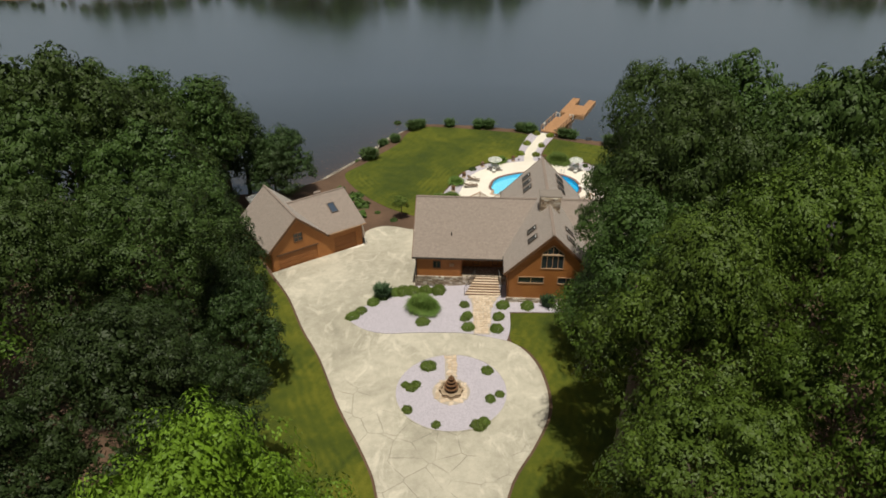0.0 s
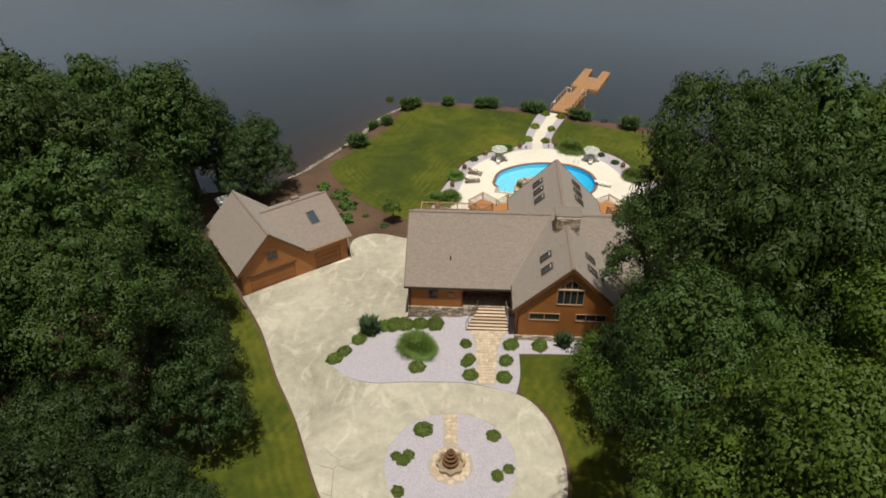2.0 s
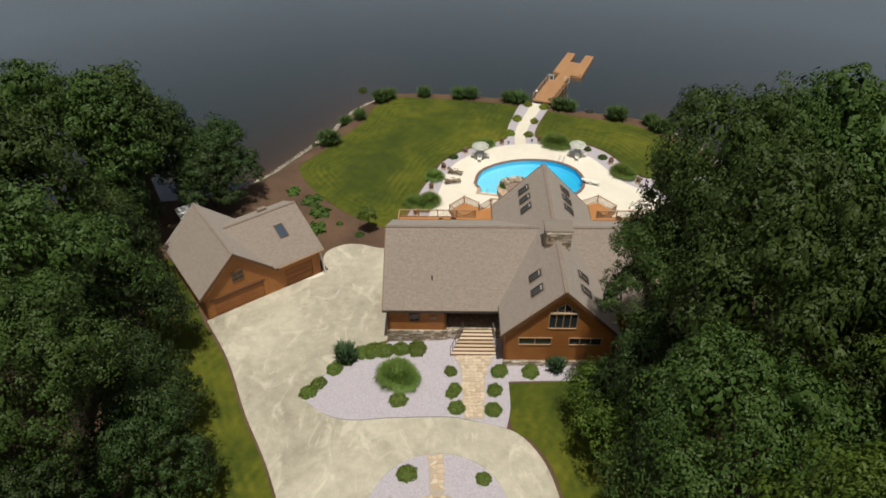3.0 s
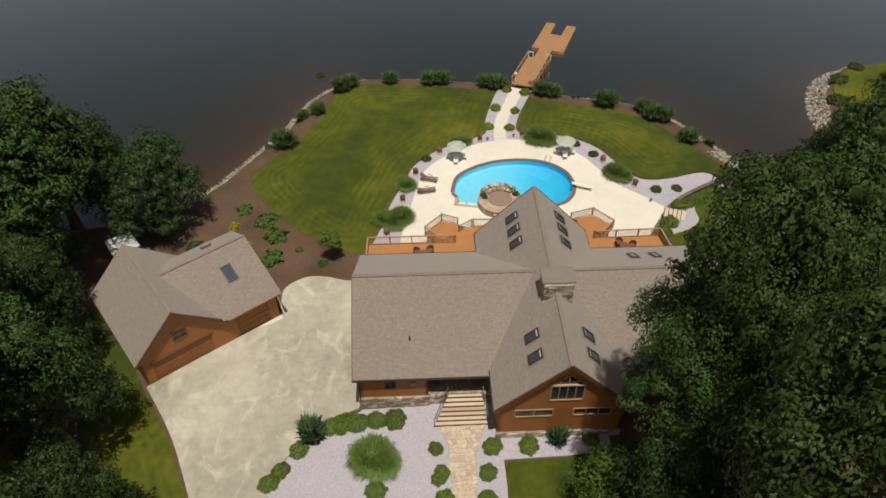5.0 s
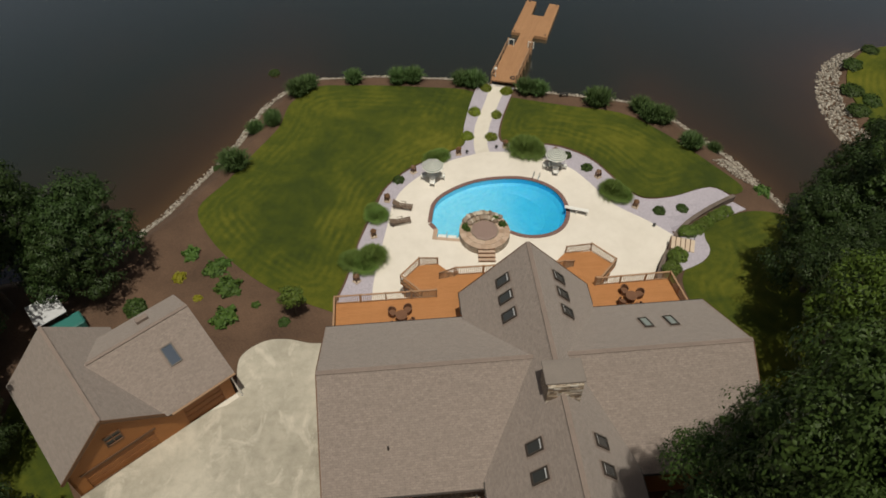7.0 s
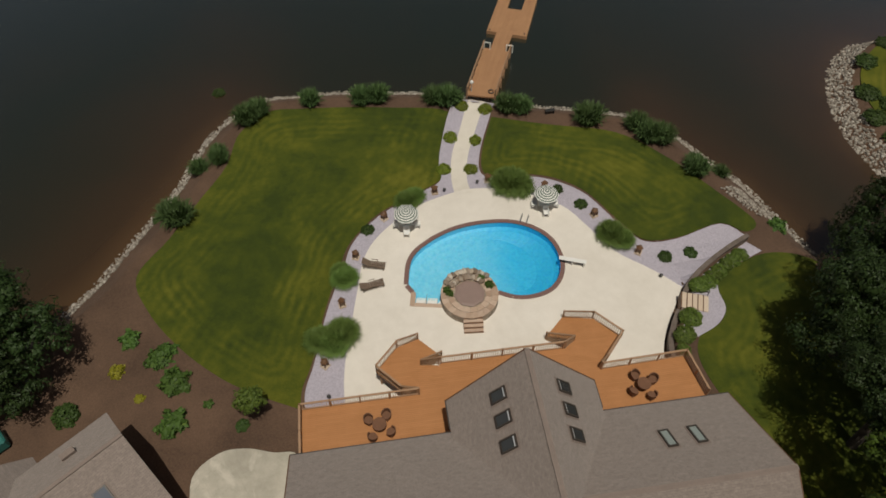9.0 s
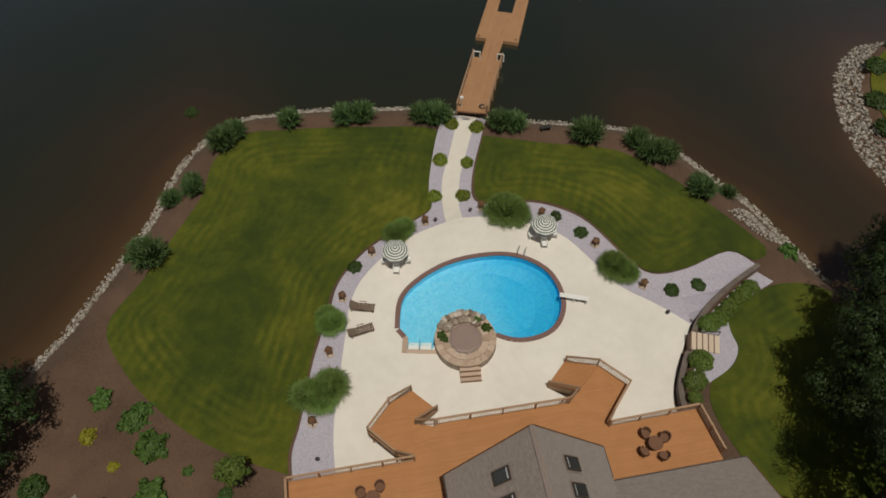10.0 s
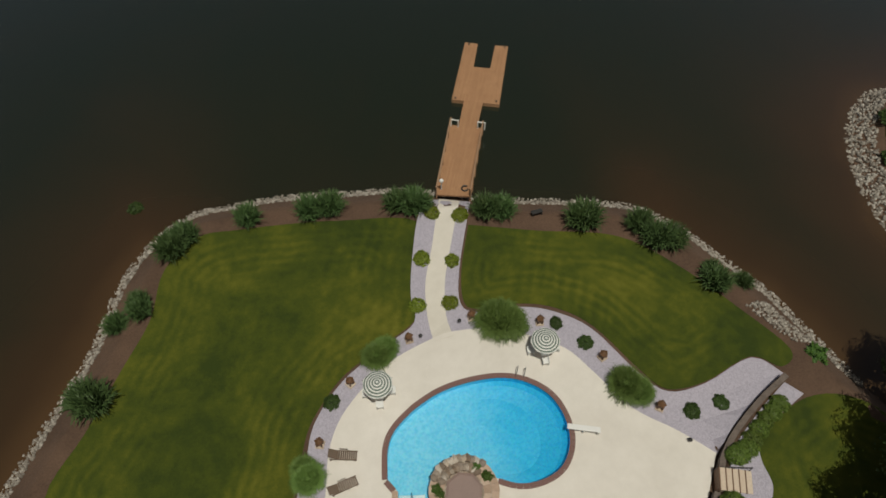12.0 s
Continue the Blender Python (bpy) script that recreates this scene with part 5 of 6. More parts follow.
plant("yucca", YUCCA_M, -6.7, 63.4, 1.5, 1.9, "spiky blue-green yucca by the drive", "yucca")
plant("shrub", DARK_M, -6.7, 63.4, 1.0, 0.9, "dark dense shrub at the foot of a yucca")
plant("yucca", YUCCA_M, 11.2, 60.9, 1.3, 1.7, "spiky blue-green yucca below the gable", "yucca")
for x, y in ((12.6, 105.7), (14.1, 109.8), (16.4, 108.9), (15.1, 105.2), (16.2, 114.0), (18.4, 113.1)):
    plant("shrub", LIME_M, x, y, 0.72, 0.7, "clipped lime-green shrub beside the dock path", group="shrubs along the dock path")
for x, y, R in ((-10.1, 111.0, 1.1), (-8.1, 111.4, 1.1), (-8.2, 112.3, 0.9), (-11.9, 104.8, 1.6), (-12.6, 105.6, 1.2), (-5.2, 116.4, 1.5), (-4.1, 117.3, 1.3), (1.2, 117.8, 1.2), (6.3, 117.0, 1.4), (8.0, 116.9, 1.4), (13.6, 115.6, 1.3), (14.9, 115.2, 1.4), (15.7, 114.9, 1.0), (20.6, 112.9, 1.4),
                (21.9, 112.5, 1.3), (28.2, 109.6, 1.6), (33.3, 106.0, 1.6), (34.4, 105.6, 1.4), (32.5, 107.8, 1.3), (35.9, 101.0, 1.3), (38.4, 100.6, 0.9), (36.2, 102.2, 0.8)):
    plant("ornamental_grass", SHORE_M, x, y, R, R * 0.95, "tussock of arching shore grass on brown mulch", "ornamental grass", "grasses along the shore")
for x, y, R in ((18.2, 102.5, 2.1), (18.9, 102.1, 1.6), (25.2, 94.9, 1.7), (25.9, 94.2, 1.4), (8.5, 102.3, 1.3), (9.2, 102.7, 1.2), (2.0, 94.8, 1.4), (1.8, 95.6, 1.1), (1.2, 89.6, 1.6), (-0.4, 89.3, 1.5), (0.4, 88.7, 1.4)):
    plant("ornamental_grass", PAMPAS_M, x, y, R, R * 0.75, "feathery green grass mound beside the pool terrace", "ornamental grass", "grasses round the terrace")
for x, y, R in ((4.6, 99.8, 0.65), (29.0, 91.8, 0.65), (31.3, 91.8, 0.6), (22.4, 101.2, 0.6), (23.9, 99.0, 0.65)):
    plant("shrub", DARK_M, x, y, R, R * 0.8, "small dark tufted shrub in lilac gravel", group="shrubs in the border")
for x, y in ((35.0, 90.4), (34.2, 90.0), (33.3, 89.6), (32.5, 89.1), (31.7, 88.6), (31.0, 88.1)):
    plant("shrub", BUSH_M, x, y, 0.72, 0.75, "dense green hedge shrub above the retaining wall", group="hedge above the wall")
for x, y, R in ((30.1, 87.9, 0.9), (28.0, 85.0, 1.0), (26.9, 83.6, 0.85), (26.3, 82.4, 0.5)):
    plant("shrub", BUSH_M, x, y, R, R * 0.95, "rounded dark green shrub above the retaining wall", group="shrubs above the wall")
for x, y, R in ((-15.1, 92.5, 0.85), (-12.8, 90.3, 1.0), (-11.5, 87.9, 1.05), (-11.8, 88.6, 0.7), (-11.6, 84.6, 1.15), (-12.2, 90.9, 0.7)):
    plant("shrub", LEAFY_M, x, y, R, R * 0.75, "loose leafy green shrub in brown mulch", group="shrubs in the mulch bed")
plant("shrub", YELLOW_M, -15.9, 89.8, 0.65, 0.5, "yellow-leaved shrub in brown mulch")
plant("shrub", YELLOW_M, -14.1, 87.2, 0.4, 0.3, "small yellow-leaved shrub in brown mulch")
plant("shrub", LEAFY_M, -9.1, 85.7, 0.4, 0.35, "small low shrub in brown mulch")
plant("shrub", DARK_M, -19.2, 86.8, 1.0, 0.9, "dark round shrub behind the garage")
plant("shrub", LEAFY_M, 40.2, 93.2, 0.8, 0.7, "loose green shrub by the stony shore")
for x, y, R in ((57.2, 104.5, 1.2), (58.4, 108.0, 1.4), (60.5, 112.2, 1.2), (57.6, 101.5, 1.3), (63.5, 114.0, 1.0), (59.5, 105.8, 1.3)):
    plant("shrub", DARK_M, x, y, R, R * 0.6, "low scrub behind the riprap of the opposite bank", group="scrub on the opposite bank")
plant("shrub", DARK_M, -8.4, 123.2, 0.7, 0.5, "half-drowned bush in the lake shallows", z=WATER)
plant("shrub", DARK_M, -14.0, 106.0, 0.5, 0.4, "small dark bush on the riprap")

# small palm-like tree in the mulch bed
rng = np.random.default_rng(60)
sapling = thing("young_tree", Matrix.Translation((-5.7, 84.2, gz(-5.7, 84.2))), "young leafy tree with a slim trunk in mulch", "tree")
bm = tube(bmesh.new(), (0, 0, -0.2), (0.1, 0.05, 2.2), 0.08, 0.05)
for a in range(5):
    tube(bm, (0.1, 0.05, 1.9), (0.1 + math.cos(a * 1.26) * 0.6, 0.05 + math.sin(a * 1.26) * 0.6, 2.6), 0.03, 0.012, 5)
part("trunk", bm, BARK, sapling)
crown = crown_mesh("crown", rng, 0.95, 1.7, 14, 150, 0.09, 0.42)
crown.materials.append(LEAF_BUSH)
part("crown", crown, LEAF_BUSH, sapling, "", Matrix.Translation((0, 0, 1.5)))
plant("shrub", DARK_M, -6.7, 83.5, 0.5, 0.45, "small dark round shrub beside the young tree")

# ---- pool ----
pool = thing("swimming_pool", pose(13.5, 94.5, PATIO_Z), "oval swimming pool with bright blue water and brick coping", "swimming pool")
ctr = Vector((13.5, 94.5))
rel = [Vector((p.x, p.y)) - ctr for p in POOL_LINE]
bm = bmesh.new()
rings = []
for k, dz in ((1.0, 0.06), (0.995, -0.5), (0.93, -0.62), (0.72, -0.72), (0.5, -0.8), (0.25, -0.8)):
    ring = []
    for r in rel:
        deep = max(0.0, min(1.0, (r.x * k - 1.0) / 3.0))
        ring.append(bm.verts.new((r.x * k, r.y * k, dz if dz > -0.55 else dz - deep * 0.5 * min(1, (1 - k) * 4.5))))
    rings.append(ring)
for a, b in zip(rings, rings[1:]):
    for i in range(len(a)):
        bm.faces.new((a[i], b[i], b[(i + 1) % len(a)], a[(i + 1) % len(a)])[::-1])
bm.faces.new(rings[-1])
bmesh.ops.recalc_face_normals(bm, faces=bm.faces[:])
part("shell", bm, POOL_FLOOR, pool, "bright blue pool lining, deep-end water tint painted in")
bm = bmesh.new()
bm.faces.new([bm.verts.new((r.x, r.y, -0.12)) for r in reversed(rel)])
pool_water = part("water", bm, POOL_WATER, pool, "clear rippled pool water")
pool_water.visible_shadow = False
tilt = pose(-5.3, -3.28, 0, 0, 0, -14.6)
for i, (x0, x1) in enumerate(((-0.88, -0.04), (0.04, 0.88))):
    part("step", boxed(x0, x1, 0.02, 0.4, -0.7, -0.06, tilt, bevel=0.02), WHITE, pool, "white pool entry step")
    part("step", boxed(x0, x1, 0.4, 0.78, -0.7, -0.3, tilt, bevel=0.02), WHITE, pool, "white pool entry step")
part("step_rail", tube(tube(bmesh.new(), tilt @ Vector((0, -0.12, 0.1)), tilt @ Vector((0, 0.0, 0.75)), 0.03, 0.03), tilt @ Vector((0, 0.0, 0.75)), tilt @ Vector((0, 0.85, 0.1)), 0.03, 0.03), METAL, pool)
for x0, x1, y0, y1 in ((-1.33, -0.93, -0.36, 1.0), (-0.92, 1.3, -0.36, -0.02)):
    part("surround", boxed(x0, x1, y0, y1, 0.085, 0.14, tilt, bevel=0.015), SPA_FLAG, pool, "tan stone surround of the entry steps")
# coping stones along the rim
rim, dense = [], []
for a, b in zip(POOL_LINE, POOL_LINE[1:] + POOL_LINE[:1]):
    for j in range(10):
        dense.append(a.lerp(b, j / 10))
run, last = 0.0, dense[0]
marks = [dense[0]]
for p in dense[1:] + dense[:1]:
    run += (p - last).length
    last = p
    if run >= 0.4:
        marks.append(p)
        run = 0.0
stone = mesh_from("coping_stone", boxed(-0.205, 0.205, -0.03, 0.36, 0.085, 0.135, bevel=0.006))
stone.materials.append(COPING)
for a, b in zip(marks, marks[1:] + marks[:1]):
    mid, d = (a + b) / 2 - ctr, (b - a)
    if d.length < 0.2 or (a.y < 92.2 and a.x < 14.4):
        continue
    out = Vector((d.y, -d.x)).normalized()
    if poly_dist(np.array([mid.x + ctr.x + out.x * 0.3]), np.array([mid.y + ctr.y + out.y * 0.3]), POOL_LINE)[0] > 0:
        out = -out
    part("coping_stone", stone, COPING, pool, "", Matrix.Translation((mid.x, mid.y, 0)) @ pose(0, 0, 0, 0, 0, math.degrees(math.atan2(out.y, out.x)) - 90) @ Matrix.Diagonal((min(d.length / 0.4, 1.3), 1, 1, 1)))

ladder = thing("pool_ladder", pose(18.25, 97.9, PATIO_Z + 0.08, 0, 0, -30), "chrome pool ladder with white treads", "pool ladder")
for x in (-0.28, 0.28):
    bm = bmesh.new()
    pts = [(x, 0.45, 0), (x, 0.42, 0.55), (x, 0.3, 0.75), (x, 0.05, 0.78), (x, -0.15, 0.6), (x, -0.2, -0.9)]
    for a, b in zip(pts, pts[1:]):
        tube(bm, a, b, 0.03, 0.03, 8)
    part("handrail", bm, METAL, ladder)
for z in (-0.25, -0.55):
    part("tread", boxed(-0.28, 0.28, -0.3, -0.15, z, z + 0.05), WHITE, ladder)

board = thing("diving_board", pose(20.9, 92.75, PATIO_Z + 0.08, 0, 0, -24), "white diving board on a low stand", "diving board")
part("plank", boxed(-1.05, 1.25, -0.2, 0.2, 0.5, 0.56, bevel=0.02), WHITE, board)
for x in (0.1, 1.1):
    part("stand", boxed(x - 0.06, x + 0.06, -0.22, 0.22, 0.0, 0.5), METAL, board)

# raised spa
SX, SY = 11.7, 90.95
spa = thing("spa", pose(SX, SY, PATIO_Z + 0.08), "raised round stone spa with a mauve cover", "spa")
part("wall", lathe(bmesh.new(), [(2.36, 0), (2.33, 0.72), (2.25, 0.74), (1.2, 0.74), (1.2, 0.6)], 36), SPA_STONE, spa, "tan stone spa wall")
part("cover", lathe(bmesh.new(), [(1.28, 0.7), (1.28, 0.8), (1.1, 0.86)], 8), SPA_COVER, spa, "mauve octagonal spa cover")
rng = np.random.default_rng(77)
for i in range(26):
    a = math.radians(40 + 100 * (i // 2) / 12.0)
    r = 1.55 if i % 2 else 2.15
    bm = bmesh.new()
    bmesh.ops.create_icosphere(bm, subdivisions=1, radius=1.0)
    for v in bm.verts:
        v.co *= rng.uniform(0.75, 1.2)
        v.co = Vector((v.co.x * 0.36, v.co.y * 0.3, v.co.z * 0.34))
    part("boulder", bm, LEDGE, spa, "", pose(r * math.cos(a), r * math.sin(a), 0.85, 0, 0, i * 50))
for r0, r1, n in ((1.31, 1.8, 13), (1.82, 2.36, 19)):
    for i in range(n):
        a0, a1 = math.radians(142 + 256 * i / n), math.radians(142 + 256 * (i + 0.96) / n)
        bm = bmesh.new()
        w0, w1 = r0 + rng.uniform(0, 0.03), r1 - rng.uniform(0, 0.03)
        q = [(w0 * math.cos(a0), w0 * math.sin(a0)), (w1 * math.cos(a0), w1 * math.sin(a0)), (w1 * math.cos(a1), w1 * math.sin(a1)), (w0 * math.cos(a1), w0 * math.sin(a1))]
        top, low = [bm.verts.new((x, y, 0.785)) for x, y in q], [bm.verts.new((x, y, 0.73)) for x, y in q]
        bm.faces.new(top)
        for k in range(4):
            bm.faces.new((low[k], low[(k + 1) % 4], top[(k + 1) % 4], top[k]))
        part("flagstone", bm, SPA_FLAG, spa)
for i in range(4):
    part("step", boxed(-0.77, 0.77, -3.27 + i * 0.32, -2.92 + i * 0.32, 0, 0.19 * (i + 1) - 0.01, pose(0.1, 0, 0, 0, 0, -8)), SPA_FLAG, spa, "tan stone step")
    part("nosing", boxed(-0.78, 0.78, -3.29 + i * 0.32, -3.22 + i * 0.32, 0.19 * (i + 1) - 0.06, 0.19 * (i + 1) + 0.004, pose(0.1, 0, 0, 0, 0, -8)), BRONZE, spa)
for dx, dy, R in ((-1.72, 0.62, 0.36), (-1.55, 0.25, 0.3), (1.2, 1.3, 0.36), (1.75, 0.5, 0.36)):
    plant("shrub", LEAFY_M, SX + dx, SY + dy, R, R * 1.2, "small potted shrub on the spa wall", z=PATIO_Z + 0.82)

# ---- terrace furniture ----
canopy = lathe(bmesh.new(), [(1.12, 0.0), (1.08, 0.06), (0.55, 0.3), (0.05, 0.5)], 8)
canopy_mesh = mesh_from("canopy", canopy)
canopy_mesh.materials.append(CANVAS)


def umbrella_table(x, y, turn):
    t = thing("garden_table", pose(x, y, PATIO_Z + 0.08, 0, 0, turn), "round white garden table below a striped umbrella", "table")
    part("tabletop", lathe(bmesh.new(), [(0.6, 0.7), (0.62, 0.73), (0.6, 0.75)], 24), WHITE, t)
    for a in range(4):
        part("leg", tube(bmesh.new(), (math.cos(a * 1.57 + 0.8) * 0.45, math.sin(a * 1.57 + 0.8) * 0.45, 0), (math.cos(a * 1.57 + 0.8) * 0.4, math.sin(a * 1.57 + 0.8) * 0.4, 0.7), 0.025, 0.025), WHITE, t)
    u = thing("garden_umbrella", pose(x, y, PATIO_Z + 0.08, 0, 0, turn), "open umbrella with grey-green and white stripes", "umbrella", "garden umbrellas")
    part("pole", tube(bmesh.new(), (0, 0, 0), (0, 0, 2.3), 0.025, 0.025), WHITE, u)
    part("canopy", canopy_mesh, CANVAS, u, "striped canvas canopy", Matrix.Translation((0, 0, 1.75)))
    for k in range(8):
        a = k * math.pi / 4
        part("rib", tube(bmesh.new(), (0, 0, 2.2), (1.05 * math.cos(a), 1.05 * math.sin(a), 1.78), 0.01, 0.01, 5), WHITE, u)
    part("finial", tube(bmesh.new(), (0, 0, 2.24), (0, 0, 2.36), 0.04, 0.02), WHITE, u)
    for k, a in enumerate((-100, -10, 80, 170)):
        garden_chair(x + 0.95 * math.cos(radians(a)), y + 0.95 * math.sin(radians(a)), a + 90, PATIO_Z + 0.08, WHITE, "white garden chair drawn up to the table", "chairs round the garden tables")


def garden_chair(x, y, turn, z, material, label, group):
    c = thing("garden_chair", pose(x, y, z, 0, 0, turn), label, "chair", group)
    part("seat", boxed(-0.26, 0.26, -0.26, 0.26, 0.4, 0.45, bevel=0.015), material, c)
    part("backrest", boxed(-0.26, 0.26, 0.22, 0.27, 0.45, 0.9, pose(0, 0.06, 0, -8), bevel=0.015), material, c)
    for sx in (-0.23, 0.23):
        part("armrest", boxed(sx - 0.03, sx + 0.03, -0.24, 0.25, 0.62, 0.65), material, c)
        for sy in (-0.22, 0.22):
            part("leg", boxed(sx - 0.02, sx + 0.02, sy - 0.02, sy + 0.02, 0, 0.62 if sy < 0 else 0.42), material, c)


umbrella_table(8.0, 99.4, 12)
umbrella_table(20.5, 99.2, 30)


def lounger(x, y, turn, lift):
    l = thing("sun_lounger", pose(x, y, PATIO_Z + 0.08, 0, 0, turn), "dark brown slatted sun lounger with raised back", "sun lounger", "sun loungers")
    for s in (-0.3, 0.3):
        part("side_rail", boxed(-0.95, 0.95, s - 0.03, s + 0.03, 0.28, 0.34), TEAK, l)
        for x0 in (-0.85, 0.8):
            part("leg", boxed(x0 - 0.03, x0 + 0.03, s - 0.03, s + 0.03, 0, 0.28), TEAK, l)
    for i in range(9):
        part("slat", boxed(-0.35 + i * 0.145, -0.24 + i * 0.145, -0.3, 0.3, 0.34, 0.365), TEAK, l)
    part("backrest", boxed(-0.75, 0.0, -0.3, 0.3, -0.02, 0.03, pose(-0.38, 0, 0.36, 0, lift, 0), bevel=0.01), TEAK, l, "raised backrest")
    for s in (-0.36, 0.36):
        part("armrest", boxed(-0.3, 0.25, s - 0.03, s + 0.03, 0.52, 0.56, bevel=0.01), TEAK, l)
        part("arm_post", boxed(0.18, 0.24, s - 0.02, s + 0.02, 0.3, 0.52), TEAK, l)



lounger(4.6, 95.7, -18, 35)
lounger(4.2, 93.7, 8, 20)


def post_lantern(x, y, turn):
    z = gz(x, y) + 0.05
    p = thing("stone_lantern", pose(x, y, z, 0, 0, turn), "small rustic stone lantern in lilac gravel", "garden lantern", "lanterns round the terrace")
    part("base", boxed(-0.3, 0.3, -0.3, 0.3, 0, 0.16, bevel=0.03), FLAG, p, "pale square stone base")
    for sx in (-0.17, 0.17):
        for sy in (-0.17, 0.17):
            part("post", boxed(sx - 0.06, sx + 0.06, sy - 0.06, sy + 0.06, 0.16, 0.72, bevel=0.015), BRONZE, p)
    part("column", boxed(-0.1, 0.1, -0.1, 0.1, 0.16, 0.62, bevel=0.02), TERRA, p)
    part("roof", lathe(bmesh.new(), [(0.34, 0.72), (0.34, 0.78), (0.18, 0.9), (0.05, 0.96)], 4), BRONZE, p, "weathered brown lantern roof")


for i, (x, y) in enumerate(((11.2, 103.0), (6.2, 100.8), (3.2, 97.0), (1.5, 92.4), (-0.4, 87.2), (21.2, 101.6), (24.6, 97.5), (26.9, 92.7), (16.3, 103.5))):
    post_lantern(x, y, i * 33)
for x, y in ((12.1, 103.0), (15.3, 103.4), (27.8, 89.9), (-0.4, 84.5)):
    b = thing("garden_light", pose(x, y, gz(x, y) + 0.05), "small dark path light in gravel", "path light", "path lights")
    part("stem", tube(bmesh.new(), (0, 0, 0), (0, 0, 0.3), 0.03, 0.03), IRON, b)
    part("hood", lathe(bmesh.new(), [(0.16, 0.3), (0.14, 0.36), (0.03, 0.42)], 10), IRON, b)

# ---- retaining wall and garden steps ----
def wall_run(name, pts, z0, z1, w, label):
    """A curved low wall of stone blocks with a capping."""
    line = spline(pts, 8, False)
    t = thing(name, Matrix.Identity(4), label, "retaining wall", kind="structure")
    courses = max(1, int((z1 - z0) / 0.22))
    for c in range(courses):
        for i in range(len(line) - 1):
            a, b = line[i], line[i + 1]
            zc = z0 + c * (z1 - z0) / courses
            bm = beam(bmesh.new(), (a.x, a.y, zc + 0.11), (b.x, b.y, zc + 0.11), w, (z1 - z0) / courses - 0.012)
            part("block", bm, WALLSTONE, t)
    for i in range(len(line) - 1):
        a, b = line[i], line[i + 1]
        part("capstone", beam(bmesh.new(), (a.x, a.y, z1 + 0.04), (b.x, b.y, z1 + 0.04), w + 0.1, 0.08), WALLSTONE, t)
    return t


wall_run("retaining_wall", [(36.5, 92.1), (33.8, 91.0), (31.0, 89.5), (29.3, 88.2), (28.6, 87.3)], PATIO_Z - 0.1, -2.6, 0.3, "curved stone retaining wall between gravel and hedge")
wall_run("retaining_wall", [(27.6, 86.1), (26.6, 84.8), (25.8, 83.4), (25.5, 82.0), (25.5, 81.0)], PATIO_Z - 0.1, -2.5, 0.3, "curved stone retaining wall beside the terrace")
STEP_M = pose(27.9, 86.9, PATIO_Z + 0.08, 0, 0, -25)
steps = thing("garden_steps", STEP_M, "tan stone garden steps with dark timber edges", "steps")
for i in range(5):
    p = STEP_M @ Vector((0.4 + i * 0.42, 0, 0))
    rise = max(0.17 * (i + 1), max(gz(p.x, p.y + k) for k in (-0.7, 0, 0.7)) - PATIO_Z + 0.08)
    part("tread", boxed(0.15 + i * 0.42, 0.57 + i * 0.42, -0.75, 0.75, -0.3, rise), FLAG, steps)
    part("edging", boxed(0.13 + i * 0.42, 0.21 + i * 0.42, -0.77, 0.77, -0.1, rise + 0.015), TRIM, steps)
bm = beam(bmesh.new(), (0.1, 0.8, 0.9), (2.2, 0.8, 1.7), 0.06, 0.06)
for x in (0.15, 1.15, 2.15):
    tube(bm, (x, 0.8, 0.0), (x, 0.8, 0.9 + (x - 0.1) * 0.38), 0.03, 0.03, 6)
part("handrail", bm, IRON, steps)

# ---- deck behind the house ----
DECK_Z, LAND_Z = 0.1, -1.35


def slab(name, pts, z, thick, material, parent, label=""):
    bm = bmesh.new()
    f = bm.faces.new([bm.verts.new((p[0], p[1], z)) for p in pts])
    g = bmesh.ops.extrude_face_region(bm, geom=[f])["geom"]
    for v in g:
        if isinstance(v, bmesh.types.BMVert):
            v.co.z -= thick
    bmesh.ops.recalc_face_normals(bm, faces=bm.faces[:])
    return part(name, bm, material, parent, label)


deck = thing("deck", Matrix.Identity(4), "raised orange-stained timber deck with two stair landings", "deck")
slab("deck_floor", [(-2.4, 78.3), (-2.15, 82.3), (6.0, 81.85), (7.9, 83.9), (16.8, 83.35), (18.9, 81.2), (25.1, 81.0), (25.3, 77.0)], DECK_Z, 0.2, DECK, deck, "orange-stained deck boards")
slab("landing", [(3.3, 84.9), (5.1, 86.6), (6.6, 84.7), (4.9, 82.9)], LAND_Z, 0.2, DECK, deck, "orange-stained stair landing")
slab("landing", [(20.2, 86.1), (21.8, 84.1), (19.9, 82.3), (18.1, 84.4)], LAND_Z, 0.2, DECK, deck, "orange-stained stair landing")
for x, y in ((-1.9, 82.0), (2, 81.8), (5.8, 81.6), (8.1, 83.6), (12.3, 83.4), (16.6, 83.1), (19, 81), (22, 80.8), (24.8, 80.7)):
    part("deck_post", boxed(x - 0.09, x + 0.09, y - 0.09, y + 0.09, PATIO_Z, DECK_Z - 0.2), RAIL, deck)
for x, y in ((3.6, 84.9), (5.1, 86.2), (4.9, 83.2), (20.2, 85.7), (21.4, 84.1), (19.9, 82.7)):
    part("deck_post", boxed(x - 0.08, x + 0.08, y - 0.08, y + 0.08, PATIO_Z, LAND_Z - 0.2), RAIL, deck)
part("rim_board", beam(bmesh.new(), (-2.18, 82.33, 0.0), (6.0, 81.88, 0.0), 0.05, 0.26), RAIL, deck)


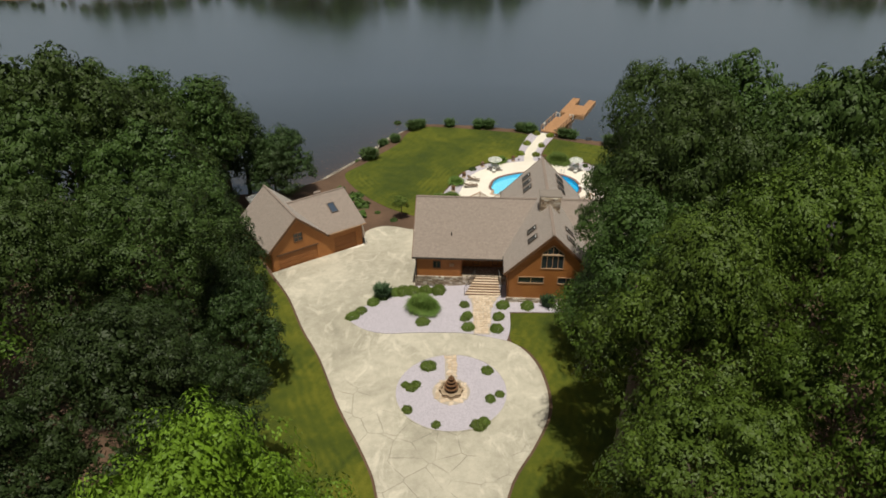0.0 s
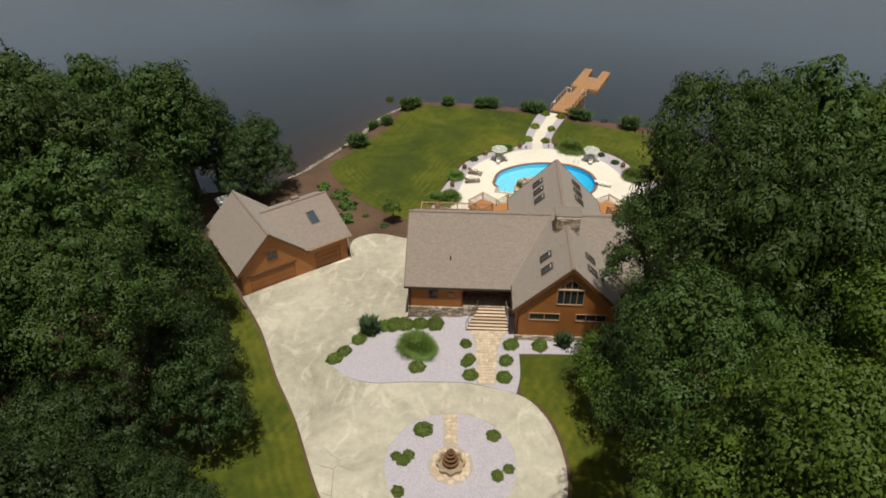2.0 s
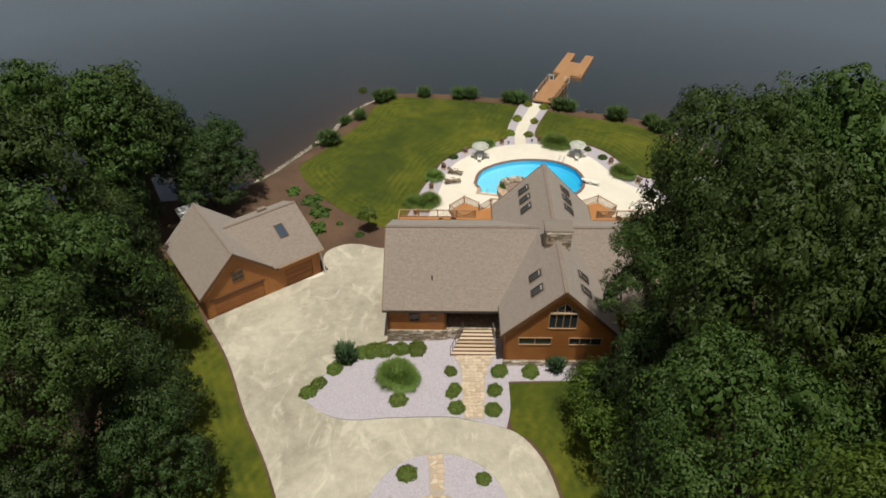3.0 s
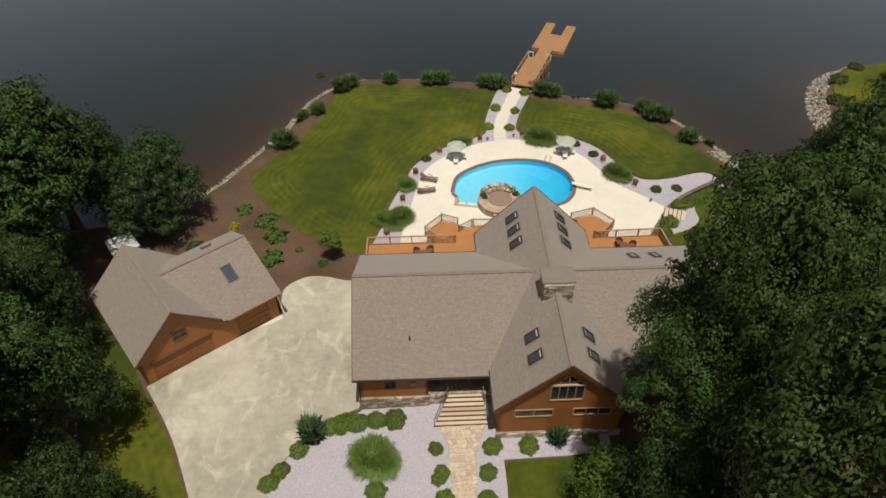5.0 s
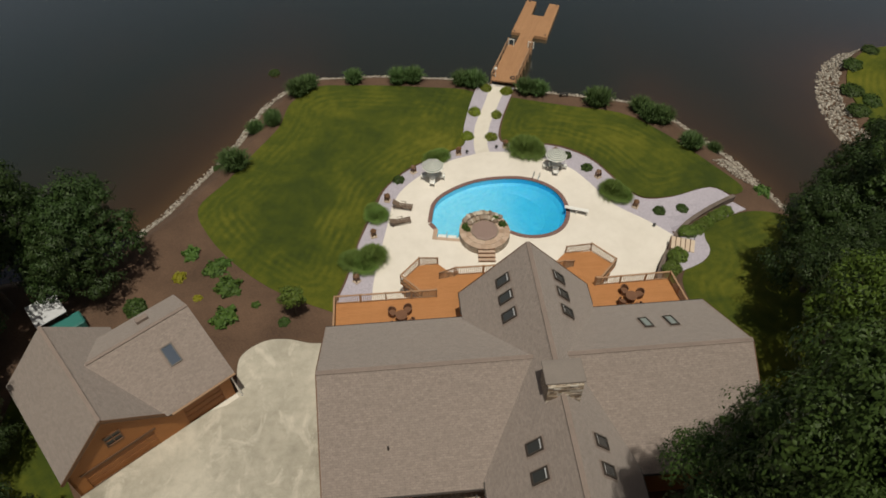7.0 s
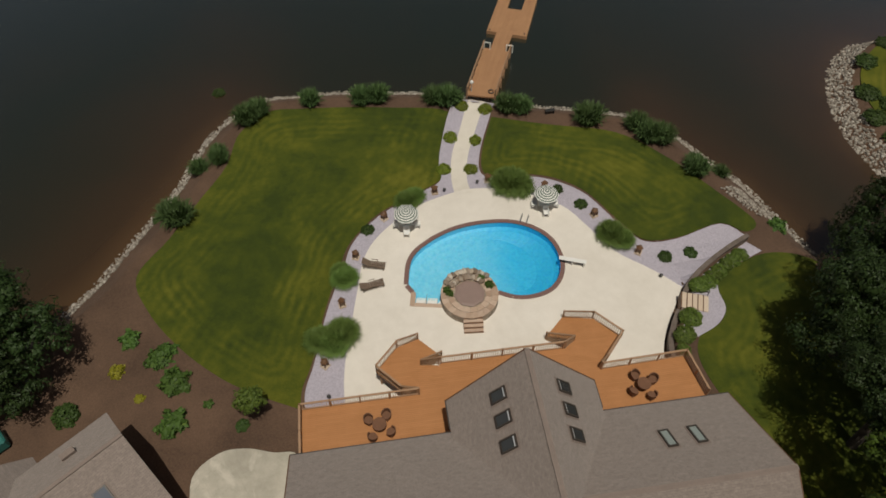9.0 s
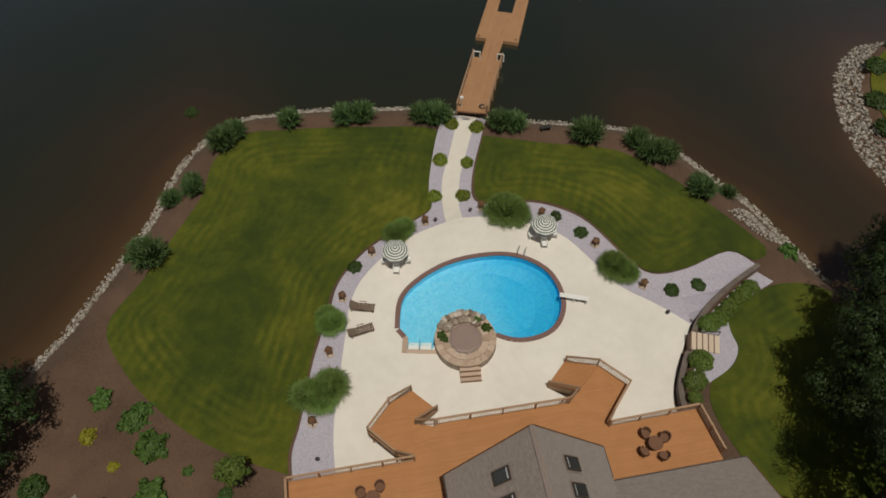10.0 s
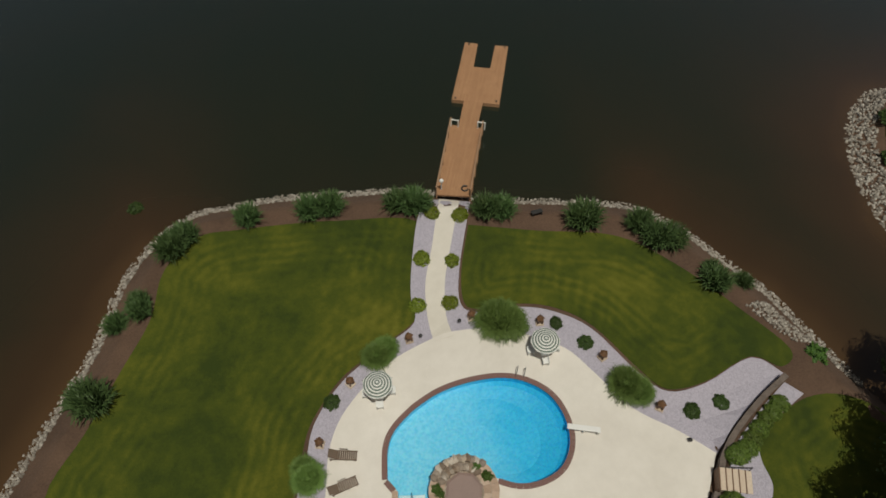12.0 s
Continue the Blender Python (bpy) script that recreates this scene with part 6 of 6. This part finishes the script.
def flight(a0, a1, b0, b1, z0, z1, n, material, parent):
    """Treads that go from the edge a0-a1 at z0 to the edge b0-b1 at z1."""
    a0, a1, b0, b1 = Vector(a0), Vector(a1), Vector(b0), Vector(b1)
    for i in range(n - 1):
        s, e = i / (n - 1), (i + 1.08) / (n - 1)
        q = [a0.lerp(b0, s), a1.lerp(b1, s), a1.lerp(b1, e), a0.lerp(b0, e)]
        slab("tread", q, z0 + (z1 - z0) * (i + 1) / n, 0.06, material, parent)
    for a, b in ((a0, b0), (a1, b1)):
        part("stringer", beam(bmesh.new(), (a.x, a.y, z0 - 0.3), (b.x, b.y, z1 + 0.02), 0.06, 0.28), RAIL, parent)


flight((6.0, 81.85), (7.75, 83.75), (4.9, 82.9), (6.6, 84.7), DECK_Z, LAND_Z, 7, DECK, deck)
flight((5.1, 86.6), (6.6, 84.7), (6.9, 88.0), (8.4, 86.1), LAND_Z, PATIO_Z + 0.08, 10, DECK, deck)
flight((16.9, 83.25), (18.8, 81.3), (18.1, 84.4), (19.9, 82.3), DECK_Z, LAND_Z, 7, DECK, deck)
flight((20.2, 86.1), (18.1, 84.4), (18.6, 87.7), (16.7, 86.1), LAND_Z, PATIO_Z + 0.08, 10, DECK, deck)

bal_mesh = mesh_from("baluster", boxed(-0.02, 0.02, -0.02, 0.02, 0.08, 0.88))
bal_mesh.materials.append(BALUSTER)
rail_post = mesh_from("post", boxed(-0.055, 0.055, -0.055, 0.055, -0.1, 1.02, bevel=0.012))
rail_post.materials.append(RAIL)


def railing(pts, label="timber railing with square balusters round the deck"):
    """One straight length of railing from pts[0] to pts[1] (feet)."""
    a, b = Vector(pts[0]), Vector(pts[1])
    t = thing("deck_railing", Matrix.Translation(a), label, "railing", "railings of the deck")
    d = b - a
    up = Vector((0, 0, 0.93))
    part("top_rail", beam(bmesh.new(), up, d + up, 0.14, 0.05), RAIL, t)
    part("bottom_rail", beam(bmesh.new(), Vector((0, 0, 0.1)), d + Vector((0, 0, 0.1)), 0.06, 0.05), RAIL, t)
    n = max(1, round(d.length / 2.1))
    for i in range(n + 1):
        part("post", rail_post, RAIL, t, "", Matrix.Translation(d * (i / n)))
    m = max(2, int(d.length / 0.16))
    for i in range(1, m):
        part("baluster", bal_mesh, BALUSTER, t, "", Matrix.Translation(d * (i / m)))


D, L, G = DECK_Z, LAND_Z, PATIO_Z + 0.15
for pts in (((-2.35, 78.6, D), (-2.1, 82.25, D)), ((-2.1, 82.25, D), (5.95, 81.8, D)), ((7.9, 83.85, D), (12.3, 83.58, D)), ((12.3, 83.58, D), (16.75, 83.3, D)), ((18.9, 81.15, D), (25.05, 80.95, D)), ((25.05, 80.95, D), (25.3, 77.8, D)),
            ((4.9, 82.9, L), (3.35, 84.9, L)), ((3.35, 84.9, L), (5.1, 86.55, L)), ((5.1, 86.6, L), (6.9, 88.0, G)), ((6.6, 84.7, L), (8.4, 86.1, G)), ((7.75, 83.85, D), (6.6, 84.7, L)), ((5.95, 81.85, D), (4.9, 82.9, L)),
            ((20.2, 86.1, L), (21.75, 84.1, L)), ((21.75, 84.1, L), (19.9, 82.35, L)), ((20.2, 86.1, L), (18.6, 87.7, G)), ((18.1, 84.4, L), (16.7, 86.1, G)), ((16.85, 83.3, D), (18.1, 84.4, L)), ((18.85, 81.25, D), (19.9, 82.35, L))):
    railing(pts)


def tub_chair(x, y, turn):
    """A round-backed wicker chair; its back stands towards its own +y."""
    c = thing("wicker_chair", pose(x, y, DECK_Z, 0, 0, turn), "round-backed brown wicker chair at a deck table", "chair", "chairs on the deck")
    part("seat", lathe(bmesh.new(), [(0.27, 0.1), (0.3, 0.36), (0.3, 0.43), (0.24, 0.45)], 18), WICKER, c)
    bm = bmesh.new()
    rings = []
    for i in range(13):
        a = radians(-25 + i * 230 / 12)
        h = 0.62 + 0.2 * math.sin(math.pi * i / 12)
        rings.append([bm.verts.new((r * math.cos(a), r * math.sin(a), z)) for r, z in ((0.28, 0.4), (0.3, h), (0.36, h), (0.33, 0.36))])
    for p, q in zip(rings, rings[1:]):
        for k in range(4):
            bm.faces.new((p[k], q[k], q[(k + 1) % 4], p[(k + 1) % 4]))
    bm.faces.new(rings[0])
    bm.faces.new(rings[-1][::-1])
    bmesh.ops.recalc_face_normals(bm, faces=bm.faces[:])
    part("backrest", bm, WICKER, c, "curved wicker back and arms")
    for sx in (-0.2, 0.2):
        for sy in (-0.2, 0.2):
            part("leg", boxed(sx - 0.025, sx + 0.025, sy - 0.025, sy + 0.025, 0, 0.14), WICKER, c)


def deck_set(x, y, turn, n):
    t = thing("deck_table", pose(x, y, DECK_Z, 0, 0, turn), "round dark brown table on the deck", "table", "tables on the deck")
    part("tabletop", lathe(bmesh.new(), [(0.45, 0.68), (0.48, 0.72), (0.46, 0.75)], 24), WICKER, t)
    part("pedestal", tube(bmesh.new(), (0, 0, 0), (0, 0, 0.7), 0.22, 0.07, 12), WICKER, t)
    for k in range(n):
        a = turn + k * 360 / n
        tub_chair(x + 0.86 * math.cos(radians(a)), y + 0.86 * math.sin(radians(a)), a - 90)


deck_set(2.95, 79.9, 50, 4)
deck_set(21.2, 79.2, 20, 4)

# ---- front steps, walk, fountain ----
front = thing("front_steps", pose(-3.0, 65.0, 0, 0, 0, -3.0), "flared tan stone front steps with dark nosings", "steps")
N = 7
for i in range(N):
    s, e = i / N, (i + 1) / N
    z = 0.34 - (i + 1) * 1.06 / (N + 1)
    w0, w1 = (6.65 - 1.15 * s, 9.1 + 0.3 * s), (6.65 - 1.15 * e, 9.1 + 0.3 * e)
    v0, v1 = 0.4 - 2.2 * s, 0.4 - 2.2 * e
    slab("tread", [(w0[0], v0), (w1[0], v1), (w1[1], v1), (w0[1], v0)], z, 0.5, FLAG, front, "pale tan stone tread")
    part("nosing", boxed(w1[0] - 0.02, w1[1] + 0.02, v1 - 0.03, v1 + 0.05, z - 0.06, z + 0.012), TRIM, front)
for k, (u0, u1) in enumerate(((6.6, 5.45), (9.15, 9.45))):
    bm = beam(bmesh.new(), (u0, 0.4, 1.25), (u1, -1.8, 0.2), 0.05, 0.05)
    for s in np.linspace(0, 1, 6):
        u, v, z = u0 + (u1 - u0) * s, 0.4 - 2.2 * s, 0.3 - 1.05 * s
        tube(bm, (u, v, z), (u, v, z + 0.92), 0.022, 0.022, 6)
    part("handrail", bm, IRON, front, "black iron handrail")


def flagging(name, outline, label, seed, size, off):
    """A bed of mortar with irregular flagstones laid in it."""
    bed = sheet(name, outline, MORTAR, label, off, category="path", step=1.2)
    rng = np.random.default_rng(seed)
    lo, hi = np.array(outline).min(0), np.array(outline).max(0)
    nx, ny = int((hi[0] - lo[0]) / size) + 2, int((hi[1] - lo[1]) / size) + 2
    J = rng.uniform(-0.3, 0.3, (nx + 1, ny + 1, 2)) * size
    for i in range(nx):
        for j in range(ny):
            q = []
            for a, b in ((0, 0), (1, 0), (1, 1), (0, 1)):
                q.append(np.array([lo[0] + (i + a + 0.5 * ((j + b) % 2) - 0.5) * size, lo[1] + (j + b - 0.3) * size]) + J[i + a, j + b])
            c = sum(q) / 4
            if poly_dist(np.array([c[0]]), np.array([c[1]]), outline)[0] < size * 0.32:
                continue
            bm = bmesh.new()
            k = rng.uniform(0.82, 0.9)
            z = gz(c[0], c[1]) + off
            top = [bm.verts.new((*(c + (p - c) * k), z + 0.03)) for p in q]
            low = [bm.verts.new((*(c + (p - c) * (k + 0.05)), z - 0.02)) for p in q]
            bm.faces.new(top)
            for m in range(4):
                bm.faces.new((low[m], low[(m + 1) % 4], top[(m + 1) % 4], top[m]))
            part("flagstone", bm, FLAG, bed)
    return bed


island = [Vector((0.75 + 5.15 * math.cos(a * 0.131), 48.1 + 5.0 * math.sin(a * 0.131))) for a in range(48)]
sheet("gravel_island", island, GRAVEL, "round pale lilac gravel island in the drive", 0.075, category="gravel bed")
ring_bm = bmesh.new()
for i in range(48):
    a, b = island[i], island[(i + 1) % 48]
    beam(ring_bm, (a.x, a.y, gz(a.x, a.y) + 0.05), (b.x, b.y, gz(b.x, b.y) + 0.05), 0.09, 0.1)
setting("edging", ring_bm, DRIVE, "pale concrete edging round the gravel island", "kerb")
flagging("stone_walk", spline([(2.55, 63.2), (3.1, 61.4), (3.15, 58), (3.1, 56.1), (4.8, 56.0), (5.0, 58.5), (5.35, 61), (6.35, 62.9)], 3, True, (0, 3, 4, 7)), "tan flagstone walk to the front steps", 5, 0.36, 0.1)
flagging("fountain_ring", [Vector((0.75 + 1.75 * math.cos(a * 0.262), 48.0 + 1.7 * math.sin(a * 0.262))) for a in range(24)], "tan flagstone ring round the fountain", 6, 0.42, 0.1)
flagging("island_walk", [Vector(p) for p in ((0.2, 49.7), (1.3, 49.7), (1.35, 53.0), (0.15, 53.0))], "short tan flagstone path across the gravel island", 7, 0.42, 0.11)

fx, fy = 0.75, 48.0
fountain = thing("fountain", pose(fx, fy, gz(fx, fy) + 0.1), "tiered dark bronze garden fountain", "fountain")
basin = bmesh.new()
prof = [(1.0, 0.0), (1.05, 0.1), (1.0, 0.36), (1.08, 0.42), (0.9, 0.44), (0.85, 0.2)]
rings = [[basin.verts.new((r * (1 + 0.09 * math.cos(i * 6.28319 / 32 * 8)) * math.cos(i * 6.28319 / 32), r * (1 + 0.09 * math.cos(i * 6.28319 / 32 * 8)) * math.sin(i * 6.28319 / 32), z)) for i in range(32)] for r, z in prof]
for a, b in zip(rings, rings[1:]):
    for i in range(32):
        basin.faces.new((a[i], a[(i + 1) % 32], b[(i + 1) % 32], b[i]))
basin.faces.new(rings[-1])
part("basin", basin, TERRA, fountain, "scalloped tan basin")
for r, z in ((0.62, 0.55), (0.5, 0.95), (0.38, 1.3), (0.26, 1.6)):
    part("tier", lathe(bmesh.new(), [(0.12, z - 0.25), (0.16, z - 0.12), (r, z), (r * 1.05, z + 0.08), (r * 0.9, z + 0.09), (0.1, z + 0.04)], 20), BRONZE, fountain, "dark bronze bowl")
part("finial", lathe(bmesh.new(), [(0.1, 1.6), (0.13, 1.72), (0.05, 1.85), (0.08, 1.9), (0.02, 2.02)], 12), BRONZE, fountain)

# ---- dock ----
dock = thing("dock", Matrix.Identity(4), "orange-brown timber dock with gangway and forked float", "dock")


def dock_slab(name, pts, zs, thick, label):
    bm = bmesh.new()
    f = bm.faces.new([bm.verts.new((p[0], p[1], z)) for p, z in zip(pts, zs)])
    for v in bmesh.ops.extrude_face_region(bm, geom=[f])["geom"]:
        if isinstance(v, bmesh.types.BMVert):
            v.co.z -= thick
    bmesh.ops.recalc_face_normals(bm, faces=bm.faces[:])
    return part(name, bm, DOCK, dock, label)


dock_slab("pier", [(17.15, 116.0), (20.0, 114.95), (23.75, 122.75), (20.95, 124.1)], (-3.75, -3.75, -4.35, -4.35), 0.18, "sloping plank pier")
dock_slab("gangway", [(21.6, 123.6), (23.2, 122.9), (25.0, 126.4), (23.3, 127.2)], (-4.36, -4.36, -4.8, -4.8), 0.14, "plank gangway")
dock_slab("float", [(22.2, 127.7), (26.45, 125.7), (30.1, 133.4), (28.85, 133.95), (27.25, 130.8), (25.7, 131.5), (27.2, 134.7), (26.0, 135.3)], [-4.85] * 8, 0.42, "forked floating platform")
for a, b in (((17.2, 116.05, -3.75), (20.95, 124.0, -4.35)), ((19.95, 115.0, -3.75), (23.7, 122.75, -4.35))):
    a, b = Vector(a), Vector(b)
    bm = beam(bmesh.new(), a + Vector((0, 0, 0.95)), b + Vector((0, 0, 0.95)), 0.12, 0.05)
    beam(bm, a + Vector((0, 0, 0.5)), b + Vector((0, 0, 0.5)), 0.05, 0.08)
    part("handrail", bm, RAIL, dock, "pale timber handrail")
    for i in range(6):
        p = a.lerp(b, i / 5)
        part("post", boxed(p.x - 0.06, p.x + 0.06, p.y - 0.06, p.y + 0.06, -7.0, p.z + 1.0), RAIL, dock)
for x, y in ((21.25, 123.75), (23.55, 122.75)):
    part("gate_rail", beam(bmesh.new(), (x - 0.3, y + 0.15, -3.5), (x + 0.3, y - 0.15, -3.5), 0.1, 0.06), WHITE, dock)
    for s in (-0.3, 0.3):
        part("post", boxed(x + s - 0.05, x + s + 0.05, y - s / 2 - 0.05, y - s / 2 + 0.05, -4.4, -3.45), WHITE, dock)
for x, y in ((22.6, 127.8), (26.3, 126.2), (29.7, 133.3), (26.3, 134.9)):
    part("pile", tube(bmesh.new(), (x, y, -8), (x, y, -4.75), 0.1, 0.1), BARK, dock)
globe = thing("dock_lamp", pose(17.75, 116.4, -3.75), "white globe lamp on the dock's shore end", "lamp")
part("post", tube(bmesh.new(), (0, 0, 0), (0, 0, 1.0), 0.05, 0.05), WHITE, globe)
part("globe", lathe(bmesh.new(), [(0.05, 1.0), (0.17, 1.1), (0.2, 1.2), (0.14, 1.33), (0.03, 1.38)], 14), WHITE, globe)
coil = thing("coiled_hose", pose(19.75, 115.9, -3.75), "dark coiled hose lying on the dock", "hose")
bm = bmesh.new()
for k in range(20):
    a, b = math.radians(30 + k * 15), math.radians(45 + k * 15)
    tube(bm, (0.28 * math.cos(a), 0.28 * math.sin(a), 0.07), (0.28 * math.cos(b), 0.28 * math.sin(b), 0.07), 0.06, 0.06, 6)
part("coil", bm, IRON, coil)

# ---- shed behind the garage ----
sz = gz(-25.4, 86.2)
shed = thing("garden_shelter", pose(-25.5, 86.2, sz, 0, 0, 32), "small shelter with a pale sheet roof and teal tarpaulin", "shelter")
part("roof", boxed(-1.3, 1.2, -1.2, 1.3, 1.95, 2.02, pose(0, 0, 0, 4, -3, 0)), ROOF_METAL, shed, "pale weathered sheet roof")
for x in (-1.1, 1.0):
    for y in (-1.0, 1.1):
        part("post", boxed(x - 0.05, x + 0.05, y - 0.05, y + 0.05, -0.2, 1.97), BARK, shed)
part("tarpaulin", boxed(-1.1, 1.9, -2.4, -0.9, 0.1, 1.1, bevel=0.12), TEAL, shed, "teal tarpaulin over stored goods")
brace = thing("fire_pit", pose(24.7, 111.4, gz(24.7, 111.4)), "small dark iron bench on the shore mulch", "bench")
part("seat", boxed(-0.5, 0.5, -0.2, 0.2, 0.38, 0.43), IRON, brace)
for s in (-0.4, 0.4):
    part("leg", boxed(s - 0.04, s + 0.04, -0.18, 0.18, 0, 0.38), IRON, brace)

# ---- riprap along the shores ----
def rock_mesh(name, places, seed):
    """Many angular stones in one mesh."""
    rng = np.random.default_rng(seed)
    bm = bmesh.new()
    bmesh.ops.create_icosphere(bm, subdivisions=1, radius=1.0)
    base = np.array([v.co[:] for v in bm.verts])
    tri = np.array([[v.index for v in f.verts] for f in bm.faces])
    bm.free()
    n = len(places)
    co = base[None] * rng.uniform(0.7, 1.25, (n, len(base), 1))
    co = co * (places[:, 3:4, None] * rng.uniform(0.6, 1.2, (n, 1, 3)))
    a = rng.uniform(0, 6.28, n)
    ca, sa = np.cos(a)[:, None], np.sin(a)[:, None]
    x, y = co[..., 0] * ca - co[..., 1] * sa, co[..., 0] * sa + co[..., 1] * ca
    co = np.stack([x, y, co[..., 2]], -1) + places[:, None, :3]
    f = (tri[None] + (np.arange(n) * len(base))[:, None, None]).reshape(-1)
    me = bpy.data.meshes.new(name)
    me.vertices.add(n * len(base))
    me.vertices.foreach_set("co", co.reshape(-1))
    me.loops.add(len(f))
    me.loops.foreach_set("vertex_index", f.astype(np.int32))
    me.polygons.add(len(f) // 3)
    me.polygons.foreach_set("loop_start", (np.arange(len(f) // 3) * 3).astype(np.int32))
    me.update(calc_edges=True)
    return me


def scatter(line, inner, outer, per_m, size, seed):
    rng = np.random.default_rng(seed)
    out = []
    for a, b in zip(line, line[1:]):
        d = b - a
        n = Vector((d.y, -d.x)).normalized()
        for _ in range(int(d.length * per_m) + 1):
            p = a + d * rng.uniform() + n * rng.uniform(-outer, inner)
            out.append((p.x, p.y, 0, size * rng.uniform(0.5, 1.5)))
    out = np.array(out)
    out[:, 2] = np.maximum(ground(out[:, 0], out[:, 1]), WATER - 0.1) + 0.05
    return out


main_shore = [p for p in SHORE if -22 < p.x < 44 and p.y > 90]
cove_shore = [p for p in SHORE if 53 < p.x < 90 and p.y > 90]
def stone_material():
    m, t, b = mat_nodes("riprap_stones", 0.9)
    g = t.nodes.new("ShaderNodeNewGeometry")
    c = ramp(t, g.outputs["Random Per Island"], [(0.0, (0.1, 0.08, 0.062)), (0.5, (0.26, 0.225, 0.185)), (1.0, (0.52, 0.48, 0.42))])
    t.links.new(mix(t, 0.3, c, ramp(t, noise_tex(t, coords(t), 5, 4), [(0.3, (0.16, 0.13, 0.1)), (0.7, (0.5, 0.46, 0.4))])), b.inputs["Base Color"])
    return m


RIPRAP = stone_material()
setting("riprap", rock_mesh("riprap", scatter(main_shore, 0.75, 0.25, 55, 0.115, 91), 92), RIPRAP, "pale angular riprap stones along the lake shore", "rocks", "stuff")
setting("riprap", rock_mesh("riprap", scatter(cove_shore, 2.0, 0.3, 60, 0.15, 93), 94), RIPRAP, "grey riprap stones on the opposite bank", "rocks", "stuff")
patch = np.array([(x, y, 0, 0.13) for x, y in zip(np.random.default_rng(3).uniform(38.2, 40.4, 320), np.random.default_rng(4).uniform(94.5, 98.5, 320))])
patch[:, 0] -= (patch[:, 1] - 96.5) * 0.45
patch[:, 2] = ground(patch[:, 0], patch[:, 1]) + 0.05
setting("riprap", rock_mesh("riprap", patch, 95), RIPRAP, "patch of grey stones above the shore", "rocks", "stuff")

# ---- far bank ----
rng = np.random.default_rng(8)
C, Nn, S = [], [], []
for i in range(420):
    x = rng.uniform(-260, 330)
    d = rng.uniform(2, 26)
    y = 228 + 9 * math.sin(x * 0.021 + 1.0) + 4 * math.sin(x * 0.07) + d
    h = (6.5 + 5 * math.sin(x * 0.027 + 2.2) + 4 * math.sin(x * 0.11)) * rng.uniform(0.7, 1.15)
    if h < 4:
        h = rng.uniform(1.5, 3.5)
    k = 90
    dd = rng.normal(size=(k, 3))
    dd /= np.linalg.norm(dd, axis=1, keepdims=True)
    c = np.array([x, y, gz(x, y) + h * 0.55]) + dd * np.array([h * 0.36, h * 0.36, h * 0.52]) * rng.uniform(0.75, 1.05, (k, 1))
    C.append(c)
    Nn.append(dd)
    S.append(np.full(k, max(0.5, h * 0.085)))
far = leaf_mesh("far_woods", np.concatenate(C), np.concatenate(Nn), np.concatenate(S), rng, 0.8)
setting("far_woods", far, LEAF_DARK, "distant green woods on the far bank", "woods", "stuff")
